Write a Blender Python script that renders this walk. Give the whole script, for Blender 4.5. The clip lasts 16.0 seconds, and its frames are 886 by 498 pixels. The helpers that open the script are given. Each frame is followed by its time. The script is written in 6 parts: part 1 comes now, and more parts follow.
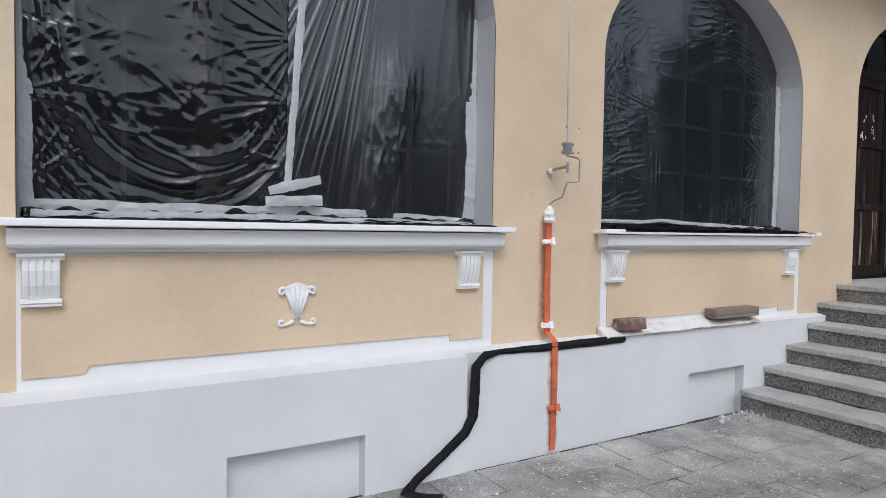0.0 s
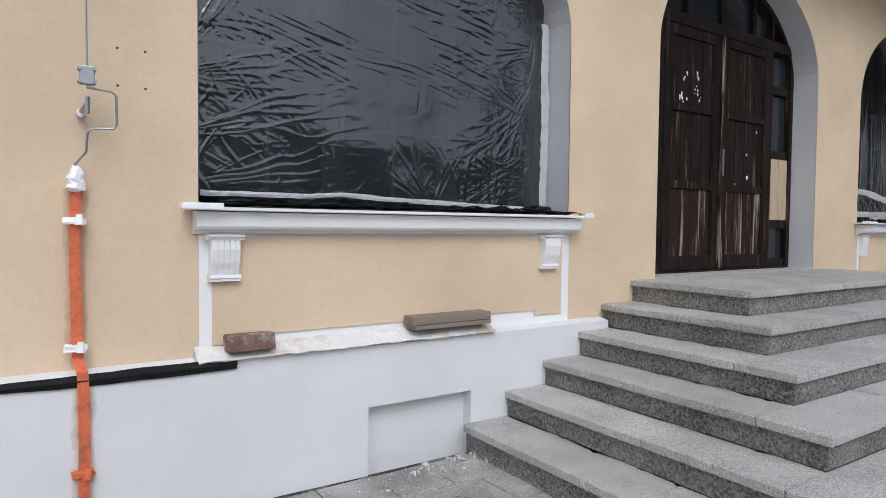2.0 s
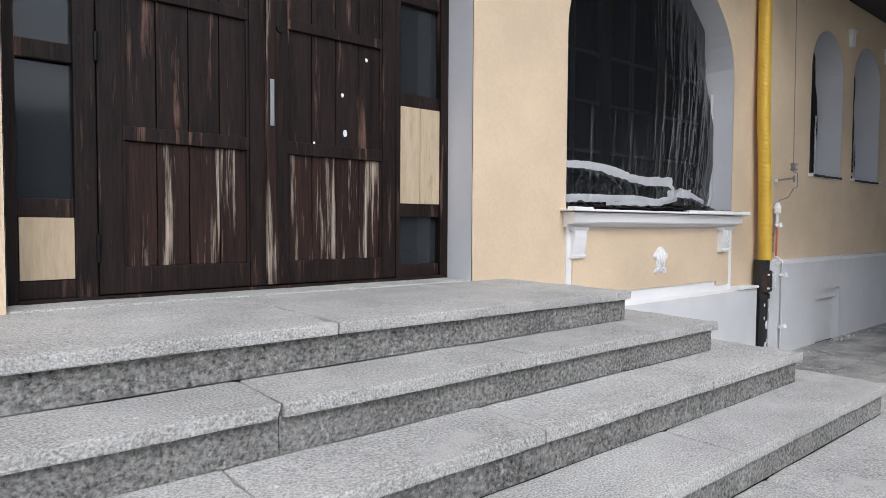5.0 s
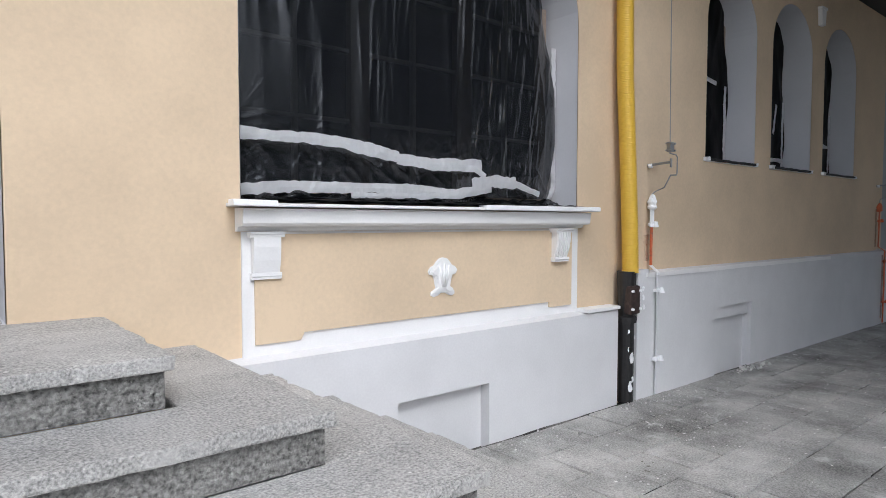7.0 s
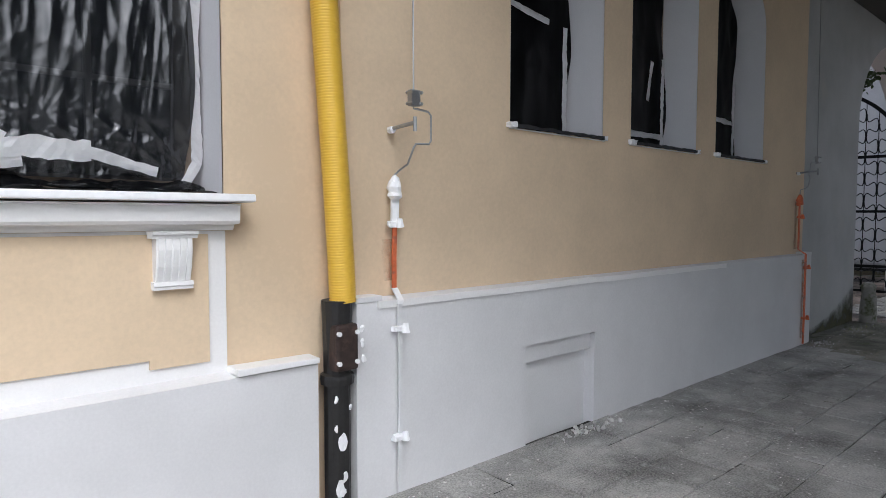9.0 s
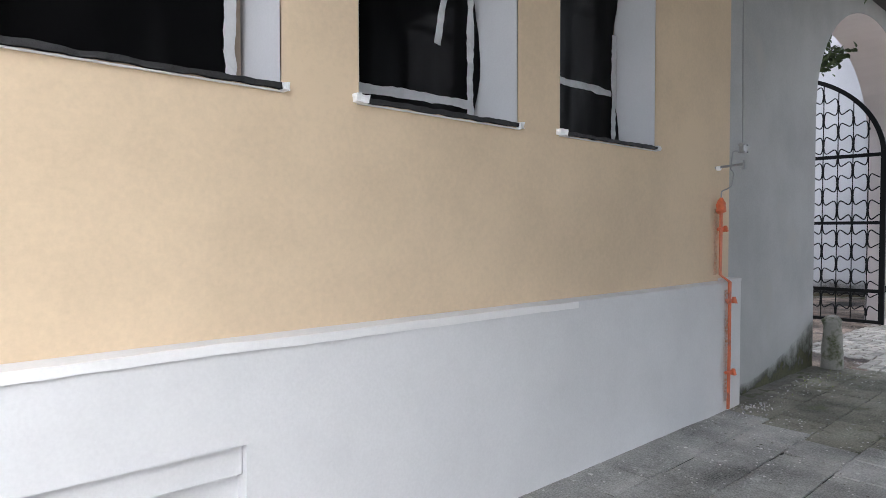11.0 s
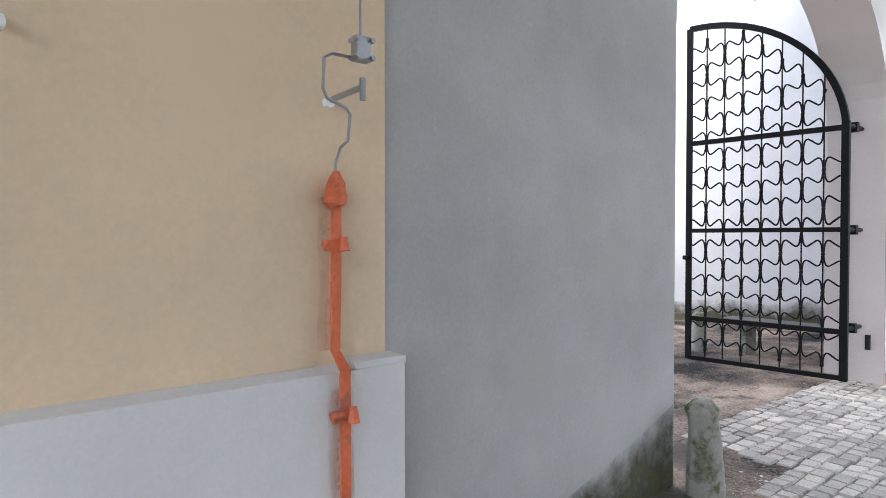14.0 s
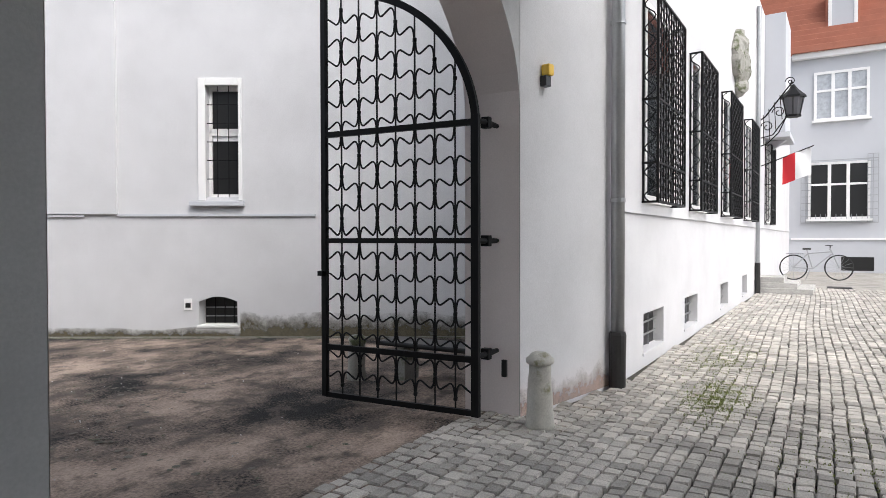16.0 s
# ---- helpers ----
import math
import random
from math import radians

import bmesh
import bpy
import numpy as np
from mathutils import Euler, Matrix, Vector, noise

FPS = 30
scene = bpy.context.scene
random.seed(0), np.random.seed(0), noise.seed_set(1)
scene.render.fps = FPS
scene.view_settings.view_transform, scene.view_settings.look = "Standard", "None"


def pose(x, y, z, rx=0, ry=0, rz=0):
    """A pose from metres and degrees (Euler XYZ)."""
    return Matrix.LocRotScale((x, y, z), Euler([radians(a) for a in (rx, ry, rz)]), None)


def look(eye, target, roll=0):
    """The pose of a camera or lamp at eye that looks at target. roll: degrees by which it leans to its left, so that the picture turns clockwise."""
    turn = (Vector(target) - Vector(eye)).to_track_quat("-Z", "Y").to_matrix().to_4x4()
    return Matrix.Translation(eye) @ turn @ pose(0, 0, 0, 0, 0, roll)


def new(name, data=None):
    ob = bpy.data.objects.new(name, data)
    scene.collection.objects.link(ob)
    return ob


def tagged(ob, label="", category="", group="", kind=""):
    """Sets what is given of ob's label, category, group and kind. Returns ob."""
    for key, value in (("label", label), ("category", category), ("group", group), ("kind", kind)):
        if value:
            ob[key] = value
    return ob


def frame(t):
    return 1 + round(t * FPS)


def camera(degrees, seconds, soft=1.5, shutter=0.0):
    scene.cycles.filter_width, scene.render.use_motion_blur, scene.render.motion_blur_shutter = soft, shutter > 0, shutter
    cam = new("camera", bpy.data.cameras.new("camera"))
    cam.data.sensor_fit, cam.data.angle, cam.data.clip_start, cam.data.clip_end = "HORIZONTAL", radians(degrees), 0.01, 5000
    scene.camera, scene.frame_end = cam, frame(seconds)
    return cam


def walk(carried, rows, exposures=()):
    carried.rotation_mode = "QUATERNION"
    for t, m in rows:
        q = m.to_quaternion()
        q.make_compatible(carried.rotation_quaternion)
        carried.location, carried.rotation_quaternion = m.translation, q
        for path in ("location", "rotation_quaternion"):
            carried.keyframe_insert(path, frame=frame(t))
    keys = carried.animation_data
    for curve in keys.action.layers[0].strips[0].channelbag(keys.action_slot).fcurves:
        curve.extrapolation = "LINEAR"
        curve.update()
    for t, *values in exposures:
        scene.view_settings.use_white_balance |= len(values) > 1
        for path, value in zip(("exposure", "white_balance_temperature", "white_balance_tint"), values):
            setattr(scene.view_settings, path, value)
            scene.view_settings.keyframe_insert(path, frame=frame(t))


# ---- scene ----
cam = camera(70.6, 16.0, soft=0.8)
PATH = [
    (0, (0.284, 0.155, 1.607), (1.31, 1.87, 1.542), 0.9),
    (0.5, (0.944, 0.161, 1.599), (1.988, 1.866, 1.535), 0.9),
    (1, (1.642, 0.178, 1.546), (2.71, 1.868, 1.491), 0.6),
    (1.5, (2.327, 0.177, 1.528), (3.403, 1.862, 1.465), 0.5),
    (2, (3.079, 0.215, 1.519), (4.183, 1.881, 1.445), 0.6),
    (2.5, (3.799, 0.313, 1.501), (4.936, 1.957, 1.435), 0.5),
    (3, (4.507, 0.289, 1.532), (5.672, 1.913, 1.463), 0.5),
    (3.5, (5.197, 0.338, 1.506), (6.394, 1.938, 1.442), 0.3),
    (4, (5.911, 0.394, 1.492), (7.153, 1.96, 1.427), 0.5),
    (6.3, (9.069, 0.452, 1.485), (10.336, 1.997, 1.397), 0.3),
    (6.5, (9.31, 0.452, 1.501), (10.574, 2.0, 1.416), 0.1),
    (7, (10.026, 0.548, 1.52), (11.296, 2.09, 1.429), 0.1),
    (7.5, (10.748, 0.62, 1.501), (12.039, 2.144, 1.397), 0.2),
    (8, (11.393, 0.717, 1.533), (12.713, 2.215, 1.419), 0.3),
    (8.5, (12.132, 0.793, 1.526), (13.463, 2.282, 1.416), 0.1),
    (9, (12.821, 0.862, 1.528), (14.149, 2.354, 1.423), 0.1),
    (9.5, (13.578, 0.922, 1.527), (14.908, 2.413, 1.442), -0.1),
    (9.7, (13.859, 0.953, 1.542), (15.186, 2.447, 1.457), -0.0),
    (11.8, (16.802, 1.368, 1.492), (18.125, 2.867, 1.448), -0.1),
    (12, (17.076, 1.404, 1.49), (18.391, 2.91, 1.441), -0.2),
    (12.5, (17.772, 1.496, 1.507), (19.072, 3.015, 1.455), -0.0),
    (13, (18.484, 1.583, 1.535), (19.777, 3.108, 1.486), -0.2),
    (13.5, (19.133, 1.605, 1.552), (20.417, 3.138, 1.509), -0.1),
    (14, (19.797, 1.627, 1.554), (21.077, 3.164, 1.516), -0.0),
    (14.5, (20.483, 1.641, 1.549), (21.758, 3.181, 1.508), -0.2),
    (15, (21.118, 1.479, 1.604), (22.413, 3.003, 1.561), -0.2),
    (15.5, (21.688, 1.416, 1.658), (23.18, 2.747, 1.602), -0.1),
    (16, (22.184, 1.355, 1.65), (23.905, 2.373, 1.617), -0.1),
]
EXPO = [(0, -0.08, 5880, 10), (2, 0.0, 5900, 10), (4, 0.32, 5930, 10), (6.5, 0.48, 5900, 10), (7.5, 0.38, 5880, 10), (8.5, 0.5, 5900, 10), (9, 0.66, 5950, 10), (9.5, 0.95, 6000, 10), (12, 2.36, 6100, 10), (14, 2.46, 6150, 10), (14.5, 2.38, 6250, 10), (15, 2.15, 6350, 10), (15.5, 1.7, 6350, 10), (16, 1.0, 6350, 10)]
walk(cam, [(t, look(eye, target, roll)) for t, eye, target, roll in PATH], EXPO)

# ---- world and sun ----
world = bpy.data.worlds.new("world")
scene.world = world
world.use_nodes = True
wn, wl = world.node_tree.nodes, world.node_tree.links
sky = wn.new("ShaderNodeTexSky")
sky.sky_type, sky.sun_disc = "NISHITA", False
sky.sun_elevation, sky.sun_rotation = radians(48), radians(198)
sky.air_density, sky.dust_density, sky.ozone_density = 1.0, 4.0, 1.0
grey = wn.new("ShaderNodeHueSaturation")
grey.inputs["Saturation"].default_value = 0.38
wl.new(sky.outputs[0], grey.inputs["Color"])
wl.new(grey.outputs[0], wn["Background"].inputs["Color"])
wn["Background"].inputs["Strength"].default_value = 0.15
sun = new("sun", bpy.data.lights.new("sun", "SUN"))
sun.data.energy, sun.data.angle, sun.data.color = 0.5, radians(35), (1.0, 0.985, 0.96)
sun.matrix_world = look((-3, -15, 20), (3, 3, 0))


# ---- materials ----
def material(name, base, rough=0.8, metal=0.0, grain=60.0, large=1.5, vary=0.10, bump=0.15, dist=0.004, stain=None, stain_at=0.62, stain_scale=2.5, coat=0.0, island=0.0, spec=0.5, stretch=(1, 1, 1), per_object=0.0, blotch=1.0, detail=6.0):
    """A surface with fine grain, large blotches, optional stains and relief, in real-world size."""
    m = bpy.data.materials.new(name)
    m.use_nodes = True
    n, l = m.node_tree.nodes, m.node_tree.links
    p = n["Principled BSDF"]
    p.inputs["Roughness"].default_value, p.inputs["Metallic"].default_value = rough, metal
    p.inputs["Coat Weight"].default_value = coat
    p.inputs["Specular IOR Level"].default_value = spec
    geo = n.new("ShaderNodeNewGeometry")
    mapping = n.new("ShaderNodeMapping")
    mapping.inputs["Scale"].default_value = stretch
    l.new(geo.outputs["Position"], mapping.inputs["Vector"])

    def tex(scale, detail=6.0, roughness=0.6):
        t = n.new("ShaderNodeTexNoise")
        t.inputs["Scale"].default_value, t.inputs["Detail"].default_value, t.inputs["Roughness"].default_value = scale, detail, roughness
        l.new(mapping.outputs[0], t.inputs["Vector"])
        return t

    fine, big = tex(grain, detail), tex(large, 4.0)
    add = n.new("ShaderNodeMath")
    add.operation = "MULTIPLY_ADD"
    add.inputs[1].default_value = blotch
    l.new(big.outputs["Fac"], add.inputs[0])
    l.new(fine.outputs["Fac"], add.inputs[2])
    ramp = n.new("ShaderNodeMapRange")
    ramp.inputs["From Min"].default_value, ramp.inputs["From Max"].default_value = 0.5 + 0.5 * blotch - 0.4, 0.5 + 0.5 * blotch + 0.4
    ramp.inputs["To Min"].default_value, ramp.inputs["To Max"].default_value = 1 - vary, 1 + vary
    l.new(add.outputs[0], ramp.inputs["Value"])
    value = ramp.outputs[0]
    for amount, source in ((island, geo.outputs["Random Per Island"]), (per_object, None)):
        if amount:
            if source is None:
                source = n.new("ShaderNodeObjectInfo").outputs["Random"]
            r2 = n.new("ShaderNodeMapRange")
            r2.inputs["To Min"].default_value, r2.inputs["To Max"].default_value = 1 - amount, 1 + amount
            l.new(source, r2.inputs["Value"])
            mul = n.new("ShaderNodeMath")
            mul.operation = "MULTIPLY"
            l.new(value, mul.inputs[0])
            l.new(r2.outputs[0], mul.inputs[1])
            value = mul.outputs[0]
    scale = n.new("ShaderNodeVectorMath")
    scale.operation = "SCALE"
    scale.inputs[0].default_value = base
    l.new(value, scale.inputs["Scale"])
    out = scale.outputs[0]
    if stain:
        st = tex(stain_scale, 8.0, 0.65)
        r3 = n.new("ShaderNodeMapRange")
        r3.inputs["From Min"].default_value, r3.inputs["From Max"].default_value = stain_at, stain_at + 0.12
        l.new(st.outputs["Fac"], r3.inputs["Value"])
        mix = n.new("ShaderNodeMix")
        mix.data_type = "RGBA"
        l.new(r3.outputs[0], mix.inputs[0])
        l.new(out, mix.inputs[6])
        mix.inputs[7].default_value = (*stain, 1)
        out = mix.outputs[2]
    l.new(out, p.inputs["Base Color"])
    if bump:
        b = n.new("ShaderNodeBump")
        b.inputs["Strength"].default_value, b.inputs["Distance"].default_value = bump, dist
        l.new(fine.outputs["Fac"], b.inputs["Height"])
        l.new(b.outputs[0], p.inputs["Normal"])
    return m


YELLOW = material("yellow_plaster", (0.70, 0.55, 0.38), 0.92, grain=45, large=0.8, vary=0.085, blotch=2.6, bump=0.10, dist=0.003)
WHITE = material("white_plinth_paint", (0.70, 0.695, 0.70), 0.85, grain=70, large=1.3, vary=0.07, blotch=2.0, bump=0.25, dist=0.003, stain=(0.58, 0.57, 0.56), stain_at=0.66, stain_scale=1.6)
TRIM = material("white_trim_paint", (0.83, 0.82, 0.81), 0.75, grain=80, large=3, vary=0.05, bump=0.2, dist=0.002)
REVEAL = material("grey_reveal_plaster", (0.66, 0.655, 0.67), 0.9, grain=100, large=2, vary=0.06, bump=0.3, dist=0.003)
GREYWALL = material("grey_plaster", (0.435, 0.435, 0.432), 0.92, grain=60, large=1.1, vary=0.12, blotch=2.2, bump=0.4, dist=0.003, stain=(0.44, 0.43, 0.41), stain_at=0.58, stain_scale=1.3)
WHITEWALL = material("aged_white_plaster", (0.61, 0.605, 0.615), 0.9, grain=70, large=0.9, vary=0.14, bump=0.4, dist=0.004)
JAMB = material("lilac_grey_plaster", (0.80, 0.73, 0.715), 0.9, grain=70, large=1.2, vary=0.08, bump=0.3, dist=0.004)
GRANITE = material("grey_granite", (0.455, 0.443, 0.42), 0.8, grain=115, large=2.4, vary=1.0, blotch=0.35, detail=3.0, bump=0.9, dist=0.008, stain=(0.52, 0.505, 0.48), stain_at=0.56, stain_scale=2.6, per_object=0.09)
# Pecked riser stone; nosing shade is part of why its tone is below the treads.
RISER = material("nosing_shaded_granite", (0.205, 0.20, 0.187), 0.88, grain=62, large=3, vary=1.5, blotch=0.4, detail=4.0, bump=1.0, dist=0.016, stain=(0.45, 0.44, 0.41), stain_at=0.565, stain_scale=42, per_object=0.12)
SLAB = material("concrete_slab", (0.35, 0.342, 0.322), 0.9, grain=85, large=1.5, vary=0.85, blotch=1.2, bump=0.8, dist=0.007, stain=(0.52, 0.515, 0.50), stain_at=0.585, stain_scale=6, island=0.10, per_object=0.10)
MOSSYSLAB = material("mossy_concrete_slab", (0.225, 0.215, 0.172), 0.92, grain=70, large=1.8, vary=0.9, blotch=1.2, bump=0.9, dist=0.008, stain=(0.12, 0.125, 0.07), stain_at=0.55, stain_scale=4, per_object=0.14)
JOINT = material("soil_joint", (0.055, 0.052, 0.043), 0.95, grain=60, large=4, vary=0.3, bump=0.8, dist=0.01, stain=(0.05, 0.06, 0.03), stain_at=0.62)
JOINTDUST = material("dusty_joint_sand", (0.15, 0.145, 0.135), 0.95, grain=60, large=4, vary=0.4, bump=0.8, dist=0.01, stain=(0.022, 0.021, 0.016), stain_at=0.43, stain_scale=2.6)
ASPHALT = material("worn_asphalt", (0.185, 0.142, 0.113), 0.82, grain=38, large=0.8, vary=1.5, blotch=2.4, bump=1.0, dist=0.016, stain=(0.088, 0.069, 0.057), stain_at=0.50, stain_scale=2.4)
SETT = material("granite_sett", (0.42, 0.395, 0.355), 0.8, grain=90, large=1.4, vary=0.55, bump=0.7, dist=0.005, island=0.30, per_object=0.26, stain=(0.30, 0.25, 0.19), stain_at=0.60, stain_scale=3)
WOOD = material("dark_weathered_wood", (0.0145, 0.0082, 0.0068), 0.6, spec=0.2, grain=12, large=1.6, vary=1.1, blotch=0.9, bump=0.6, dist=0.003, stretch=(7, 7, 0.5), stain=(0.15, 0.085, 0.062), stain_at=0.585, stain_scale=2.6)
WORNWOOD = material("worn_wood_panel", (0.024, 0.012, 0.009), 0.6, spec=0.2, grain=14, large=2, vary=0.9, bump=0.6, dist=0.003, stretch=(9, 9, 0.45), stain=(0.42, 0.345, 0.275), stain_at=0.535, stain_scale=1.9)
BOARD = material("pale_board", (0.47, 0.37, 0.25), 0.75, grain=12, large=2, vary=0.2, bump=0.3, dist=0.002, stretch=(7, 7, 0.7), stain=(0.24, 0.14, 0.065), stain_at=0.57, stain_scale=1.9)
IRON = material("black_iron", (0.004, 0.004, 0.0045), 0.55, spec=0.25, metal=0.0, grain=90, large=4, vary=0.3, bump=0.3, dist=0.001)
CASTIRON = material("black_cast_iron", (0.018, 0.017, 0.017), 0.45, grain=40, large=8, vary=0.4, bump=0.4, dist=0.003, stain=(0.55, 0.55, 0.55), stain_at=0.70, stain_scale=16)
RUSTIRON = material("rusty_cast_iron", (0.040, 0.024, 0.020), 0.6, grain=40, large=8, vary=0.6, bump=0.5, dist=0.004, stain=(0.10, 0.06, 0.045), stain_at=0.55, stain_scale=9)
STEEL = material("zinc_steel", (0.38, 0.39, 0.40), 0.42, metal=0.8, grain=60, large=6, vary=0.15, bump=0.1)
HOSE = material("yellow_plastic", (0.80, 0.51, 0.06), 0.4, grain=60, large=3, vary=0.06, bump=0.05)
RED = material("red_plastic", (0.55, 0.05, 0.03), 0.45, vary=0.05, bump=0.05)
ORANGE = material("orange_primer", (0.64, 0.15, 0.06), 0.6, grain=50, large=9, vary=0.3, bump=0.4, dist=0.002, stain=(0.34, 0.12, 0.08), stain_at=0.55, stain_scale=11)
LEDGE = material("patched_mortar", (0.74, 0.72, 0.70), 0.85, grain=50, large=5, vary=0.12, bump=0.6, dist=0.006, stain=(0.56, 0.45, 0.37), stain_at=0.50, stain_scale=3.0)
TAPE = material("white_masking_tape", (0.93, 0.93, 0.94), 0.35, spec=0.8, grain=40, large=12, vary=0.07, bump=0.35, dist=0.004)
BITUMEN = material("black_bitumen_strip", (0.020, 0.020, 0.022), 0.75, grain=40, large=9, vary=0.4, bump=0.7, dist=0.008)
BRICK = material("old_brick", (0.20, 0.12, 0.095), 0.9, grain=50, large=12, vary=0.3, bump=0.8, dist=0.006, stain=(0.42, 0.38, 0.34), stain_at=0.52, stain_scale=9)
TIMBER = material("grey_brown_plank", (0.24, 0.19, 0.155), 0.85, grain=14, large=3, vary=0.25, bump=0.4, dist=0.003, stretch=(0.7, 8, 8))
STONE = material("guard_stone", (0.33, 0.32, 0.29), 0.9, grain=60, large=5, vary=0.2, bump=0.7, dist=0.006, stain=(0.10, 0.11, 0.06), stain_at=0.50, stain_scale=5)
PALESTONE = material("pale_guard_stone", (0.50, 0.485, 0.44), 0.9, grain=60, large=5, vary=0.25, bump=0.7, dist=0.006, stain=(0.20, 0.19, 0.10), stain_at=0.58, stain_scale=4)
RUBBLE = material("rubble", (0.52, 0.51, 0.49), 0.95, grain=50, large=12, vary=0.3, bump=0.5, island=0.45)
BARK = material("bark", (0.06, 0.045, 0.035), 0.95, grain=20, large=4, vary=0.4, bump=0.9, dist=0.02)
LEAF = material("leaf", (0.045, 0.075, 0.022), 0.6, grain=20, large=2, vary=0.3, bump=0.0, island=0.35)
GRASS = material("grass", (0.20, 0.235, 0.06), 0.7, grain=20, large=3, vary=0.3, bump=0.0, island=0.35)
DIRT = material("damp_dirt", (0.16, 0.148, 0.125), 0.95, grain=40, large=3, vary=0.5, bump=0.8, dist=0.012, stain=(0.07, 0.08, 0.04), stain_at=0.52, stain_scale=6)
ROOF = material("clay_tile", (0.36, 0.135, 0.085), 0.8, grain=30, large=2, vary=0.2, bump=0.4, island=0.2)
DARKROOF = material("dark_eave", (0.05, 0.045, 0.04), 0.85, grain=30, large=2, vary=0.3, bump=0.4)
SOFFIT = material("painted_soffit", (0.42, 0.36, 0.29), 0.9, grain=40, large=2, vary=0.08, bump=0.2)
PALEWALL = material("pale_grey_render", (0.53, 0.54, 0.57), 0.9, grain=50, large=0.8, vary=0.05, bump=0.3)
FRAMEPAINT = material("cream_window_paint", (0.62, 0.60, 0.56), 0.6, grain=40, large=4, vary=0.08, bump=0.2)
WINWOOD = material("brown_window_wood", (0.34, 0.27, 0.21), 0.7, grain=30, large=4, vary=0.15, bump=0.2)
BLACK = material("black_plastic", (0.012, 0.012, 0.012), 0.35, vary=0.1, bump=0.05)
RUBBER = material("black_rubber", (0.02, 0.02, 0.02), 0.8, vary=0.1, bump=0.1)
BIKEPAINT = material("silver_bicycle_paint", (0.34, 0.35, 0.36), 0.3, vary=0.05, bump=0.0)
CLOTHRED = material("red_cloth", (0.62, 0.03, 0.04), 0.85, vary=0.06, bump=0.1)
CLOTHWHITE = material("white_cloth", (0.80, 0.80, 0.80), 0.85, vary=0.05, bump=0.1)
# Pale grey-blue base stands in for sky mirrored in the far upper panes.
SKYPANE = material("sky_toned_pane", (0.42, 0.44, 0.47), 0.25, grain=6, large=1.5, vary=0.25, bump=0.0)
LAMPGLASS = material("smoked_lamp_glass", (0.10, 0.10, 0.11), 0.1, vary=0.1, bump=0.0)


def glass_material(name, tint, rough=0.03, clear=0.35):
    """Thin window glass: a glossy dark pane that lets part of the light through."""
    m = bpy.data.materials.new(name)
    m.use_nodes = True
    n, l = m.node_tree.nodes, m.node_tree.links
    p = n["Principled BSDF"]
    p.inputs["Base Color"].default_value = (*tint, 1)
    p.inputs["Roughness"].default_value = rough
    clear_node = n.new("ShaderNodeBsdfTransparent")
    mix = n.new("ShaderNodeMixShader")
    mix.inputs[0].default_value = clear
    l.new(p.outputs[0], mix.inputs[1])
    l.new(clear_node.outputs[0], mix.inputs[2])
    l.new(mix.outputs[0], n["Material Output"].inputs["Surface"])
    return m


GLASS = glass_material("dusty_window_glass", (0.03, 0.035, 0.04), 0.08, 0.25)


def film_material(name, clear, scale, stretch, base, depth, dull=0.0):
    """Black polythene sheet: glossy, sharply creased, a little see-through."""
    m = glass_material(name, base, 0.16, clear)
    n, l = m.node_tree.nodes, m.node_tree.links
    p = n["Principled BSDF"]
    p.inputs["Specular IOR Level"].default_value = 1.0
    p.inputs["Coat Weight"].default_value, p.inputs["Coat Roughness"].default_value = 0.8, 0.08 + dull
    geo, mapping = n.new("ShaderNodeNewGeometry"), n.new("ShaderNodeMapping")
    mapping.inputs["Scale"].default_value = stretch
    l.new(geo.outputs["Position"], mapping.inputs["Vector"])
    a, b, c = n.new("ShaderNodeTexNoise"), n.new("ShaderNodeTexNoise"), n.new("ShaderNodeTexNoise")
    a.noise_type = "RIDGED_MULTIFRACTAL"
    for t, s, d, q in ((a, scale, 3.0, 0.9), (b, scale * 3.3, 3.0, 1.2), (c, scale * 0.35, 2.0, 0.6)):
        t.inputs["Scale"].default_value, t.inputs["Detail"].default_value, t.inputs["Distortion"].default_value = s, d, q
        l.new(mapping.outputs[0], t.inputs["Vector"])
    patch = n.new("ShaderNodeMapRange")
    patch.inputs["From Min"].default_value, patch.inputs["From Max"].default_value = 0.50, 0.66
    l.new(c.outputs["Fac"], patch.inputs["Value"])
    crease = n.new("ShaderNodeMath")
    crease.operation = "MULTIPLY"
    l.new(a.outputs["Fac"], crease.inputs[0])
    l.new(patch.outputs[0], crease.inputs[1])
    add = n.new("ShaderNodeMath")
    add.operation = "MULTIPLY_ADD"
    add.inputs[1].default_value = 0.18
    l.new(b.outputs["Fac"], add.inputs[0])
    l.new(crease.outputs[0], add.inputs[2])
    bump = n.new("ShaderNodeBump")
    bump.inputs["Strength"].default_value, bump.inputs["Distance"].default_value = 0.8, depth
    l.new(add.outputs[0], bump.inputs["Height"])
    l.new(bump.outputs[0], p.inputs["Normal"])
    rr = n.new("ShaderNodeMapRange")
    rr.inputs["To Min"].default_value, rr.inputs["To Max"].default_value = 0.07 + dull, 0.17 + dull
    l.new(b.outputs["Fac"], rr.inputs["Value"])
    l.new(rr.outputs[0], p.inputs["Roughness"])
    return m


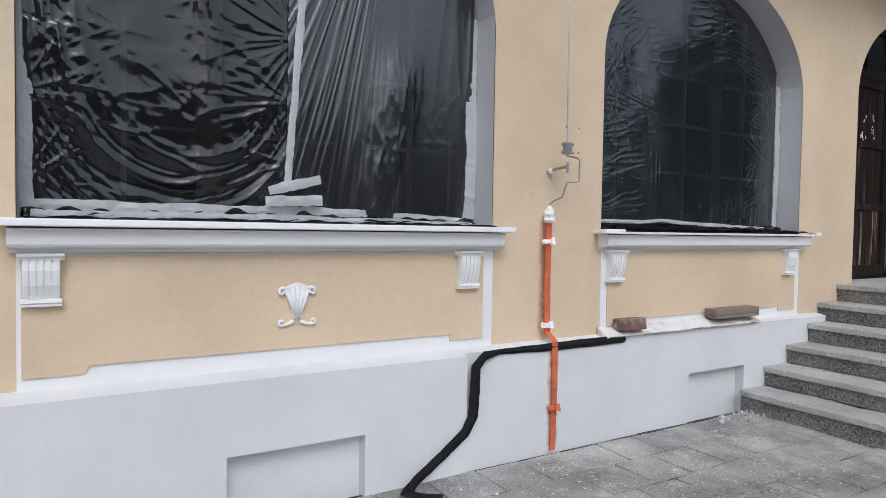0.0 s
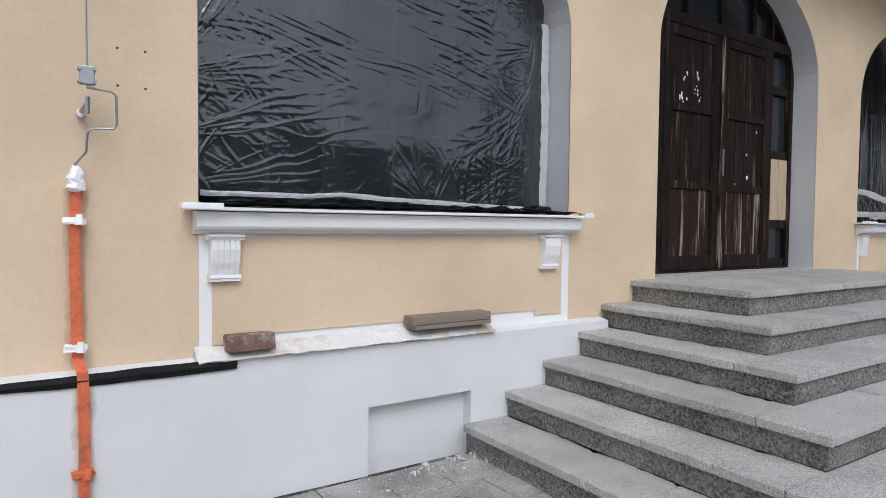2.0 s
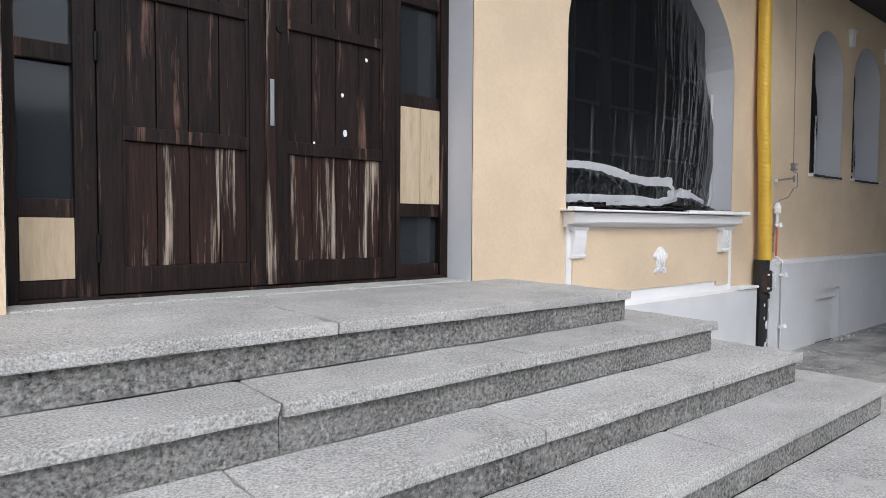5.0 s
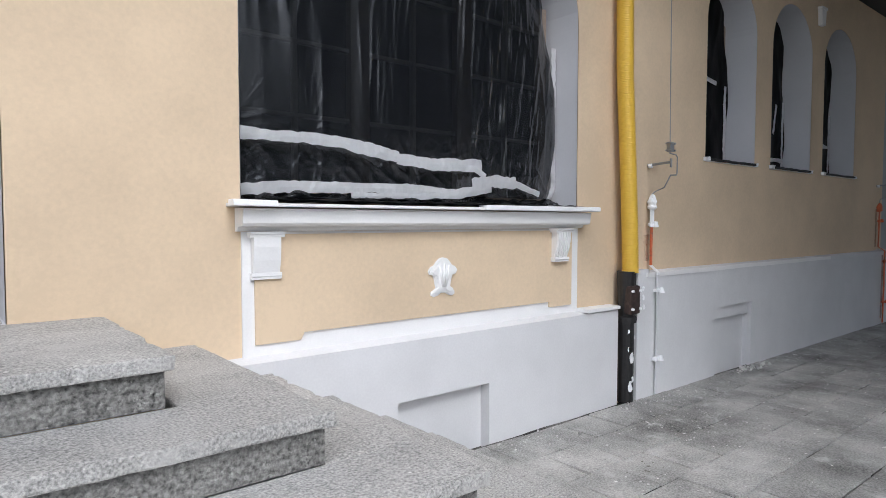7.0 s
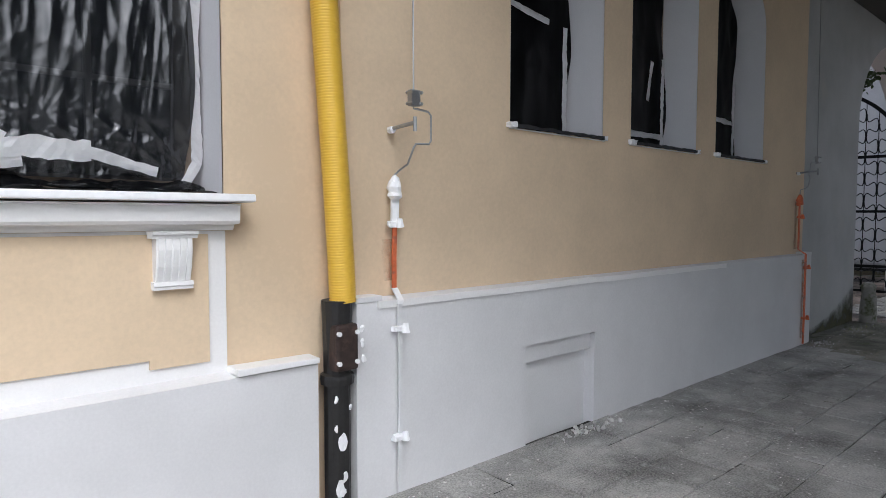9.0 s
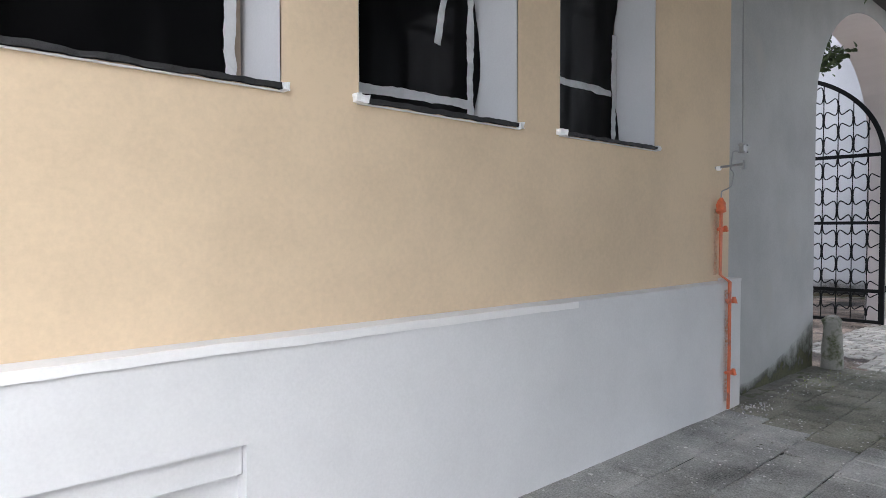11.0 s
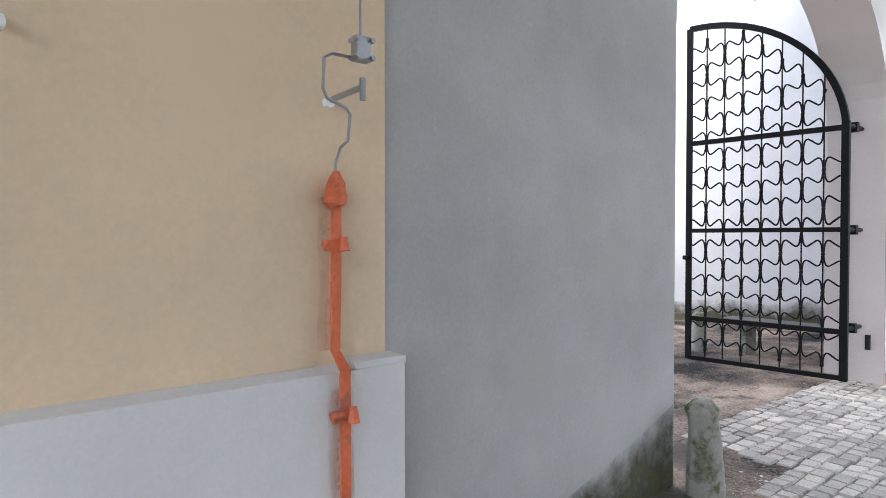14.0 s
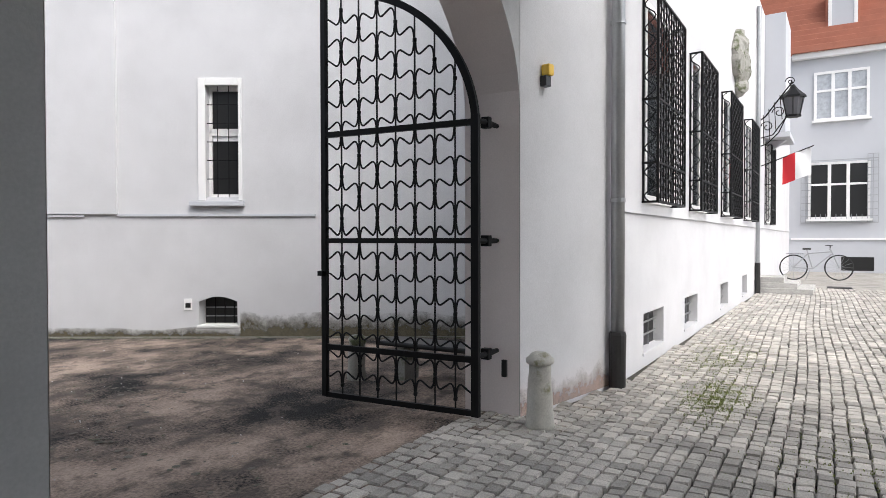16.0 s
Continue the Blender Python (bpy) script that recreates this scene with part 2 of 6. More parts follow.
def stain_material(name, base, strength=0.85):
    """Moss and damp that thins out upwards along the v of the patch's map, with ragged edges."""
    m = material(name, base, 0.95, grain=40, large=5, vary=0.5, bump=0.4)
    n, l = m.node_tree.nodes, m.node_tree.links
    uv, split, tex = n.new("ShaderNodeUVMap"), n.new("ShaderNodeSeparateXYZ"), n.new("ShaderNodeTexNoise")
    geo = n.new("ShaderNodeNewGeometry")
    tex.inputs["Scale"].default_value, tex.inputs["Detail"].default_value, tex.inputs["Roughness"].default_value = 5.0, 8.0, 0.7
    l.new(geo.outputs["Position"], tex.inputs["Vector"])
    l.new(uv.outputs[0], split.inputs[0])
    a, r = n.new("ShaderNodeMath"), n.new("ShaderNodeMapRange")
    a.operation = "MULTIPLY_ADD"
    a.inputs[1].default_value = 1.9
    l.new(tex.outputs["Fac"], a.inputs[0])
    neg = n.new("ShaderNodeMath")
    neg.operation = "SUBTRACT"
    l.new(a.outputs[0], neg.inputs[0])
    l.new(split.outputs["Y"], neg.inputs[1])
    r.inputs["From Min"].default_value, r.inputs["From Max"].default_value, r.inputs["To Max"].default_value = 0.35, 1.15, strength
    l.new(neg.outputs[0], r.inputs["Value"])
    clear, mix = n.new("ShaderNodeBsdfTransparent"), n.new("ShaderNodeMixShader")
    l.new(r.outputs[0], mix.inputs[0])
    l.new(clear.outputs[0], mix.inputs[1])
    l.new(n["Principled BSDF"].outputs[0], mix.inputs[2])
    l.new(mix.outputs[0], n["Material Output"].inputs["Surface"])
    return m


MOSSPATCH = stain_material("moss_patch", (0.085, 0.085, 0.045))
EARTHPATCH = stain_material("damp_earth_patch", (0.11, 0.095, 0.06))
PINKDAMP = stain_material("pink_damp_bloom", (0.42, 0.30, 0.25), 0.6)
RUSTPATCH = stain_material("rust_patch", (0.20, 0.085, 0.045))
OVERSPRAY = stain_material("orange_overspray", (0.70, 0.40, 0.24), 0.4)
FILM = film_material("black_polythene", 0.11, 6.0, (1, 1, 0.6), (0.006, 0.0065, 0.008), 0.004)
FILM.node_tree.nodes["Principled BSDF"].inputs["Coat Weight"].default_value = 0.35
FILM.node_tree.nodes["Principled BSDF"].inputs["Specular IOR Level"].default_value = 0.7
FILMPLEAT = film_material("pleated_polythene", 0.09, 8.0, (1.3, 1, 0.4), (0.008, 0.009, 0.012), 0.004, 0.11)
FILMTIGHT = film_material("taut_polythene", 0.12, 6.0, (0.7, 1, 1.2), (0.018, 0.021, 0.027), 0.0025)
FILMDARK = film_material("dull_polythene", 0.02, 6.0, (1, 1, 0.4), (0.003, 0.003, 0.0035), 0.006, 0.3)
FILMDARK.node_tree.nodes["Principled BSDF"].inputs["Specular IOR Level"].default_value = 0.08
FILMDARK.node_tree.nodes["Principled BSDF"].inputs["Coat Weight"].default_value = 0.0


# ---- mesh helpers ----
def box(bm, x0, x1, y0, y1, z0, z1, bevel=0.0):
    made = bmesh.ops.create_cube(bm, size=1, matrix=Matrix.Translation(((x0 + x1) / 2, (y0 + y1) / 2, (z0 + z1) / 2)) @ Matrix.Diagonal((abs(x1 - x0), abs(y1 - y0), abs(z1 - z0), 1)))
    if bevel:
        edges = list({e for v in made["verts"] for e in v.link_edges})
        bmesh.ops.bevel(bm, geom=edges, offset=bevel, segments=2, affect="EDGES", profile=0.6)
    return bm


def boxed(x0, x1, y0, y1, z0, z1, bevel=0.0):
    return box(bmesh.new(), x0, x1, y0, y1, z0, z1, bevel)


def quad(bm, *points):
    return bm.faces.new([bm.verts.new(p) for p in points])


def tube(bm, points, radius, sides=6, close=True):
    """A round bar along a line of points; radius may be one number or one for each point."""
    pts = [Vector(p) for p in points]
    rad = radius if isinstance(radius, (list, tuple)) else [radius] * len(pts)
    rings, up = [], None
    for i, p in enumerate(pts):
        d = (pts[min(i + 1, len(pts) - 1)] - pts[max(i - 1, 0)]).normalized()
        if up is None:
            up = Vector((0, 0, 1)) if abs(d.z) < 0.9 else Vector((1, 0, 0))
        side = d.cross(up).normalized()
        up = side.cross(d).normalized()
        rings.append([bm.verts.new(p + rad[i] * (math.cos(a) * side + math.sin(a) * up)) for a in [2 * math.pi * k / sides for k in range(sides)]])
    for a, b in zip(rings, rings[1:]):
        for k in range(sides):
            bm.faces.new((a[k], a[(k + 1) % sides], b[(k + 1) % sides], b[k]))
    if close:
        bm.faces.new(rings[0][::-1])
        bm.faces.new(rings[-1])
    return bm


def tubed(points, radius, sides=6):
    return tube(bmesh.new(), points, radius, sides)


def extruded(profile, x0, x1):
    """A moulding: a closed profile of (y, z) points drawn out along x."""
    bm = bmesh.new()
    a = [bm.verts.new((x0, y, z)) for y, z in profile]
    b = [bm.verts.new((x1, y, z)) for y, z in profile]
    for k in range(len(profile)):
        j = (k + 1) % len(profile)
        bm.faces.new((a[k], a[j], b[j], b[k]))
    bm.faces.new(a[::-1])
    bm.faces.new(b)
    bmesh.ops.recalc_face_normals(bm, faces=bm.faces)
    return bm


def plate(outline, y0, y1):
    """A flat piece on the facade: an outline of (x, z) points between two depths."""
    bm = bmesh.new()
    a = [bm.verts.new((x, y0, z)) for x, z in outline]
    b = [bm.verts.new((x, y1, z)) for x, z in outline]
    for k in range(len(outline)):
        j = (k + 1) % len(outline)
        bm.faces.new((a[k], a[j], b[j], b[k]))
    bm.faces.new(a[::-1])
    bm.faces.new(b)
    bmesh.ops.recalc_face_normals(bm, faces=bm.faces)
    return bm


def mesh(name, bm, mat, parent=None, label="", smooth=False):
    data = bpy.data.meshes.new(name)
    bm.to_mesh(data)
    bm.free()
    data.materials.append(mat)
    if smooth:
        data.polygons.foreach_set("use_smooth", [True] * len(data.polygons))
    ob = new(name, data)
    if parent:
        ob.parent = parent
    return tagged(ob, label)


def part(name, bm, mat, parent, label="", smooth=False):
    return mesh(name, bm, mat, parent, label, smooth)


def thing(name, label, category, group="", at=(0, 0, 0)):
    ob = new(name)
    ob.location = at
    ob.empty_display_size = 0.1
    return tagged(ob, label, category, group)


def setting(name, bm, mat, label, category):
    return tagged(mesh(name, bm, mat), label, category, kind="structure")


def rough_up(bm, amount, scale=8.0):
    for v in bm.verts:
        v.co += noise.noise_vector(v.co * scale) * amount
    return bm


# ---- the yellow facade ----
W = 3.70                      # main facade plane
WD = 3.655                    # facade plane beyond the drainpipe


def arch_z(x, o):
    xa, xb, sill, spring, rise = o
    u = max(-1, min(1, (2 * x - xa - xb) / (xb - xa)))
    return spring + rise * math.sqrt(max(0, 1 - u * u))


def arch_xs(o, n=28):
    return [(o[0] + o[1]) / 2 - math.cos(math.pi * k / n) * (o[1] - o[0]) / 2 for k in range(n + 1)]


def pierced_wall(x0, x1, z0, z1, y0, y1, openings):
    """A wall with arched openings through it; the reveals are left to a mesh of their own."""
    bm = bmesh.new()
    x = x0
    for o in openings + [None]:
        right = o[0] if o else x1
        for y in (y0, y1):
            quad(bm, (x, y, z0), (right, y, z0), (right, y, z1), (x, y, z1))
        if o:
            for y in (y0, y1):
                if o[2] > z0:
                    quad(bm, (o[0], y, z0), (o[1], y, z0), (o[1], y, o[2]), (o[0], y, o[2]))
                xs = arch_xs(o)
                for a, b in zip(xs, xs[1:]):
                    quad(bm, (a, y, arch_z(a, o)), (b, y, arch_z(b, o)), (b, y, z1), (a, y, z1))
            x = o[1]
    for z in (z0, z1):
        quad(bm, (x0, y0, z), (x1, y0, z), (x1, y1, z), (x0, y1, z))
    for xx in (x0, x1):
        quad(bm, (xx, y0, z0), (xx, y1, z0), (xx, y1, z1), (xx, y0, z1))
    bmesh.ops.remove_doubles(bm, verts=bm.verts, dist=0.0005)
    bmesh.ops.recalc_face_normals(bm, faces=bm.faces)
    return bm


def reveal(o, y0, y1, skin=0.004):
    """Plaster lining of an opening: cheeks, arch soffit and sill, a thin shell inside the opening."""
    bm = bmesh.new()
    line = [(o[0] + skin, o[2]), *[(max(o[0] + skin, min(o[1] - skin, x)), arch_z(x, o) - skin) for x in arch_xs(o)], (o[1] - skin, o[2])]
    for (xa, za), (xb, zb) in zip(line, line[1:]):
        quad(bm, (xa, y0, za), (xb, y0, zb), (xb, y1, zb), (xa, y1, za))
    quad(bm, (o[0], y0, o[2] + skin), (o[1], y0, o[2] + skin), (o[1], y1, o[2] + skin), (o[0], y1, o[2] + skin))
    bmesh.ops.remove_doubles(bm, verts=bm.verts, dist=0.0005)
    return bm


WIN_A = (0.07, 2.80, 1.60, 2.97, 0.97)
WIN_B = (3.83, 6.54, 1.60, 2.97, 0.97)
DOOR = (7.59, 10.27, 1.08, 3.12, 1.00)
WIN_C = (11.27, 13.99, 1.60, 3.03, 1.05)
WIN_D = [(15.89, 16.94, 2.13, 3.47, 0.53), (17.33, 18.43, 2.13, 3.49, 0.54), (18.82, 19.95, 2.13, 3.49, 0.54)]
TOP = 4.52

setting("wall_main", pierced_wall(-5.0, 14.60, -0.05, TOP, W, W + 0.52, [WIN_A, WIN_B, DOOR, WIN_C]), YELLOW, "cream-yellow plastered facade wall, freshly painted", "wall")
setting("wall_wing", pierced_wall(14.60, 21.19, -0.05, TOP + 0.02, WD, WD + 0.55, WIN_D), YELLOW, "cream-yellow plastered wing wall with three narrow arches", "wall")
for k, (o, y) in enumerate([(WIN_A, W), (WIN_B, W), (DOOR, W), (WIN_C, W)] + [(o, WD) for o in WIN_D]):
    setting("reveal_%d" % (k + 1), reveal(o, y + 0.002, y + 0.50), REVEAL, "grey plastered arched opening reveal", "reveal")


def niche_wall(x0, x1, y, depth, z0, z1, niches, top_slope=0.06):
    """A plinth with shallow blind niches (x0, x1, top) that start at the ground, and a sloped top."""
    bm = bmesh.new()
    x = x0
    for o in niches + [None]:
        right = o[0] if o else x1
        quad(bm, (x, y, z0), (right, y, z0), (right, y, z1), (x, y, z1))
        if o:
            a, b, zt, deep = o
            quad(bm, (a, y, zt), (b, y, zt), (b, y, z1), (a, y, z1))
            quad(bm, (a, y + deep, z0), (b, y + deep, z0), (b, y + deep, zt), (a, y + deep, zt))
            quad(bm, (a, y, z0), (a, y + deep, z0), (a, y + deep, zt), (a, y, zt))
            quad(bm, (b, y + deep, z0), (b, y, z0), (b, y, zt), (b, y + deep, zt))
            quad(bm, (a, y, zt), (a, y + deep, zt), (b, y + deep, zt), (b, y, zt))
            x = b
    quad(bm, (x0, y, z1), (x1, y, z1), (x1, y + depth, z1 + top_slope), (x0, y + depth, z1 + top_slope))
    for xx in (x0, x1):
        quad(bm, (xx, y, z0), (xx, y, z1), (xx, y + depth, z1 + top_slope), (xx, y + depth, z0))
    bmesh.ops.remove_doubles(bm, verts=bm.verts, dist=0.0005)
    bmesh.ops.recalc_face_normals(bm, faces=bm.faces)
    return bm


setting("plinth_1", niche_wall(-5.0, 2.52, 3.555, 0.143, -0.05, 0.775, [(1.0, 1.80, 0.37, 0.09)], 0.03), WHITE, "white painted wall plinth with a blind cellar niche", "plinth")
setting("plinth_2", niche_wall(2.52, 6.9, 3.60, 0.098, -0.05, 0.785, [(4.79, 5.56, 0.41, 0.085)], 0.02), WHITE, "white painted wall plinth with a blind cellar niche", "plinth")
setting("plinth_3", niche_wall(10.9, 14.42, 3.60, 0.098, -0.05, 0.785, [(12.19, 12.95, 0.415, 0.085)], 0.02), WHITE, "white painted wall plinth with a blind cellar niche", "plinth")
setting("plinth_4", niche_wall(14.62, 21.21, 3.553, 0.10, -0.05, 1.076, [(15.955, 16.725, 0.672, 0.092)], 0.010), WHITE, "tall white painted wing plinth with a blind niche", "plinth")
setting("niche_lintel", boxed(15.958, 16.722, 3.59, 3.65, 0.545, 0.669, 0.004), WHITE, "white plastered lintel band in the wing's niche", "trim")

# eaves: soffit board and roof edge along the whole facade
setting("eave_soffit", extruded([(W + 0.5, TOP + 0.03), (2.95, TOP + 0.03), (2.95, TOP + 0.20), (W + 0.5, TOP + 0.40)], -5.0, 14.6), SOFFIT, "painted eave soffit over the facade", "eave")
setting("eave_wing", extruded([(W + 0.5, TOP + 0.05), (2.75, TOP + 0.05), (2.70, TOP + 0.16), (W + 0.5, TOP + 0.60)], 14.61, 21.2), DARKROOF, "dark wooden eave over the wing and gateway", "eave")
setting("gateway_coping", extruded([(4.5, TOP + 0.01), (3.05, TOP + 0.01), (3.02, TOP + 0.10), (3.95, TOP + 0.45), (4.5, TOP + 0.15)], 21.21, 27.45), DARKROOF, "dark tiled coping on the gateway wall", "coping")
roof = bmesh.new()
quad(roof, (-5, 2.9, TOP + 0.22), (21.3, 2.7, TOP + 0.22), (21.3, 8.5, 7.5), (-5, 8.5, 7.5))
quad(roof, (-5, 2.9, TOP + 0.30), (21.3, 2.7, TOP + 0.30), (21.3, 8.5, 7.6), (-5, 8.5, 7.6))
setting("roof", roof, DARKROOF, "dark pitched roof of the building", "roof")
setting("wall_back", boxed(-5, 21.2, 8.3, 8.5, -0.05, 7.4), WHITEWALL, "plain rear wall of the building", "wall")
setting("wall_west", boxed(-5.2, -5.0, W, 8.5, -0.05, 7.4), WHITEWALL, "plain end wall of the building", "wall")
setting("floor", boxed(-5, 21.2, W + 0.52, 8.3, 1.0, 1.06), JOINT, "dark indoor floor", "floor")
setting("ceiling", boxed(-5, 21.2, W + 0.52, 8.3, TOP - 0.1, TOP), WHITEWALL, "plain indoor ceiling", "ceiling")

# ---- the gateway ----
GATE = (23.37, 27.50, -0.05, 2.85, 1.45)
setting("wall_gateway", pierced_wall(21.19, 27.50, -0.05, TOP, 3.68, 4.25, [GATE]), GREYWALL, "grey plastered gateway wall with a wide arch", "wall")
setting("gate_reveal", reveal(GATE, 3.682, 4.248), JAMB, "lilac-grey plastered arch lining of the gateway", "reveal")
# ---- ground ----
def sheet(x0, x1, y0, y1, z, step=0.0):
    bm = bmesh.new()
    if not step:
        quad(bm, (x0, y0, z), (x1, y0, z), (x1, y1, z), (x0, y1, z))
        return bm
    nx, ny = int((x1 - x0) / step), int((y1 - y0) / step)
    grid = [[bm.verts.new((x0 + (x1 - x0) * i / nx, y0 + (y1 - y0) * j / ny, z)) for j in range(ny + 1)] for i in range(nx + 1)]
    for i in range(nx):
        for j in range(ny):
            bm.faces.new((grid[i][j], grid[i + 1][j], grid[i + 1][j + 1], grid[i][j + 1]))
    return bm


setting("ground", sheet(-400, 500, -400, 400, -0.045), JOINT, "earth ground under paving", "ground")
setting("courtyard", rough_up(rough_up(sheet(23.3, 34, 3.75, 16, 0.0, 0.07), 0.012, 1.3), 0.008, 6), ASPHALT, "worn brown asphalt courtyard with grit", "ground")

setting("gateway_apron", rough_up(sheet(23.38, 24.6, 3.2, 3.8, -0.006, 0.05), 0.004, 7), ASPHALT, "worn asphalt edge between slabs and setts in the gateway", "ground")

# ---- stairs ----
def worn_slab(x0, x1, y0, y1, z0, z1, bevel, seed):
    """A stone slab whose edges are rounded, wavy and chipped."""
    bm = boxed(x0, x1, y0, y1, z0, z1, bevel)
    for axis, length in ((0, x1 - x0), (1, y1 - y0)):
        cuts = int(length / 0.035)
        if cuts > 1:
            bmesh.ops.subdivide_edges(bm, edges=[e for e in bm.edges if abs(e.verts[0].co[axis] - e.verts[1].co[axis]) > 0.7 * length], cuts=cuts, use_grid_fill=True)
    off = Vector((seed * 3.1, seed * 1.7, 0))
    for v in bm.verts:
        p = v.co.copy()
        v.co.z += 0.003 * noise.noise(p * 3 + off)
        rim = min(abs(p.x - x0), abs(p.x - x1), abs(p.y - y0))
        if rim < 0.02:
            chip = max(0.0, noise.noise(p * 16 + off) - 0.22) * 0.022 + 0.004 * (0.5 + noise.noise(p * 5 + off))
            if p.z > z1 - 0.012:
                v.co.z -= chip * 0.8
            v.co.y += chip if abs(p.y - y0) < 0.02 else 0.0
            v.co.x += chip if abs(p.x - x0) < 0.02 else -chip if abs(p.x - x1) < 0.02 else 0.0
    return bm


steps = []
for k in range(6):                       # k = 0 is the top landing
    xa, xb, yf, zt = 7.27 - 0.355 * k, (10.64 if k == 0 else 10.68) + 0.355 * k, 2.65 - 0.345 * k, 1.085 - 0.179 * k
    st = thing("stair_step", "grey granite step with an overhanging slab tread, worn", "step", "entrance steps", (xa, W, zt - 0.179))
    st.location = (0, 0, 0)
    inner_x0, inner_x1, inner_y = xa + 0.355 + 0.03, xb - 0.355 - 0.03, yf + 0.345 + 0.03
    back = 3.70 if k < 2 else 3.60
    th = 0.052
    rng = random.Random(40 + k)
    # front tread slabs
    cuts = [xa]
    while cuts[-1] < xb - 2.2:
        cuts.append(cuts[-1] + rng.uniform(1.05, 1.7))
    cuts.append(xb)
    y_in = back if k == 0 else inner_y
    for a, b in zip(cuts, cuts[1:]):
        part("tread_slab", worn_slab(a + 0.0015, b - 0.0015, yf, y_in, zt - th, zt, 0.007, 7 * k + a), GRANITE, st)
    if k:
        for a, b in ((xa, inner_x0), (inner_x1, xb)):
            ys = [inner_y + 0.003, (inner_y + back) / 2 + rng.uniform(-0.3, 0.3), back]
            for c, d in zip(ys, ys[1:]):
                part("tread_slab", worn_slab(a, b, c, d - 0.003, zt - th, zt, 0.007, 9 * k + c), GRANITE, st)
    # risers, set back under the nosing
    rz0, rz1, s = zt - 0.179 - (0.12 if k == 5 else 0), zt - th - 0.001, 0.032
    for a, b in zip(cuts, cuts[1:]):
        a2, b2 = (a + s if a == xa else a + 0.002), (b - s if b == xb else b - 0.002)
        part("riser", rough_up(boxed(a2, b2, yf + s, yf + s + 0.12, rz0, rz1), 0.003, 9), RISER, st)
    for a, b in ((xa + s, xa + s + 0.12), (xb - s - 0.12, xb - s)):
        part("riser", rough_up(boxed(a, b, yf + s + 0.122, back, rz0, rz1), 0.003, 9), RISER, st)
    steps.append(st)


# ---- windows ----
def sill(o):
    x0, x1 = o[0] - 0.03, o[1] + 0.03
    th = thing("window_sill", "white moulded window sill with a thin cap", "sill")
    part("cornice", extruded([(W - 0.002, 1.462), (3.672, 1.462), (3.66, 1.475), (3.655, 1.487), (3.60, 1.492), (3.59, 1.505), (3.585, 1.572), (3.575, 1.58), (W - 0.002, 1.585)], x0, x1), TRIM, th)
    part("cap", rough_up(boxed(x0 - 0.045, x1 + 0.045, 3.545, W + 0.28, 1.588, 1.606, 0.004), 0.003, 5), TRIM, th)
    return th


def apron(o):
    """Framed panel under a window: white border, yellow panel with stepped lower corners."""
    a, b = o[0], o[1]
    p = thing("apron_panel", "yellow plaster panel in a white border below a window", "wall panel")
    part("border", plate([(a, 0.80), (b, 0.80), (b, 1.46), (a, 1.46)], W - 0.012, W - 0.001), TRIM, p)
    l, r, st = a + (0.02 if a < 1 else 0.065), b - 0.085, 0.26
    part("panel", plate([(l, 0.865), (l + st, 0.865), (l + st + 0.02, 0.905), (r - st, 0.905), (r - st, 0.865), (r, 0.865), (r, 1.446), (l, 1.446)], W - 0.024, W - 0.0125), YELLOW, p)


def corbel(x, fluted, depth=0.75):
    c = thing("corbel", "white stucco console bracket" + (" with vertical flutes" if fluted else ", smoothly painted over"), "corbel")
    w, zt, zb = 0.15, 1.461, 1.21
    def out(y):
        return W - 0.013 - (W - 0.013 - y) * depth

    front = [(3.585, zt - 0.03), (3.582, zt - 0.08), (3.598, zt - 0.15), (3.625, zb + 0.045), (3.63, zb + 0.035)]
    prof = [(out(y), z) for y, z in [(W - 0.013, zt - 0.03), *front, (W - 0.013, zb + 0.035)]]
    part("console", extruded(prof if not fluted else [(y + 0.008, z) if y < 3.68 else (y, z) for y, z in prof], x, x + w), TRIM, c)
    for k in range(5 if fluted else 0):
        f = w / 5
        part("flute_rib", extruded(prof, x + k * f + 0.006, x + k * f + f - 0.006), TRIM, c)
    part("abacus", extruded([(out(y), z) for y, z in ((W - 0.013, zt), (3.56, zt), (3.565, zt - 0.012), (3.58, zt - 0.018), (3.585, zt - 0.03), (W - 0.013, zt - 0.03))], x - 0.02, x + w + 0.02), TRIM, c)
    part("foot_moulding", extruded([(out(y), z) for y, z in ((W - 0.013, zb + 0.034), (3.618, zb + 0.034), (3.612, zb + 0.018), (3.622, zb + 0.012), (3.622, zb), (W - 0.013, zb))], x - 0.008, x + w + 0.008), TRIM, c)


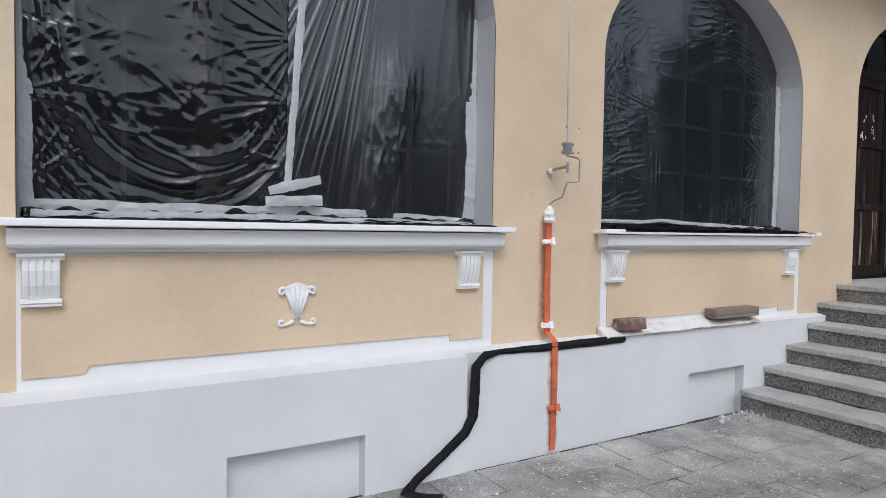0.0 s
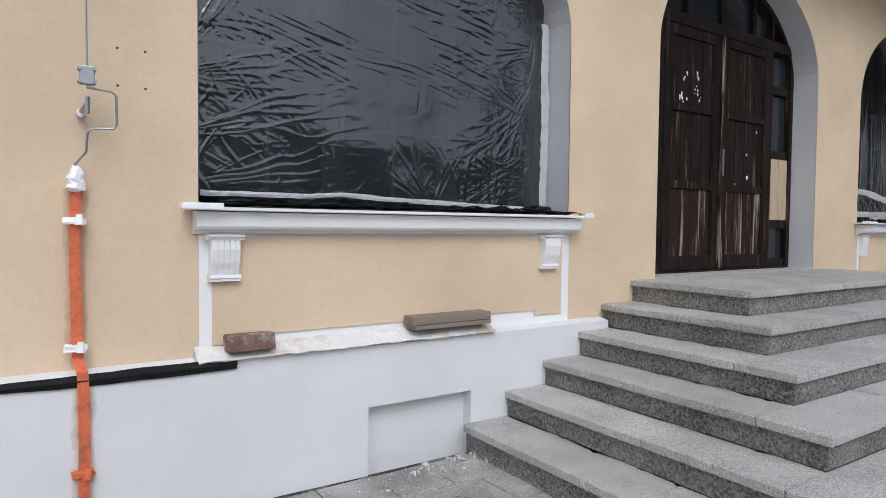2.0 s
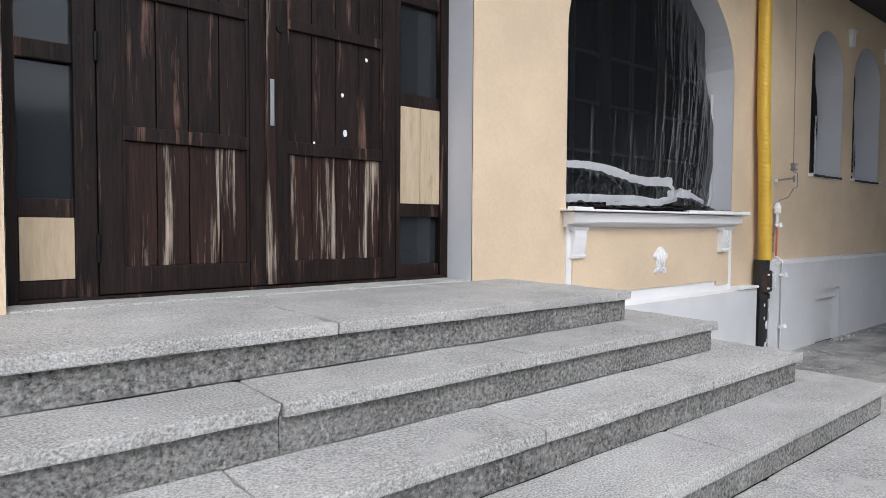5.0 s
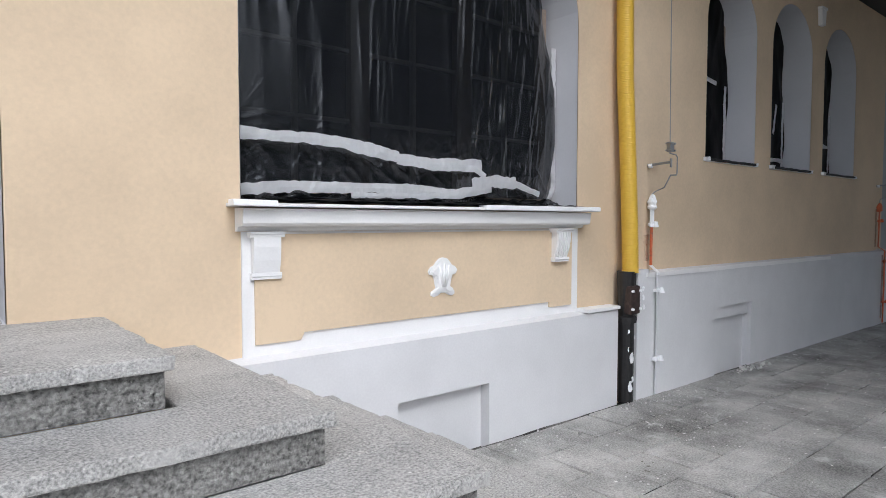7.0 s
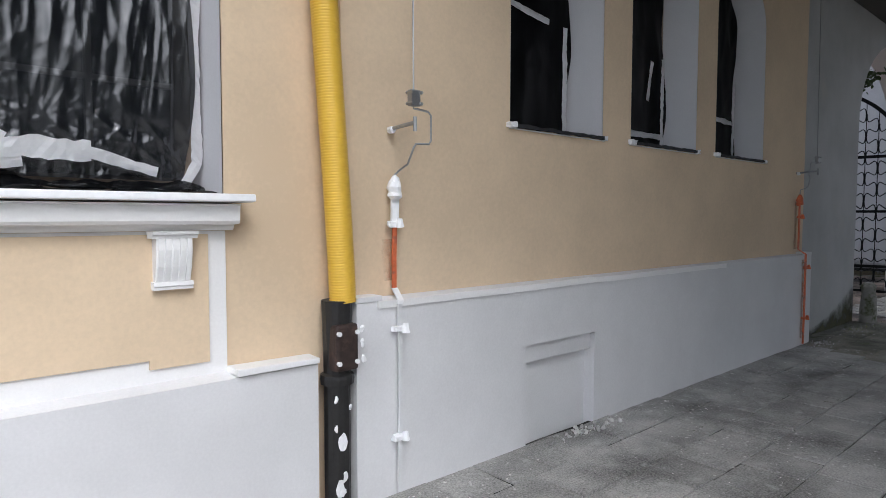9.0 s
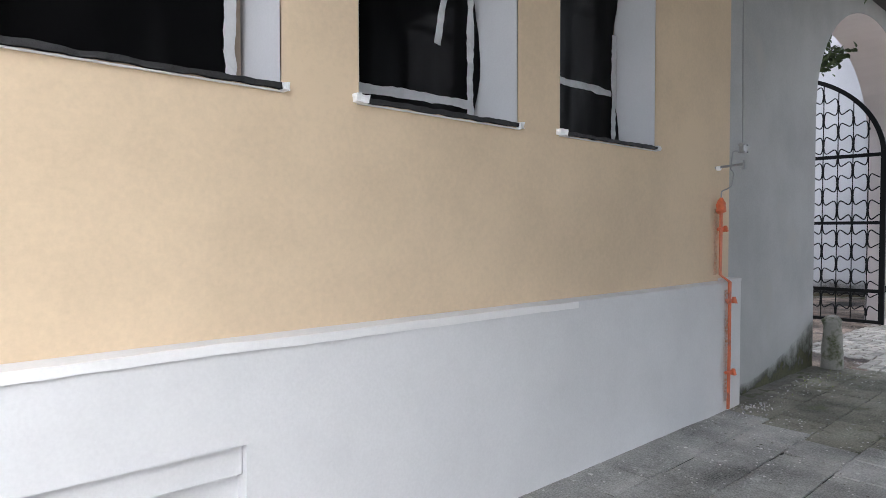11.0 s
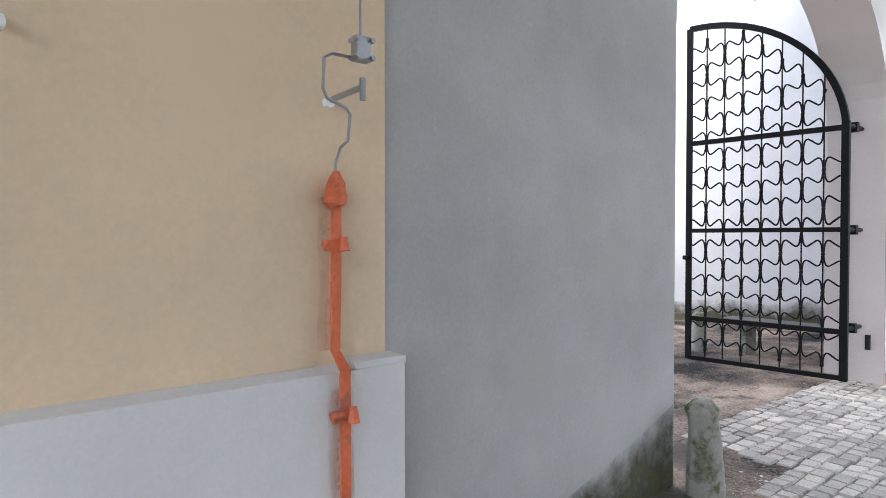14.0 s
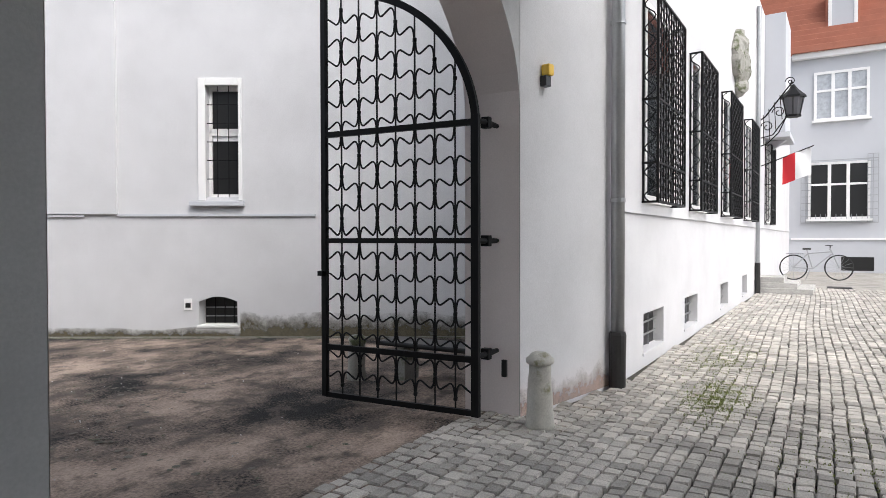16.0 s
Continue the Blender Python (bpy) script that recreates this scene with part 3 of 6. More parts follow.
def ornament(cx, painted):
    """Stucco palmette: a fan of ribs over a scroll."""
    p = thing("palmette_ornament", "white stucco palmette with scrolled ends on the panel", "ornament")
    y0 = W - 0.025
    fan_line = [(-0.022, 1.075), (0.022, 1.075), (0.031, 1.13), (0.046, 1.19), (0.072, 1.242), (0.052, 1.266), (0.024, 1.276), (0, 1.288), (-0.024, 1.276), (-0.052, 1.266), (-0.072, 1.242), (-0.046, 1.19), (-0.031, 1.13)]
    bm = plate([(cx + x * 1.2, z) for x, z in fan_line], y0 - 0.016, y0)
    bmesh.ops.bevel(bm, geom=[e for e in bm.edges], offset=0.006, segments=2, affect="EDGES")
    part("fan", bm, TRIM, p)
    for k in (-2, -1, 0, 1, 2):
        if not painted or k == 0:
            part("rib", tubed([(cx + k * 0.004, y0 - 0.014, 1.08), (cx + k * 0.020, y0 - 0.020, 1.17), (cx + k * 0.031, y0 - 0.014, 1.262 - abs(k) * 0.012)], [0.006, 0.011, 0.006], 6), TRIM, p, smooth=True)
    for sx in (-1, 1):
        for zc, xc, r, turn in ((1.232, 0.088, 0.026, 1), (1.058, 0.092, 0.021, -1)):
            pts = [(cx + sx * (xc + r * q * math.cos(a)), y0 - 0.008, zc + turn * r * q * math.sin(a)) for a, q in [(2.6 - 0.55 * i, 1 - 0.075 * i) for i in range(12)]]
            part("scroll", tubed(pts, 0.011, 6), TRIM, p, smooth=True)
        part("tendril", tubed([(cx + sx * 0.02, y0 - 0.007, 1.062), (cx + sx * 0.05, y0 - 0.007, 1.045), (cx + sx * 0.08, y0 - 0.007, 1.042)], [0.012, 0.011, 0.009], 6), TRIM, p, smooth=True)


def clogged_ornament(cx):
    """The same palmette under so much paint that only its swollen outline is left."""
    p = thing("palmette_ornament", "white stucco palmette clogged with thick paint on the panel", "ornament")
    y0 = W - 0.025
    half = [(0.0, 1.282), (0.03, 1.276), (0.055, 1.258), (0.075, 1.232), (0.102, 1.222), (0.122, 1.198), (0.112, 1.174), (0.082, 1.168), (0.070, 1.13), (0.060, 1.085), (0.078, 1.072), (0.098, 1.062), (0.100, 1.040), (0.074, 1.028), (0.045, 1.036), (0.018, 1.052)]
    line = half + [(-x, z) for x, z in half[:0:-1]]
    for depth, f in ((0.012, 1.0), (0.022, 0.82)):
        bm = plate([(cx + x * f, 1.15 + (z - 1.15) * f) for x, z in line], y0 - depth, y0 - (0 if f == 1 else 0.0125))
        bmesh.ops.bevel(bm, geom=[e for e in bm.edges if abs(e.verts[0].co.y - e.verts[1].co.y) < 0.001 and e.verts[0].co.y < y0 - depth + 0.001], offset=0.006, segments=2, affect="EDGES")
        part("relief", bm, TRIM, p)
    for k in (-1, 0, 1):
        part("rib", tubed([(cx + k * 0.012, y0 - 0.020, 1.09), (cx + k * 0.030, y0 - 0.024, 1.17), (cx + k * 0.038, y0 - 0.018, 1.245 - abs(k) * 0.016)], [0.006, 0.012, 0.007], 6), TRIM, p, smooth=True)


for o, flute_l, flute_r in ((WIN_A, True, True), (WIN_B, True, False), (WIN_C, False, True)):
    sill(o)
    apron(o)
    corbel(o[0] + (0.027 if o is WIN_A else 0.048), flute_l, 0.42 if o is WIN_C else 0.75)
    corbel(o[1] - (0.325 if o is WIN_C else 0.31 if o is WIN_B else 0.30), flute_r)
ornament(1.411, False)
clogged_ornament(12.596)


def window_frame(o, y, label):
    """Window joinery behind the sheet: frame, mullions, glazing bars and panes."""
    xa, xb, zb = o[0] + 0.03, o[1] - 0.03, o[2] + 0.02
    w = thing("window", label, "window")
    part("sill_rail", boxed(xa, xb, y, y + 0.07, zb, zb + 0.09), WINWOOD, w)
    wide = xb - xa > 1.5
    ms = [xa + (xb - xa) * f for f in ((1 / 3, 2 / 3) if wide else ())]
    for x in ms:
        part("mullion", boxed(x - 0.07, x + 0.07, y - 0.005, y + 0.08, zb + 0.09, arch_z(x, o) - 0.02), WINWOOD, w)
    for x in (xa, xb - 0.08):
        part("stile", boxed(x, x + 0.08, y, y + 0.07, zb + 0.09, o[3] + 0.2), WINWOOD, w)
    cols = [xa] + ms + [xb]
    for a, b in zip(cols, cols[1:]):
        xm = (a + b) / 2
        part("glazing_bar", boxed(xm - 0.014, xm + 0.014, y + 0.01, y + 0.05, zb + 0.09, arch_z(xm, o) - 0.02), FRAMEPAINT, w)
    for k in range(1, 5):
        z = zb + 0.09 + k * 0.44
        if z < o[3] + 0.3:
            part("glazing_bar", boxed(xa + 0.06, xb - 0.06, y + 0.012, y + 0.045, z - 0.012, z + 0.012), FRAMEPAINT, w)
    bm = bmesh.new()
    xs = arch_xs((xa, xb, 0, 0, 0), 20)
    for a, b in zip(xs, xs[1:]):
        quad(bm, (a, y + 0.055, zb), (b, y + 0.055, zb), (b, y + 0.055, arch_z(b, o) - 0.01), (a, y + 0.055, arch_z(a, o) - 0.01))
    part("pane", bm, GLASS, w)


def hung_film(o, y, fold, left=0.02, right=0.02, z0=None, nx=210, nz=170, xr=None, mat=FILM, label="black polythene sheet taped over a window, wrinkled", top=None):
    """A crinkled sheet over an opening. fold(u, v) gives its depth; xr(v) bends the free edge."""
    xa, xb = o[0] + left, o[1] - right
    zb = z0 if z0 is not None else o[2] + 0.04
    bm = bmesh.new()
    rows = []
    for j in range(nz + 1):
        v = j / nz
        row = []
        for i in range(nx + 1):
            u = i / nx
            edge = xb + (xr(v) if xr else 0.0)
            x = xa + (edge - xa) * u
            zt = (arch_z(x, o) if top is None else top) - 0.015
            z = zb + (zt - zb) * v
            row.append(bm.verts.new((x, y - fold(u, v, x, z), z)))
        rows.append(row)
    for j in range(nz):
        for i in range(nx):
            bm.faces.new((rows[j][i], rows[j][i + 1], rows[j + 1][i + 1], rows[j + 1][i]))
    ob = mesh("plastic_sheet", bm, mat, smooth=True)
    return tagged(ob, label, "plastic sheet")


def nz3(x, z, s, sx=1.0, sz=1.0, seed=0.0):
    return noise.noise(Vector((x * s * sx + seed, z * s * sz - seed, seed * 1.7)))


def step01(v):
    v = max(0.0, min(1.0, v))
    return v * v * (3 - 2 * v)


def crease(a, b, seed, sharp=2.6):
    """Sharp irregular ridges across a, long along b."""
    return max(0.0, 1 - sharp * abs(noise.noise(Vector((a, b, seed))))) ** 1.5


def fan(x, z, px, pz, freq, reach, seed, hold=0.55):
    """Tension creases that fan out from a point where the sheet is held."""
    r, a = math.hypot(x - px, z - pz), math.atan2(z - pz, x - px)
    env = (r / reach) * math.exp(1 - r / reach) * step01(hold + 1.5 * noise.noise(Vector((a * 2.2, seed, 3))))
    return env * crease(a * freq + 0.5 * noise.noise(Vector((a * 2, r * 3, seed))), r * 3.0, seed) if env > 0.02 else 0.0


def drawn(x, z, angle, across, along, seed, amount=0.1):
    """Bands of fine parallel creases in patches, drawn by a pull along one direction."""
    ca, sa = math.cos(angle), math.sin(angle)
    u, v = x * ca + z * sa, -x * sa + z * ca
    v += 0.05 * noise.noise(Vector((u * 1.5, v * 1.5, seed)))
    m = step01((noise.noise(Vector((u * 1.1, v * 2.4, seed + 7))) - amount) * 4)
    return m * crease(v * across, u * along, seed) if m > 0.02 else 0.0


def crinkle(x, z, s, seed):
    return crease(x * s, z * s, seed, 2.0) + 0.5 * crease(x * s * 2.1, z * s * 2.1, seed + 4, 2.0)


def fold_swag(u, v, x, z):
    # long curved folds slung from both edges round the foot, crumpled over the post
    dx, dz = (x - 0.88) / 0.74, (z - 2.62) / 0.92
    rho, th = math.hypot(dx, dz), math.atan2(dz, dx)
    slung = step01((rho - 0.52) * 3.0) * step01((0.35 - dz) * 2)
    f = 0.015 * slung * crease(rho * 6.5 + 0.25 * math.sin(2.2 * th), th * 1.1, 3.3, 2.0)
    f += 0.0045 * slung * crease(rho * 17, th * 1.5, 8.1, 2.2)
    f += 0.002 * drawn(x, z, 0.5, 17, 2.0, 51, 0.10) + 0.0018 * drawn(x, z, -0.7, 16, 2.2, 53, 0.12)
    for k, (px, pz) in enumerate(((1.46, 1.98), (1.47, 2.35), (1.50, 2.75), (0.06, 1.80), (0.06, 2.25), (0.06, 2.65), (0.06, 3.0))):
        f += 0.006 * fan(x, z, px, pz, 5, 0.20, 20 + k)
    post = math.exp(-((x - 0.96 - 0.04 * nz3(x, z, 2, seed=2)) / 0.10) ** 2)
    f += post * (0.016 + 0.003 * crinkle(x, z * 0.5, 10, 5) + 0.005 * crease(x * 14, z * 2.2, 55, 2.0))
    left = step01((0.55 - u) * 3) * step01((nz3(x, z, 2.6, seed=12) + 0.05) * 4)
    f += 0.006 * left * crease(z * 4.5 - x * 1.5, x * 1.8, 15, 1.8)
    return 0.02 + f + 0.022 * nz3(x, z, 1.3, seed=1) + 0.07 * v


def fold_pleats(u, v, x, z):
    # fine pleats falling from the head, a crumpled bunch, then a smoother part over the bars
    a = math.atan2(x - 2.15, 4.3 - z)
    n = nz3(x, z, 1.2, 1, 0.4, 5)
    f = 0.006 * crease(a * 48, z * 0.9, 6, 2.2) * step01((0.50 - u) * 6)
    f += 0.0022 * crease(a * 100, z * 1.2, 9, 2.2) * step01((0.55 - u) * 6)
    b = math.exp(-((u - 0.53 + 0.16 * (0.35 - v)) / 0.12) ** 2) * step01((0.80 - v) / 0.3)
    f += b * (0.035 + 0.0025 * crinkle(x, z * 0.45, 13, 9) + 0.014 * crease(x * 8 + 0.5 * nz3(x, z, 5, seed=6), z * 1.1, 8, 1.8) + 0.005 * crease(x * 16, z * 2.5, 18, 2.0))
    f += (0.005 * crease(x * 9, z * 0.8, 14, 2.0) + 0.001 * crinkle(x, z, 10, 17) * step01(nz3(x, z, 3, seed=3) * 4)) * step01((u - 0.58) * 6)
    return 0.025 + f + 0.014 * nz3(x, z, 1.5, 1, 0.6, 4) + 0.05 * v


def fold_taut(u, v, x, z):
    f = 0.0
    held = ((3.76, 1.72, 0.30), (3.75, 2.02, 0.34), (3.75, 2.36, 0.36), (3.75, 2.70, 0.34), (3.76, 3.1, 0.36), (3.8, 3.5, 0.4), (6.55, 1.85, 0.26), (6.56, 2.2, 0.32), (6.56, 2.55, 0.32), (6.54, 2.9, 0.34), (6.42, 3.3, 0.36), (6.1, 3.65, 0.34))
    for k, (px, pz, reach) in enumerate(held):
        f = max(f, 0.0052 * fan(x, z, px, pz, 12, reach, 10 + k))
    for k, px in enumerate((4.35, 4.75, 5.1, 5.45, 5.8, 6.2)):
        f = max(f, 0.0045 * fan(x, z, px, 1.62, 8, 0.16, 40 + k, 0.4))
    f += 0.0042 * drawn(x, z, -0.20, 25, 1.5, 61, 0.02) * step01((v - 0.28) * 5)
    f += 0.0038 * drawn(x, z, 0.16, 27, 1.6, 67, 0.10) * step01((v - 0.45) * 4)
    f += 0.0042 * drawn(x, z, 1.45, 22, 2.2, 71, 0.12) * step01((0.42 - v) * 5) * step01((u - 0.2) * 4)
    return 0.028 + f + 0.020 * nz3(x, z, 1.1, seed=11) + 0.006 * nz3(x, z, 3.5, seed=13)


def fold_hang(u, v, x, z):
    # long soft folds, crumpled and bulging towards the free edge, a tucked strip along the foot
    n = nz3(x, z, 1.1, 1, 0.35, 15)
    lean = x - 0.22 * (z - 1.7) * (u - 0.35)
    f = 0.007 * crease(lean * 6.5, z * 0.7, 31, 2.0) * step01((0.40 - u) * 4 + 0.3)
    f += (0.009 * crease(lean * 7.5 + 0.3 * n, z * 0.7, 33, 1.9) + 0.004 * crease(lean * 17, z * 1.0, 34, 2.0)) * step01((u - 0.48) * 4)
    f += (0.0035 * crinkle(x, z * 0.4, 9, 22) + 0.006 * crease(x * 11, z * 1.3, 25, 2.0)) * step01((u - 0.50) * 4) * (0.35 + 0.65 * step01((0.95 - v) * 2))
    f += 0.0040 * drawn(x, z, 1.52, 15, 1.0, 35, 0.0)
    low = step01((0.17 - v) / 0.06)
    f += low * (0.007 * drawn(x, z, -0.7, 10, 2.0, 37, -0.25) + 0.005 * crinkle(x, z, 7, 5) - 0.01)
    for k, (px, pz) in enumerate(((11.3, 2.05), (11.8, 2.03), (12.2, 1.99), (12.6, 1.97), (12.95, 1.97), (13.3, 1.90))):
        f += 0.0025 * fan(x, z, px, pz, 8, 0.12, 40 + k)
    return 0.028 + f + 0.016 * nz3(x, z, 1.6, 1, 0.7, 21) + 0.06 * u * u * math.sin(math.pi * min(1, v * 1.3))


def fold_flat(u, v, x, z):
    return 0.02 + 0.015 * nz3(x, z, 5, 1, 0.5, 31) + 0.008 * crease(x * 5, z * 1.5, 32, 2.0) + 0.004 * drawn(x, z, 0.8, 9, 1.5, 33)


YF = 3.98
for o in (WIN_A, WIN_B, WIN_C):
    window_frame(o, YF + 0.03, "brown wooden window with glazing bars, covered by sheeting")
for o in WIN_D:
    window_frame(o, 3.99, "narrow wooden window, covered by sheeting")

SEAM = 1.42
hung_film((WIN_A[0], SEAM + 0.05, *WIN_A[2:]), YF, fold_swag, 0.02, 0.0, 1.70, top=3.3, label="black polythene sheet hanging in swags over a window")
hung_film((SEAM, WIN_A[1], *WIN_A[2:]), YF - 0.012, fold_pleats, 0.0, 0.05, 1.67, top=3.3, mat=FILMPLEAT, label="black polythene sheet hanging in pleats beside a tape seam")
hung_film(WIN_B, YF, fold_taut, 0.0, 0.06, 1.66, 420, 300, mat=FILMTIGHT, label="black polythene sheet stretched tight over a window")
hung_film(WIN_C, YF, fold_hang, 0.0, 0.05, 1.69, 360, 260, mat=FILMPLEAT, xr=lambda v: -0.05 + 0.05 * math.sin(5 * v) - 0.10 * max(0, v - 0.55), label="black polythene sheet bulging over an arched window")
hung_film(WIN_D[0], 3.985, fold_flat, 0.0, 0.004, 2.15, 40, 60, xr=lambda v: -0.09 * (0.5 + 0.5 * math.sin(7.5 * v + 1.0)) - 0.12 * max(0, v - 0.7), mat=FILMDARK, label="black sheet loosely covering a narrow window")
hung_film(WIN_D[1], 3.985, fold_flat, 0.0, 0.004, 2.15, 40, 60, xr=lambda v: -0.09 * (0.5 + 0.5 * math.sin(7.5 * v + 2.7)) - 0.12 * max(0, v - 0.7), mat=FILMDARK, label="black sheet loosely covering a narrow window")
hung_film(WIN_D[2], 3.985, fold_flat, 0.0, 0.004, 2.15, 40, 60, xr=lambda v: -0.09 * (0.5 + 0.5 * math.sin(7.5 * v + 4.4)) - 0.12 * max(0, v - 0.7), mat=FILMDARK, label="black sheet loosely covering a narrow window")


def tape(points, width, y, label="strip of white masking tape, creased", seed=0):
    """A creased strip of tape along (x, z) points on a window, with ragged edges."""
    bm = bmesh.new()
    rng = random.Random(seed)
    pts = []
    for (xa, za), (xb, zb) in zip(points, points[1:]):
        n = max(2, int(math.hypot(xb - xa, zb - za) / 0.03))
        pts += [(xa + (xb - xa) * k / n, za + (zb - za) * k / n) for k in range(n)]
    pts.append(points[-1])
    rows = []
    for i, (x, z) in enumerate(pts):
        xa, za = pts[max(0, i - 1)]
        xb, zb = pts[min(len(pts) - 1, i + 1)]
        d = math.hypot(xb - xa, zb - za) or 1
        nx, nzv = -(zb - za) / d, (xb - xa) / d
        row = []
        for f in (-0.5, 0.0, 0.5):
            w = width * f * (1 + rng.uniform(-0.12, 0.12) + 0.35 * noise.noise(Vector((x * 6, z * 6, f * 3 + seed))))
            row.append(bm.verts.new((x + nx * w, y - 0.004 - rng.uniform(0, 0.006) - (0.003 if f == 0 else 0), z + nzv * w)))
        rows.append(row)
    for a, b in zip(rows, rows[1:]):
        for k in range(2):
            bm.faces.new((a[k], b[k], b[k + 1], a[k + 1]))
    bmesh.ops.solidify(bm, geom=bm.faces[:], thickness=0.0015)
    return tagged(mesh("masking_tape", bm, TAPE), label, "tape")


T = YF - 0.06
# window A
tape([(SEAM, 1.86), (SEAM + 0.03, 2.3), (SEAM + 0.10, 3.2)], 0.05, T - 0.02, "white tape seam between two black sheets", 1)
tape([(WIN_A[0] + 0.03, 1.66), (WIN_A[0] + 0.02, 2.3), (WIN_A[0] + 0.03, 3.1)], 0.07, T, seed=2)
tape([(WIN_A[1] - 0.06, 1.68), (WIN_A[1] - 0.045, 2.2), (WIN_A[1] - 0.055, 3.1)], 0.09, T, seed=3)
tape([(0.10, 1.70), (0.8, 1.69), (1.6, 1.70), (2.7, 1.655)], 0.06, T, seed=4)
tape([(0.12, 1.645), (0.9, 1.652), (1.8, 1.645), (2.74, 1.63)], 0.05, T - 0.05, seed=5)
tape([(1.30, 1.815), (1.62, 1.90)], 0.06, T - 0.04, "torn flap of white tape", 6)
tape([(1.28, 1.755), (1.63, 1.775)], 0.06, T - 0.045, "torn flap of white tape", 7)
# window B
tape([(WIN_B[1] - 0.075, 1.68), (WIN_B[1] - 0.06, 2.3), (WIN_B[1] - 0.07, 3.1)], 0.075, T, seed=8)
tape([(WIN_B[0] + 0.0, 1.70), (WIN_B[0] - 0.0, 1.95)], 0.05, T, seed=9)
tape([(WIN_B[0] + 0.05, 1.695), (4.5, 1.69), (4.75, 1.71), (5.2, 1.685), (6.3, 1.655)], 0.030, T - 0.03, seed=10)
# window C
tape([(11.34, 1.997), (11.57, 1.999), (11.88, 2.0), (12.14, 1.973), (12.41, 1.932)], 0.072, T - 0.015, seed=60)
tape([(12.39, 1.925), (12.7, 1.902), (13.14, 1.917)], 0.082, T - 0.022, seed=61)
tape([(13.07, 1.903), (13.18, 1.836)], 0.05, T - 0.02, seed=62)
tape([(11.35, 1.691), (11.61, 1.711), (11.94, 1.716), (12.23, 1.726), (12.53, 1.721), (12.9, 1.703), (13.24, 1.754)], 0.068, T - 0.02, seed=63)
tape([(13.04, 1.778), (13.27, 1.808), (13.49, 1.806)], 0.085, T - 0.028, seed=64)
tape([(13.48, 1.795), (13.76, 1.726)], 0.05, T - 0.024, seed=65)
tape([(12.04, 1.67), (12.41, 1.676), (12.9, 1.693)], 0.04, T - 0.03, seed=66)
tape([(13.88, 1.66), (13.95, 1.78), (13.945, 2.9)], 0.05, T, seed=16)
# narrow windows
tape([(WIN_D[0][0] + 0.01, 3.15), (WIN_D[0][0] + 0.35, 3.05), (WIN_D[0][0] + 0.75, 3.0)], 0.045, 3.95, seed=17)
tape([(18.06, 2.585), (18.136, 2.951)], 0.05, 3.95, seed=18)
tape([(17.35, 2.25), (17.71, 2.268), (18.33, 2.272)], 0.05, 3.95, seed=19)
tape([(18.83, 2.58), (19.05, 2.572), (19.27, 2.553), (19.55, 2.56), (19.81, 2.55)], 0.055, 3.95, seed=20)


def bunched_sheet(x0, x1, y0, y1, z, seed, mat=FILMDARK, height=0.03, label="crumpled black plastic bundled along a window sill"):
    """Crumpled plastic lying along a sill."""
    bm = bmesh.new()
    nx, ny = int((x1 - x0) / 0.03), 9
    g = [[bm.verts.new((x0 + (x1 - x0) * i / nx, y0 + (y1 - y0) * j / ny + 0.012 * noise.noise(Vector((i * 0.13, 3.1, seed))), z + height * (0.5 + 0.5 * math.sin(math.pi * j / ny)) * (0.7 + 0.8 * noise.noise(Vector((i * 0.22, j * 0.7, seed)))))) for j in range(ny + 1)] for i in range(nx + 1)]
    for i in range(nx):
        for j in range(ny):
            bm.faces.new((g[i][j], g[i + 1][j], g[i + 1][j + 1], g[i][j + 1]))
    bmesh.ops.solidify(bm, geom=bm.faces[:], thickness=0.012)
    return tagged(mesh("crumpled_sheet", bm, mat, smooth=True), label, "plastic sheet")


for k, (a, b) in enumerate(((0.1, 2.75), (3.90, 6.56), (11.35, 13.95))):
    bunched_sheet(a, b, 3.56, 3.93, 1.612, k + 1.0)
    bunched_sheet(a - 0.02, b + 0.02, 3.86, 3.985, 1.618, k + 6.0, FILM, 0.075, "crumpled black plastic tucked behind a window sill")


def sill_wrap(x0, x1, y0, y1, z0, z1, seed, label="white tape wrapped over the edge of a sill"):
    return tagged(mesh("sill_tape", rough_up(boxed(x0, x1, y0, y1, z0, z1, 0.006), 0.006, 14), TAPE), label, "tape")


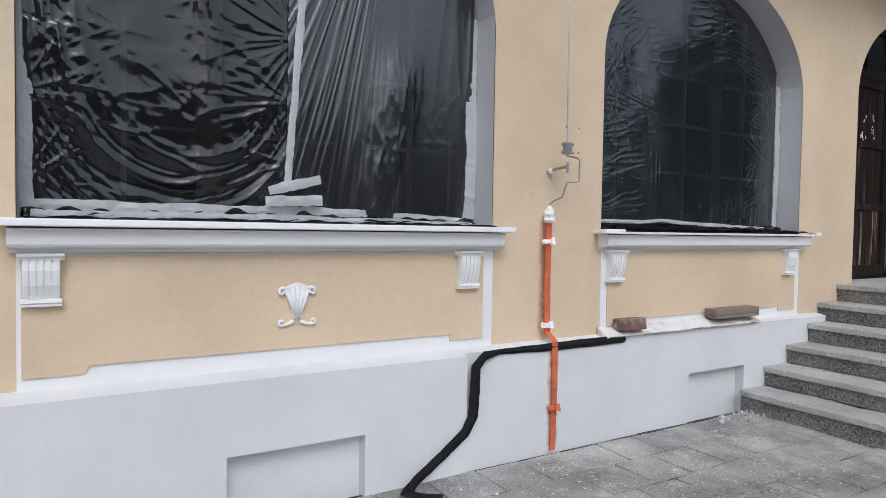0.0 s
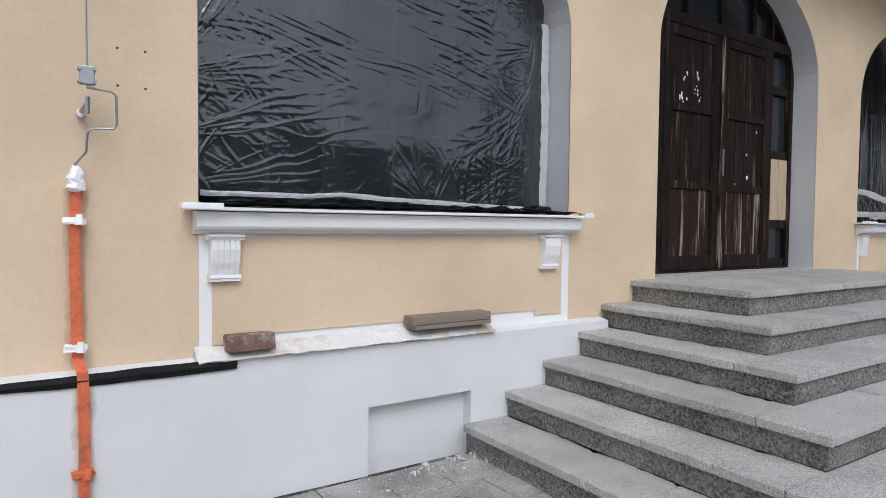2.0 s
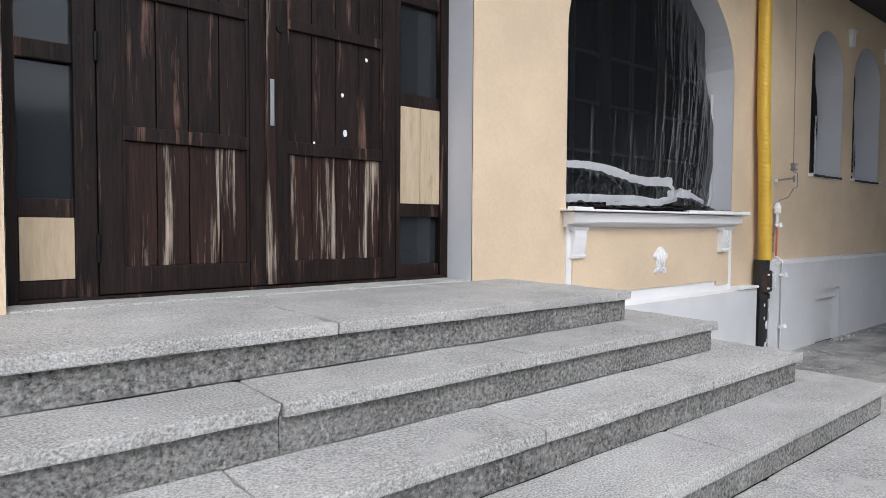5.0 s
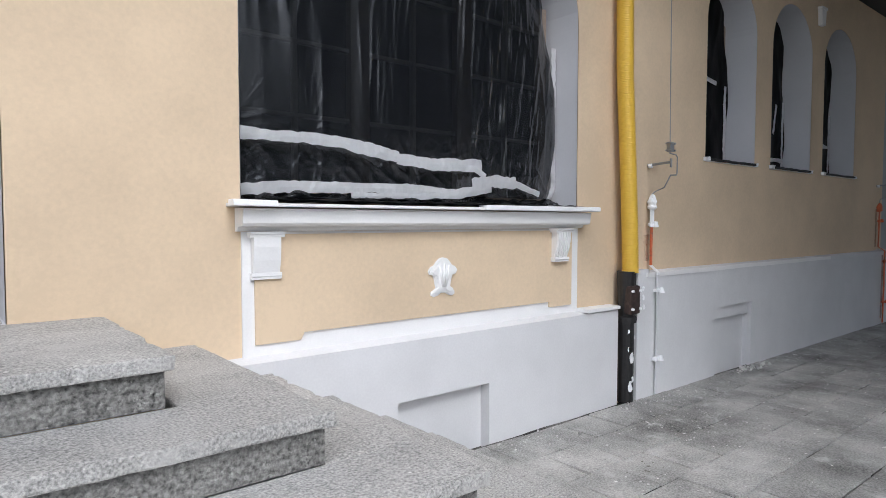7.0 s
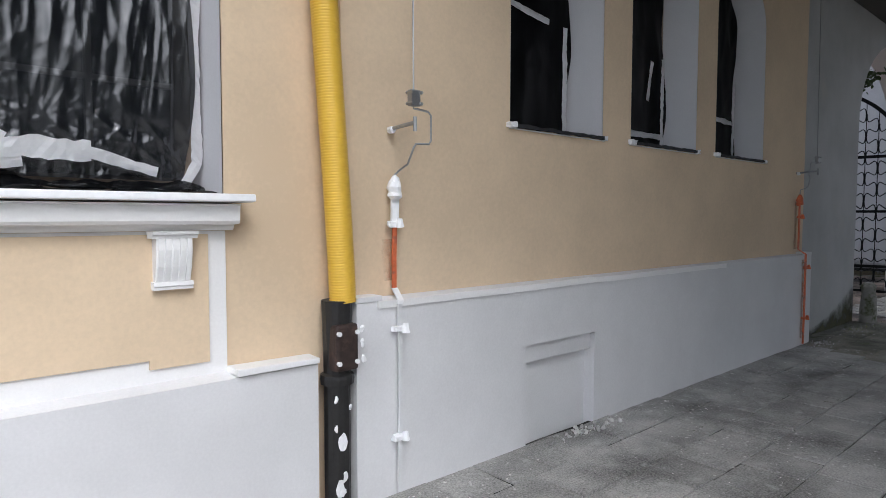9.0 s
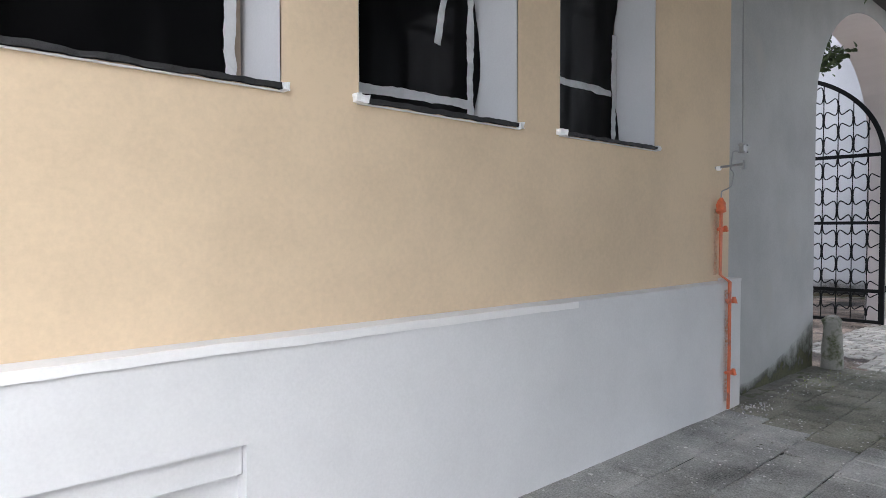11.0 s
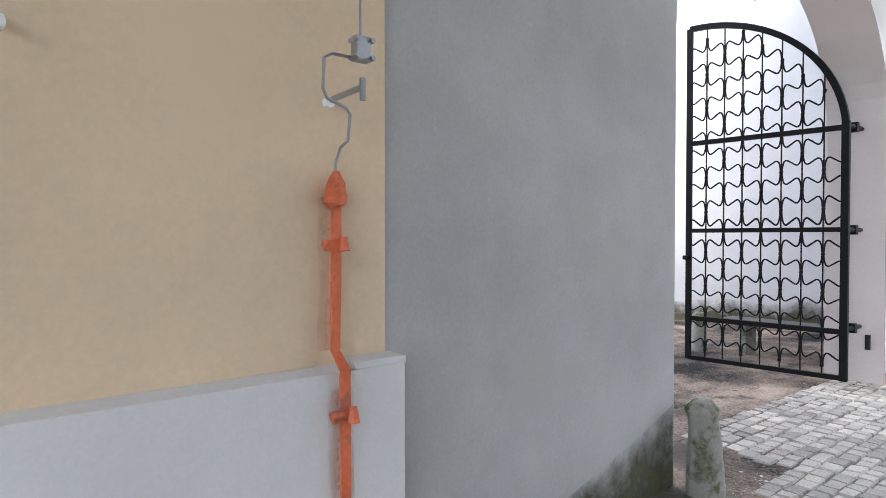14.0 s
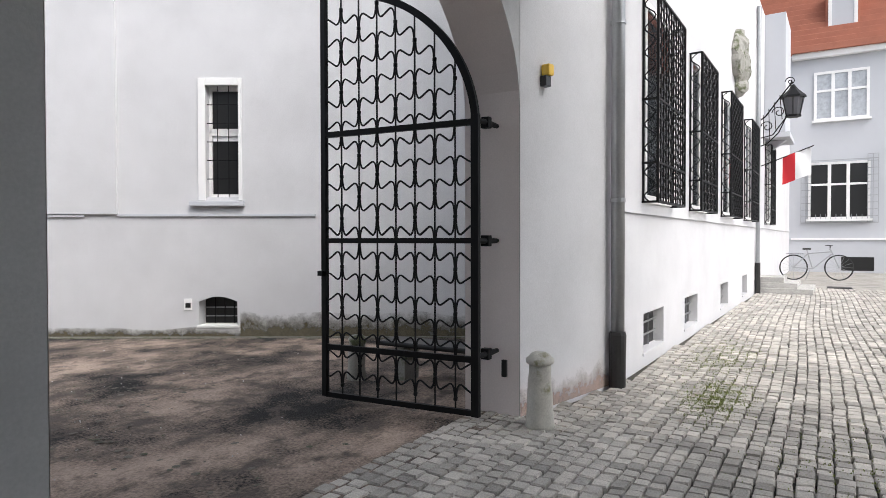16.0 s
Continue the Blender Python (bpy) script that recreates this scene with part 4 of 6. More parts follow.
for x0, x1 in ((0.02, 2.88), (3.72, 3.92), (6.55, 6.64), (11.17, 11.40), (12.85, 14.07)):
    sill_wrap(x0, x1, 3.528, 3.60, 1.590, 1.624, x0)
for k, o in enumerate(WIN_D):
    s = thing("narrow_sill", "dark weathered window sill wrapped in plastic, taped at its ends", "sill")
    bm = boxed(o[0] - 0.01, o[1] + 0.01, 3.628, 3.94, 2.112, 2.134)
    bmesh.ops.subdivide_edges(bm, edges=[e for e in bm.edges if abs(e.verts[0].co.x - e.verts[1].co.x) > 0.5], cuts=44)
    for v in bm.verts:
        v.co += noise.noise_vector(Vector((v.co.x * 14, v.co.z * 20, k * 3.0))) * 0.008
    part("board", bm, BITUMEN, s)
    part("drip_edge", boxed(o[0] - 0.01, o[1] + 0.01, 3.640, 3.66, 2.100, 2.106), TRIM, s, "thin pale line under the sill")
    for a, c, z0, z1 in ((o[0] - 0.035, o[0] + 0.035, 2.106, 2.142), (o[1] - 0.01, o[1] + 0.02, 2.104, 2.138)):
        bm = boxed(a, c, 3.618, 3.69, z0, z1)
        bmesh.ops.subdivide_edges(bm, edges=bm.edges[:], cuts=3, use_grid_fill=True)
        part("tape_end", rough_up(bm, 0.009, 38), TAPE, s, "white tape")
    tape([(o[1] - 0.10, 2.16), (o[1] - 0.095, 3.0)], 0.055, 3.955, seed=30 + k)
for x in (17.14, 18.62):
    kst = thing("stucco_keystone", "small white stucco ornament between narrow arches", "ornament")
    part("block", plate([(x - 0.05, 3.93), (x + 0.05, 3.93), (x + 0.07, 4.12), (x - 0.07, 4.12)], WD - 0.05, WD - 0.001), TRIM, kst)
    part("cap", boxed(x - 0.085, x + 0.085, WD - 0.06, WD - 0.001, 4.12, 4.15, 0.004), TRIM, kst)

# ---- entrance door ----
YD = 3.98
frame_thing = thing("door_frame", "dark weathered timber frame with sidelights and arched fanlight", "door frame")
for x0, x1 in ((DOOR[0] + 0.005, DOOR[0] + 0.07), (7.895, 7.993), (9.805, 9.843), (DOOR[1] - 0.075, DOOR[1] - 0.005)):
    part("post", boxed(x0, x1, YD - 0.02, YD + 0.12, 1.082, arch_z((x0 + x1) / 2, DOOR) - 0.02, 0.006), WOOD, frame_thing)
part("transom", boxed(7.66, 10.20, YD - 0.03, YD + 0.12, 3.44, 3.55, 0.008), WOOD, frame_thing)
for x0, x1, zs in ((7.66, 7.895, (1.155, 1.55, 2.30, 3.04)), (9.843, 10.195, (1.15, 1.575, 2.335, 3.04))):
    for z in zs:
        part("sidelight_rail", boxed(x0, x1, YD, YD + 0.08, z - 0.045, z + 0.045, 0.005), WOOD, frame_thing)
    part("sidelight_pane", boxed(x0, x1, YD + 0.04, YD + 0.05, 1.16, 3.44), GLASS, frame_thing, "dusty dark glass")
for a in (0.28, 0.5, 0.72):
    x = 7.66 + 2.54 * a
    part("fanlight_bar", boxed(x - 0.03, x + 0.03, YD, YD + 0.08, 3.55, arch_z(x, DOOR) - 0.02), WOOD, frame_thing)
bm = bmesh.new()
xs = arch_xs(DOOR, 24)
for a, b in zip(xs, xs[1:]):
    quad(bm, (a, YD + 0.05, 3.5), (b, YD + 0.05, 3.5), (b, YD + 0.05, max(3.5, arch_z(b, DOOR) - 0.01)), (a, YD + 0.05, max(3.5, arch_z(a, DOOR) - 0.01)))
part("fanlight_pane", bm, GLASS, frame_thing, "dusty dark glass")
bm = bmesh.new()
for a, b in zip(xs, xs[1:]):
    za, zb = arch_z(a, DOOR) - 0.006, arch_z(b, DOOR) - 0.006
    for y in (YD - 0.02, YD + 0.10):
        quad(bm, (a, y, za - 0.07), (b, y, zb - 0.07), (b, y, zb), (a, y, za))
    quad(bm, (a, YD - 0.02, za - 0.07), (b, YD - 0.02, zb - 0.07), (b, YD + 0.10, zb - 0.07), (a, YD + 0.10, za - 0.07))
part("arch_rail", bm, WOOD, frame_thing)
part("threshold_stone", worn_slab(7.60, 10.26, 3.703, 3.955, 1.0, 1.0935, 0.006, 3), GRANITE, frame_thing, "worn grey stone threshold")
part("threshold", boxed(7.66, 10.2, YD - 0.05, YD + 0.14, 1.082, 1.11, 0.004), WOOD, frame_thing)
pl = thing("plywood_board", "pale stained board filling a broken sidelight", "board")
part("board", boxed(9.846, 10.015, YD - 0.008, YD + 0.006, 1.622, 2.288, 0.002), BOARD, pl)
part("board", boxed(10.018, 10.19, YD - 0.010, YD + 0.006, 1.622, 2.288, 0.002), BOARD, pl)
pl = thing("plywood_board", "pale board patch at the foot of a sidelight", "board")
part("board", boxed(7.665, 7.893, YD - 0.008, YD + 0.006, 1.202, 1.503, 0.002), BOARD, pl)


def door_leaf(x0, x1, rails, name):
    d = thing(name, "dark weathered wooden door leaf with peeling lower panels, closed", "door")
    z0, z1, y = 1.115, 3.44, YD - 0.02
    wd = x1 - x0
    for a, b in ((x0, x0 + 0.115), (x1 - 0.105, x1)):
        part("stile", rough_up(boxed(a, b, y, y + 0.055, z0, z1, 0.005), 0.0015, 6), WOOD, d)
    for z, h in rails:
        part("rail", rough_up(boxed(x0 + 0.1155, x1 - 0.1055, y + 0.002, y + 0.052, z, z + h, 0.005), 0.0015, 6), WOOD, d)
    for (z, h), (z2, h2) in zip(rails, rails[1:]):
        n = 4
        a0, a1 = x0 + 0.115, x1 - 0.105
        for k in range(n):
            xa, xb = a0 + (a1 - a0) * k / n, a0 + (a1 - a0) * (k + 1) / n
            part("plank", rough_up(boxed(xa + 0.003, xb - 0.003, y + 0.022, y + 0.045, z + h, z2, 0.003), 0.001, 7), WORNWOOD if z < 1.5 else WOOD, d)
        for sx in (a0, a1 - 0.018):
            part("bead", boxed(sx, sx + 0.018, y + 0.008, y + 0.03, z + h, z2, 0.004), WOOD, d)
    return d


left_leaf = door_leaf(7.998, 8.885, ((1.115, 0.138), (1.90, 0.075), (2.64, 0.066), (3.34, 0.10)), "door_1")
right_leaf = door_leaf(8.90, 9.80, ((1.115, 0.138), (1.897, 0.076), (2.639, 0.062), (3.353, 0.087)), "door_2")
part("astragal", rough_up(boxed(8.87, 8.93, YD - 0.05, YD - 0.021, 1.12, 3.44, 0.008), 0.001, 9), WORNWOOD, right_leaf)
part("handle_plate", boxed(8.89, 8.915, YD - 0.058, YD - 0.05, 2.05, 2.32, 0.003), STEEL, right_leaf, "worn metal handle plate")
part("keyhole", tubed([(8.965, YD - 0.03, 2.63), (8.965, YD - 0.018, 2.63)], 0.022, 12), IRON, right_leaf, "round lock escutcheon")
for z in (1.35, 2.35, 3.1):
    part("hinge", tubed([(7.994, YD - 0.03, z - 0.07), (7.994, YD - 0.03, z + 0.07)], 0.011, 8), IRON, left_leaf)
rng = random.Random(5)
for k in range(26):
    hx, hz, hs = ((8.34, 2.97, 0.7), (8.53, 3.0, 1.3), (8.49, 2.86, 0.8), (8.24, 2.77, 1.1), (8.31, 2.78, 1.2), (8.55, 2.80, 0.8))[k % 6]
    cx, cz = hx + rng.gauss(0, 0.022), hz + rng.gauss(0, 0.025)
    s = hs * rng.uniform(0.006, 0.017)
    pts = [(cx + s * rng.uniform(0.6, 1.2) * math.cos(a), cz + 1.4 * s * rng.uniform(0.6, 1.2) * math.sin(a)) for a in [i * 1.0472 for i in range(6)]]
    part("paint_fleck", plate(pts, YD - 0.0008, YD + 0.004), TAPE, left_leaf, "flaked white paint")
for cx, cz, s in ((9.42, 2.06, 0.016), (9.40, 2.30, 0.010), (9.58, 2.55, 0.009), (9.70, 2.10, 0.008), (9.2, 1.98, 0.007)):
    pts = [(cx + s * math.cos(a), cz + 1.5 * s * math.sin(a)) for a in [i * 1.0472 for i in range(6)]]
    part("paint_fleck", plate(pts, YD - 0.0008, YD + 0.004), TAPE, right_leaf, "flaked white paint")


# ---- lightning conductors ----
def strap(c, points, mat, label, w=0.020):
    bm = bmesh.new()
    rows = [[bm.verts.new((p[0] + sx * w, p[1] + sy * 0.006, p[2])) for sx, sy in ((-1, -1), (1, -1), (1, 1), (-1, 1))] for p in points]
    for a, b in zip(rows, rows[1:]):
        for k in range(4):
            bm.faces.new((a[k], a[(k + 1) % 4], b[(k + 1) % 4], b[k]))
    bm.faces.new(rows[0][::-1])
    bm.faces.new(rows[-1])
    part("strap", rough_up(bm, 0.002, 20), mat, c, label)


def conductor(clamp, upper, lower, bend, head_mat, clip_mats, straps, loop, label):
    """Cable, test clamp, bent rod, wrapped head, flat strap and clips running down the wall."""
    x, y, z = clamp
    xs, ys = upper
    xl, yl = lower
    c = thing("lightning_conductor", label, "conductor")
    part("cable", tubed([(x, y, z), (x, y + 0.01, z + 1.2), (x, y + 0.02, TOP)], 0.0045, 6), STEEL, c)
    part("clamp", boxed(x - 0.03, x + 0.03, y - 0.022, y + 0.016, z - 0.045, z + 0.04, 0.005), STEEL, c, "zinc test clamp")
    for sx in (-0.03, 0.03):
        for dz in (0.026, -0.032):
            part("bolt", tubed([(x + sx, y - 0.034, z + dz), (x + sx, y + 0.02, z + dz)], 0.009, 6), STEEL, c)
    part("wall_pin", tubed([(x - 0.02, W, z - 0.15), (x, y - 0.012, z - 0.13)], 0.011, 8), STEEL, c)
    part("wall_plug", tubed([(x - 0.018, ys - 0.0, z - 0.152), (x - 0.018, ys + 0.03, z - 0.152)], 0.02, 8), TAPE, c)
    part("pin_nut", tubed([(x, y - 0.012, z - 0.175), (x, y - 0.012, z - 0.10)], 0.011, 6), STEEL, c)
    if loop > 0:
        line = [(x, -0.03, 0), (x, -0.055, 0), (x + 0.10, -0.062, 0), (x + 0.12, -0.08, 0), (x + 0.12, -0.215, 0), (x + 0.105, -0.235, 0), (x + 0.015, -0.24, 0), (x, -0.26, 0), (x - 0.003, -0.345, 0.3), (xs + 0.02, -0.375, 0.9), (xs, -0.40, 1), (xs, -0.43, 1)]
    else:
        line = [(x, -0.035, 0), (x - 0.10, -0.03, 0.1), (x - 0.125, -0.045, 0.15), (x - 0.125, -0.145, 0.2), (x - 0.10, -0.17, 0.3), (x - 0.015, -0.19, 0.4), (x, -0.21, 0.4), (x, -0.30, 0.5), (x - 0.02, -0.325, 0.6), (xs + 0.01, -0.345, 1), (xs, -0.37, 1), (xs, -0.43, 1)]
    part("rod", tubed([(px, y + (ys - y) * f, z + dz) for px, dz, f in line], 0.0058, 7), STEEL, c, smooth=True)
    zh = z - 0.42
    part("head", rough_up(tubed([(xs, ys, zh - 0.11), (xs, ys, zh - 0.095), (xs + 0.004, ys, zh - 0.07), (xs - 0.003, ys, zh - 0.045), (xs + 0.003, ys, zh - 0.02), (xs, ys, zh), (xs, ys, zh + 0.018)], [0.024, 0.042, 0.036, 0.040, 0.033, 0.022, 0.009], 10), 0.013, 30), head_mat, c, "wrapped joint head")
    zt = zh - 0.09
    for f0, f1, mt, w in straps:
        strap(c, [(xs + 0.004 * math.sin(9 * (zt + (bend - zt) * f)), ys, zt + (bend - zt) * f) for f in (f0, (f0 + f1) / 2, f1)], mt, "flat strap", w)
    low_mat, low_w = straps[-1][2], straps[-1][3]
    strap(c, [(xs, ys, bend), (xs + (xl - xs) * 0.8, yl, bend - 0.055), (xl, yl, bend - 0.075)], low_mat, "bent strap", low_w)
    if clip_mats[2] is TAPE:
        low_mat, low_w = WHITE, 0.013
    strap(c, [(xl, yl, bend - 0.075), (xl + 0.004, yl, 0.5), (xl - 0.004, yl, 0.02)], low_mat, "flat strap", low_w)
    for zc, px, py, mt in ((zt - 0.155, xs, ys, clip_mats[0]), (bend - 0.21 if W - ys > 0.06 else bend + 0.05, xl if W - ys > 0.06 else xs, yl if W - ys > 0.06 else ys, clip_mats[1]), (0.33, xl, yl, clip_mats[2])):
        part("clip", rough_up(boxed(px - 0.052, px + 0.044, py - 0.024, py + 0.012, zc - 0.017, zc + 0.017, 0.011), 0.014, 34), mt, c, "wall clip")
        part("clip_lug", rough_up(tubed([(px + 0.015, py - 0.035, zc - 0.02), (px + 0.015, py - 0.03, zc + 0.03)], [0.022, 0.014], 7), 0.006, 40), mt, c)


conductor((3.31, 3.525, 2.19), (3.265, 3.652), (3.285, 3.583), 0.87, TAPE, (TAPE, TAPE, ORANGE), ((0, 1, ORANGE, 0.024),), 1, "lightning conductor with test clamp, strap primed orange, taped clips")
conductor((14.92, 3.455, 2.15), (14.91, 3.612), (14.88, 3.525), 1.13, TAPE, (TAPE, TAPE, TAPE), ((0, 0.33, TAPE, 0.026), (0.33, 1, ORANGE, 0.013), (0.995, 1, TAPE, 0.018)), 1, "lightning conductor with test clamp, strap wrapped in white tape")
conductor((20.945, 3.44, 2.19), (20.945, 3.612), (20.93, 3.525), 1.14, ORANGE, (ORANGE, ORANGE, ORANGE), ((0, 1, ORANGE, 0.019),), -1, "lightning conductor with test clamp, strap primed bright orange")

# ---- drainpipe ----
dp = thing("drainpipe", "black cast-iron drainpipe with a yellow corrugated hose above", "drainpipe")
bm = bmesh.new()
pts, rad = [], []
for k in range(722):
    z = 1.09 + k * 0.0046
    pts.append((14.545 - 0.075 * min(1, (z - 1.09) / 1.6) + 0.012 * math.sin(1.7 * z), 3.60 - 0.02 * math.sin(z), z))
    rad.append(0.0665 if k % 3 else 0.071)
part("corrugated_hose", tube(bm, pts, rad, 14), HOSE, dp, "yellow corrugated plastic hose", smooth=True)
part("coupling", tubed([(14.47, 3.61, 4.28), (14.47, 3.61, 4.52)], 0.08, 14), RED, dp, "red plastic coupling")
part("pipe", rough_up(tubed([(14.53, 3.60, z) for z in (0.0, 0.1, 0.2, 0.35, 0.5, 0.68)], 0.068, 14), 0.003, 20), CASTIRON, dp)
part("socket", rough_up(tubed([(14.53, 3.60, 0.67), (14.53, 3.60, 0.70), (14.53, 3.60, 0.72), (14.53, 3.60, 0.73)], [0.085, 0.088, 0.086, 0.07], 14), 0.003, 20), CASTIRON, dp)
part("pipe", rough_up(tubed([(14.53, 3.60, z) for z in (0.72, 0.85, 1.0, 1.10)], [0.070, 0.070, 0.076, 0.080], 14), 0.003, 20), CASTIRON, dp)
part("inspection_cover", rough_up(boxed(14.468, 14.605, 3.51, 3.60, 0.745, 0.985, 0.02), 0.004, 15), RUSTIRON, dp, "rusty curved cover plate")
for x in (14.485, 14.59):
    for z in (0.79, 0.94):
        part("bolt", tubed([(x, 3.495, z), (x, 3.515, z)], 0.012, 6), TAPE, dp, "bolt daubed white")
rng = random.Random(77)
for z, x, s in ((0.38, 14.52, 0.028), (0.45, 14.49, 0.014), (0.14, 14.51, 0.030), (0.20, 14.53, 0.016), (0.55, 14.57, 0.010), (0.60, 14.49, 0.010), (0.88, 14.615, 0.016), (0.80, 14.62, 0.014), (0.96, 14.61, 0.012), (0.68, 14.60, 0.014)):
    daub = bmesh.new()
    yy = 3.60 - math.sqrt(max(0.0, 0.069 ** 2 - (x - 14.53) ** 2)) if z < 0.7 else 3.49
    bmesh.ops.create_icosphere(daub, subdivisions=2, radius=1, matrix=Matrix.Translation((x, yy, z)) @ Matrix.Diagonal((s, 0.006, s * 1.7, 1)))
    part("paint_daub", rough_up(daub, 0.010, 45), TAPE, dp, "white paint daub")

# ---- loose things by the wall ----
strip = thing("bitumen_strip", "black bitumen sealing strip peeling from the plinth", "sealing strip")
bm = bmesh.new()
path = [((4.00, 3.585, 0.775), 0.05), ((3.6, 3.588, 0.772), 0.052), ((3.2, 3.588, 0.770), 0.045), ((2.80, 3.588, 0.775), 0.03), ((2.66, 3.56, 0.765), 0.05), ((2.58, 3.545, 0.70), 0.06), ((2.57, 3.54, 0.55), 0.065), ((2.56, 3.54, 0.38), 0.065), ((2.50, 3.54, 0.28), 0.06), ((2.32, 3.53, 0.16), 0.055), ((2.12, 3.50, 0.05), 0.055), ((2.02, 3.44, 0.012), 0.07), ((2.10, 3.36, 0.008), 0.07), ((2.22, 3.30, 0.006), 0.05)]
fine = []
for (p, w), (q, w2) in zip(path, path[1:]):
    for k in range(6):
        f = k / 6
        fine.append((Vector(p).lerp(Vector(q), f), 0.62 * (w + (w2 - w) * f)))
rows = []
for i, (p, w) in enumerate(fine):
    d = (fine[min(i + 1, len(fine) - 1)][0] - fine[max(i - 1, 0)][0]).normalized()
    out = Vector((0, -1, 0)) if p.z > 0.03 else Vector((0, 0, 1))
    s = d.cross(out).normalized()
    j = 1 + 0.12 * noise.noise(p * 25)
    rows.append([bm.verts.new(p - s * w * j), bm.verts.new(p + out * (0.012 + 0.006 * noise.noise(p * 30))), bm.verts.new(p + s * w / j)])
for a, b in zip(rows, rows[1:]):
    for k in range(2):
        bm.faces.new((a[k], b[k], b[k + 1], a[k + 1]))
bmesh.ops.solidify(bm, geom=bm.faces[:], thickness=0.008)
part("strip", bm, BITUMEN, strip)

ledge = thing("ledge_flashing", "rough white mortar ledge on the plinth top", "ledge")
bm = extruded([(3.69, 0.80), (3.575, 0.793), (3.565, 0.800), (3.60, 0.815), (3.69, 0.862)], 3.80, 5.75)
bmesh.ops.subdivide_edges(bm, edges=[e for e in bm.edges if abs(e.verts[0].co.x - e.verts[1].co.x) > 1], cuts=40)
part("mortar", rough_up(bm, 0.010, 16), LEDGE, ledge)
br = tagged(mesh("brick", rough_up(boxed(3.95, 4.20, 3.545, 3.665, 0.835, 0.925, 0.012), 0.009, 14), BRICK), "old red brick with mortar crust on the ledge", "brick")
pk = thing("plank_stack", "two short grey-brown planks stacked on the ledge", "planks")
part("plank", rough_up(boxed(5.09, 5.69, 3.55, 3.66, 0.862, 0.893, 0.004), 0.003, 7), TIMBER, pk)
part("plank", rough_up(boxed(5.07, 5.68, 3.545, 3.665, 0.895, 0.945, 0.004), 0.003, 7), TIMBER, pk)
ed = thing("plinth_edging", "white plaster edging strip along the plinth top", "edging")
bm = boxed(14.75, 18.87, 3.541, 3.5525, 1.040, 1.079)
bmesh.ops.subdivide_edges(bm, edges=[e for e in bm.edges if abs(e.verts[0].co.x - e.verts[1].co.x) > 1], cuts=70)
for v in bm.verts:
    v.co.z += 0.006 * noise.noise(Vector((v.co.x * 1.3, 0, 4))) + 0.003 * noise.noise(Vector((v.co.x * 9, v.co.z * 30, 1)))
part("strip", bm, TRIM, ed)
ed = thing("plinth_edging", "white plaster cap at the end of the wing plinth", "edging")
part("strip", rough_up(boxed(20.99, 21.216, 3.546, 3.66, 1.077, 1.106, 0.006), 0.004, 12), WHITE, ed)
ed = thing("plinth_edging", "ragged white plaster edge beside the drainpipe", "edging")
part("strip", rough_up(boxed(14.61, 14.78, 3.546, 3.66, 1.077, 1.108, 0.006), 0.006, 14), WHITE, ed)
ed = thing("plinth_edging", "white ragged edging between panel and drainpipe", "edging")
part("strip", rough_up(boxed(13.99, 14.42, 3.575, 3.695, 0.795, 0.825, 0.006), 0.008, 9), TRIM, ed)

rub = bmesh.new()
rng = random.Random(11)
for cx, cy, sx, sy, n, big in ((5.35, 3.45, 0.35, 0.10, 90, 0.03), (16.5, 3.45, 0.28, 0.06, 60, 0.035), (14.7, 3.45, 0.35, 0.08, 40, 0.02), (21.2, 3.4, 0.25, 0.1, 50, 0.025), (4.4, 3.2, 1.5, 0.5, 70, 0.010), (3.1, 3.4, 0.5, 0.1, 40, 0.015), (13.2, 3.4, 0.5, 0.12, 40, 0.018), (22.5, 3.4, 0.8, 0.15, 60, 0.015), (16, 2.2, 2.5, 0.9, 160, 0.009), (25.5, 7.5, 2.0, 2.5, 140, 0.016)):
    for _ in range(n):
        x, y, r = rng.gauss(cx, sx * 0.6), min(rng.gauss(cy, sy * 0.7), 3.53 if cy < 4 else 99), big * rng.uniform(0.15, 0.75)
        m4 = Matrix.Translation((x, y, 0.008 + r * 0.3)) @ Euler((rng.random() * 6, rng.random() * 6, rng.random() * 6)).to_matrix().to_4x4() @ Matrix.Diagonal((r, r * 0.7, r * 0.35, 1))
        shard = bmesh.ops.create_icosphere(rub, subdivisions=1, radius=1, matrix=m4)
        for v in shard["verts"]:
            v.co += noise.noise_vector(v.co * 60) * r * 0.6
tagged(mesh("rubble", rub, RUBBLE), "pale plaster rubble and grit along the wall foot", "rubble", kind="stuff")
# ---- wrought-iron gate leaf, swung open ----
HY, FY, GX = 3.925, 5.575, 27.06


def gate_point(f, z, off=0.0):
    """A place on the leaf: f runs from the hinge (0) to the free edge (1)."""
    return (27.11 - 0.12 * f + off, HY + (FY - HY) * f, z)


def gate_top(f):
    return 2.62 + 1.47 * math.sqrt(max(0.0, 1 - (1 - f) ** 2.0)) - 0.02


gate = thing("iron_gate", "black wrought-iron gate leaf with wavy bars, standing open", "gate")
LW = FY - HY


def bar(a, b, w, name, t=0.018):
    d = Vector(b) - Vector(a)
    bm = bmesh.new()
    box(bm, -t, t, -w / 2, w / 2, 0, d.length)
    bm.transform(Matrix.Translation(a) @ d.to_track_quat("Z", "Y").to_matrix().to_4x4())
    part(name, bm, IRON, gate)


part("hinge_stile", boxed(27.085, 27.135, HY - 0.03, HY + 0.045, 0.06, 2.75, 0.004), IRON, gate)
part("meeting_stile", boxed(26.965, 27.015, FY - 0.03, FY + 0.03, 0.07, gate_top(1.0), 0.004), IRON, gate)
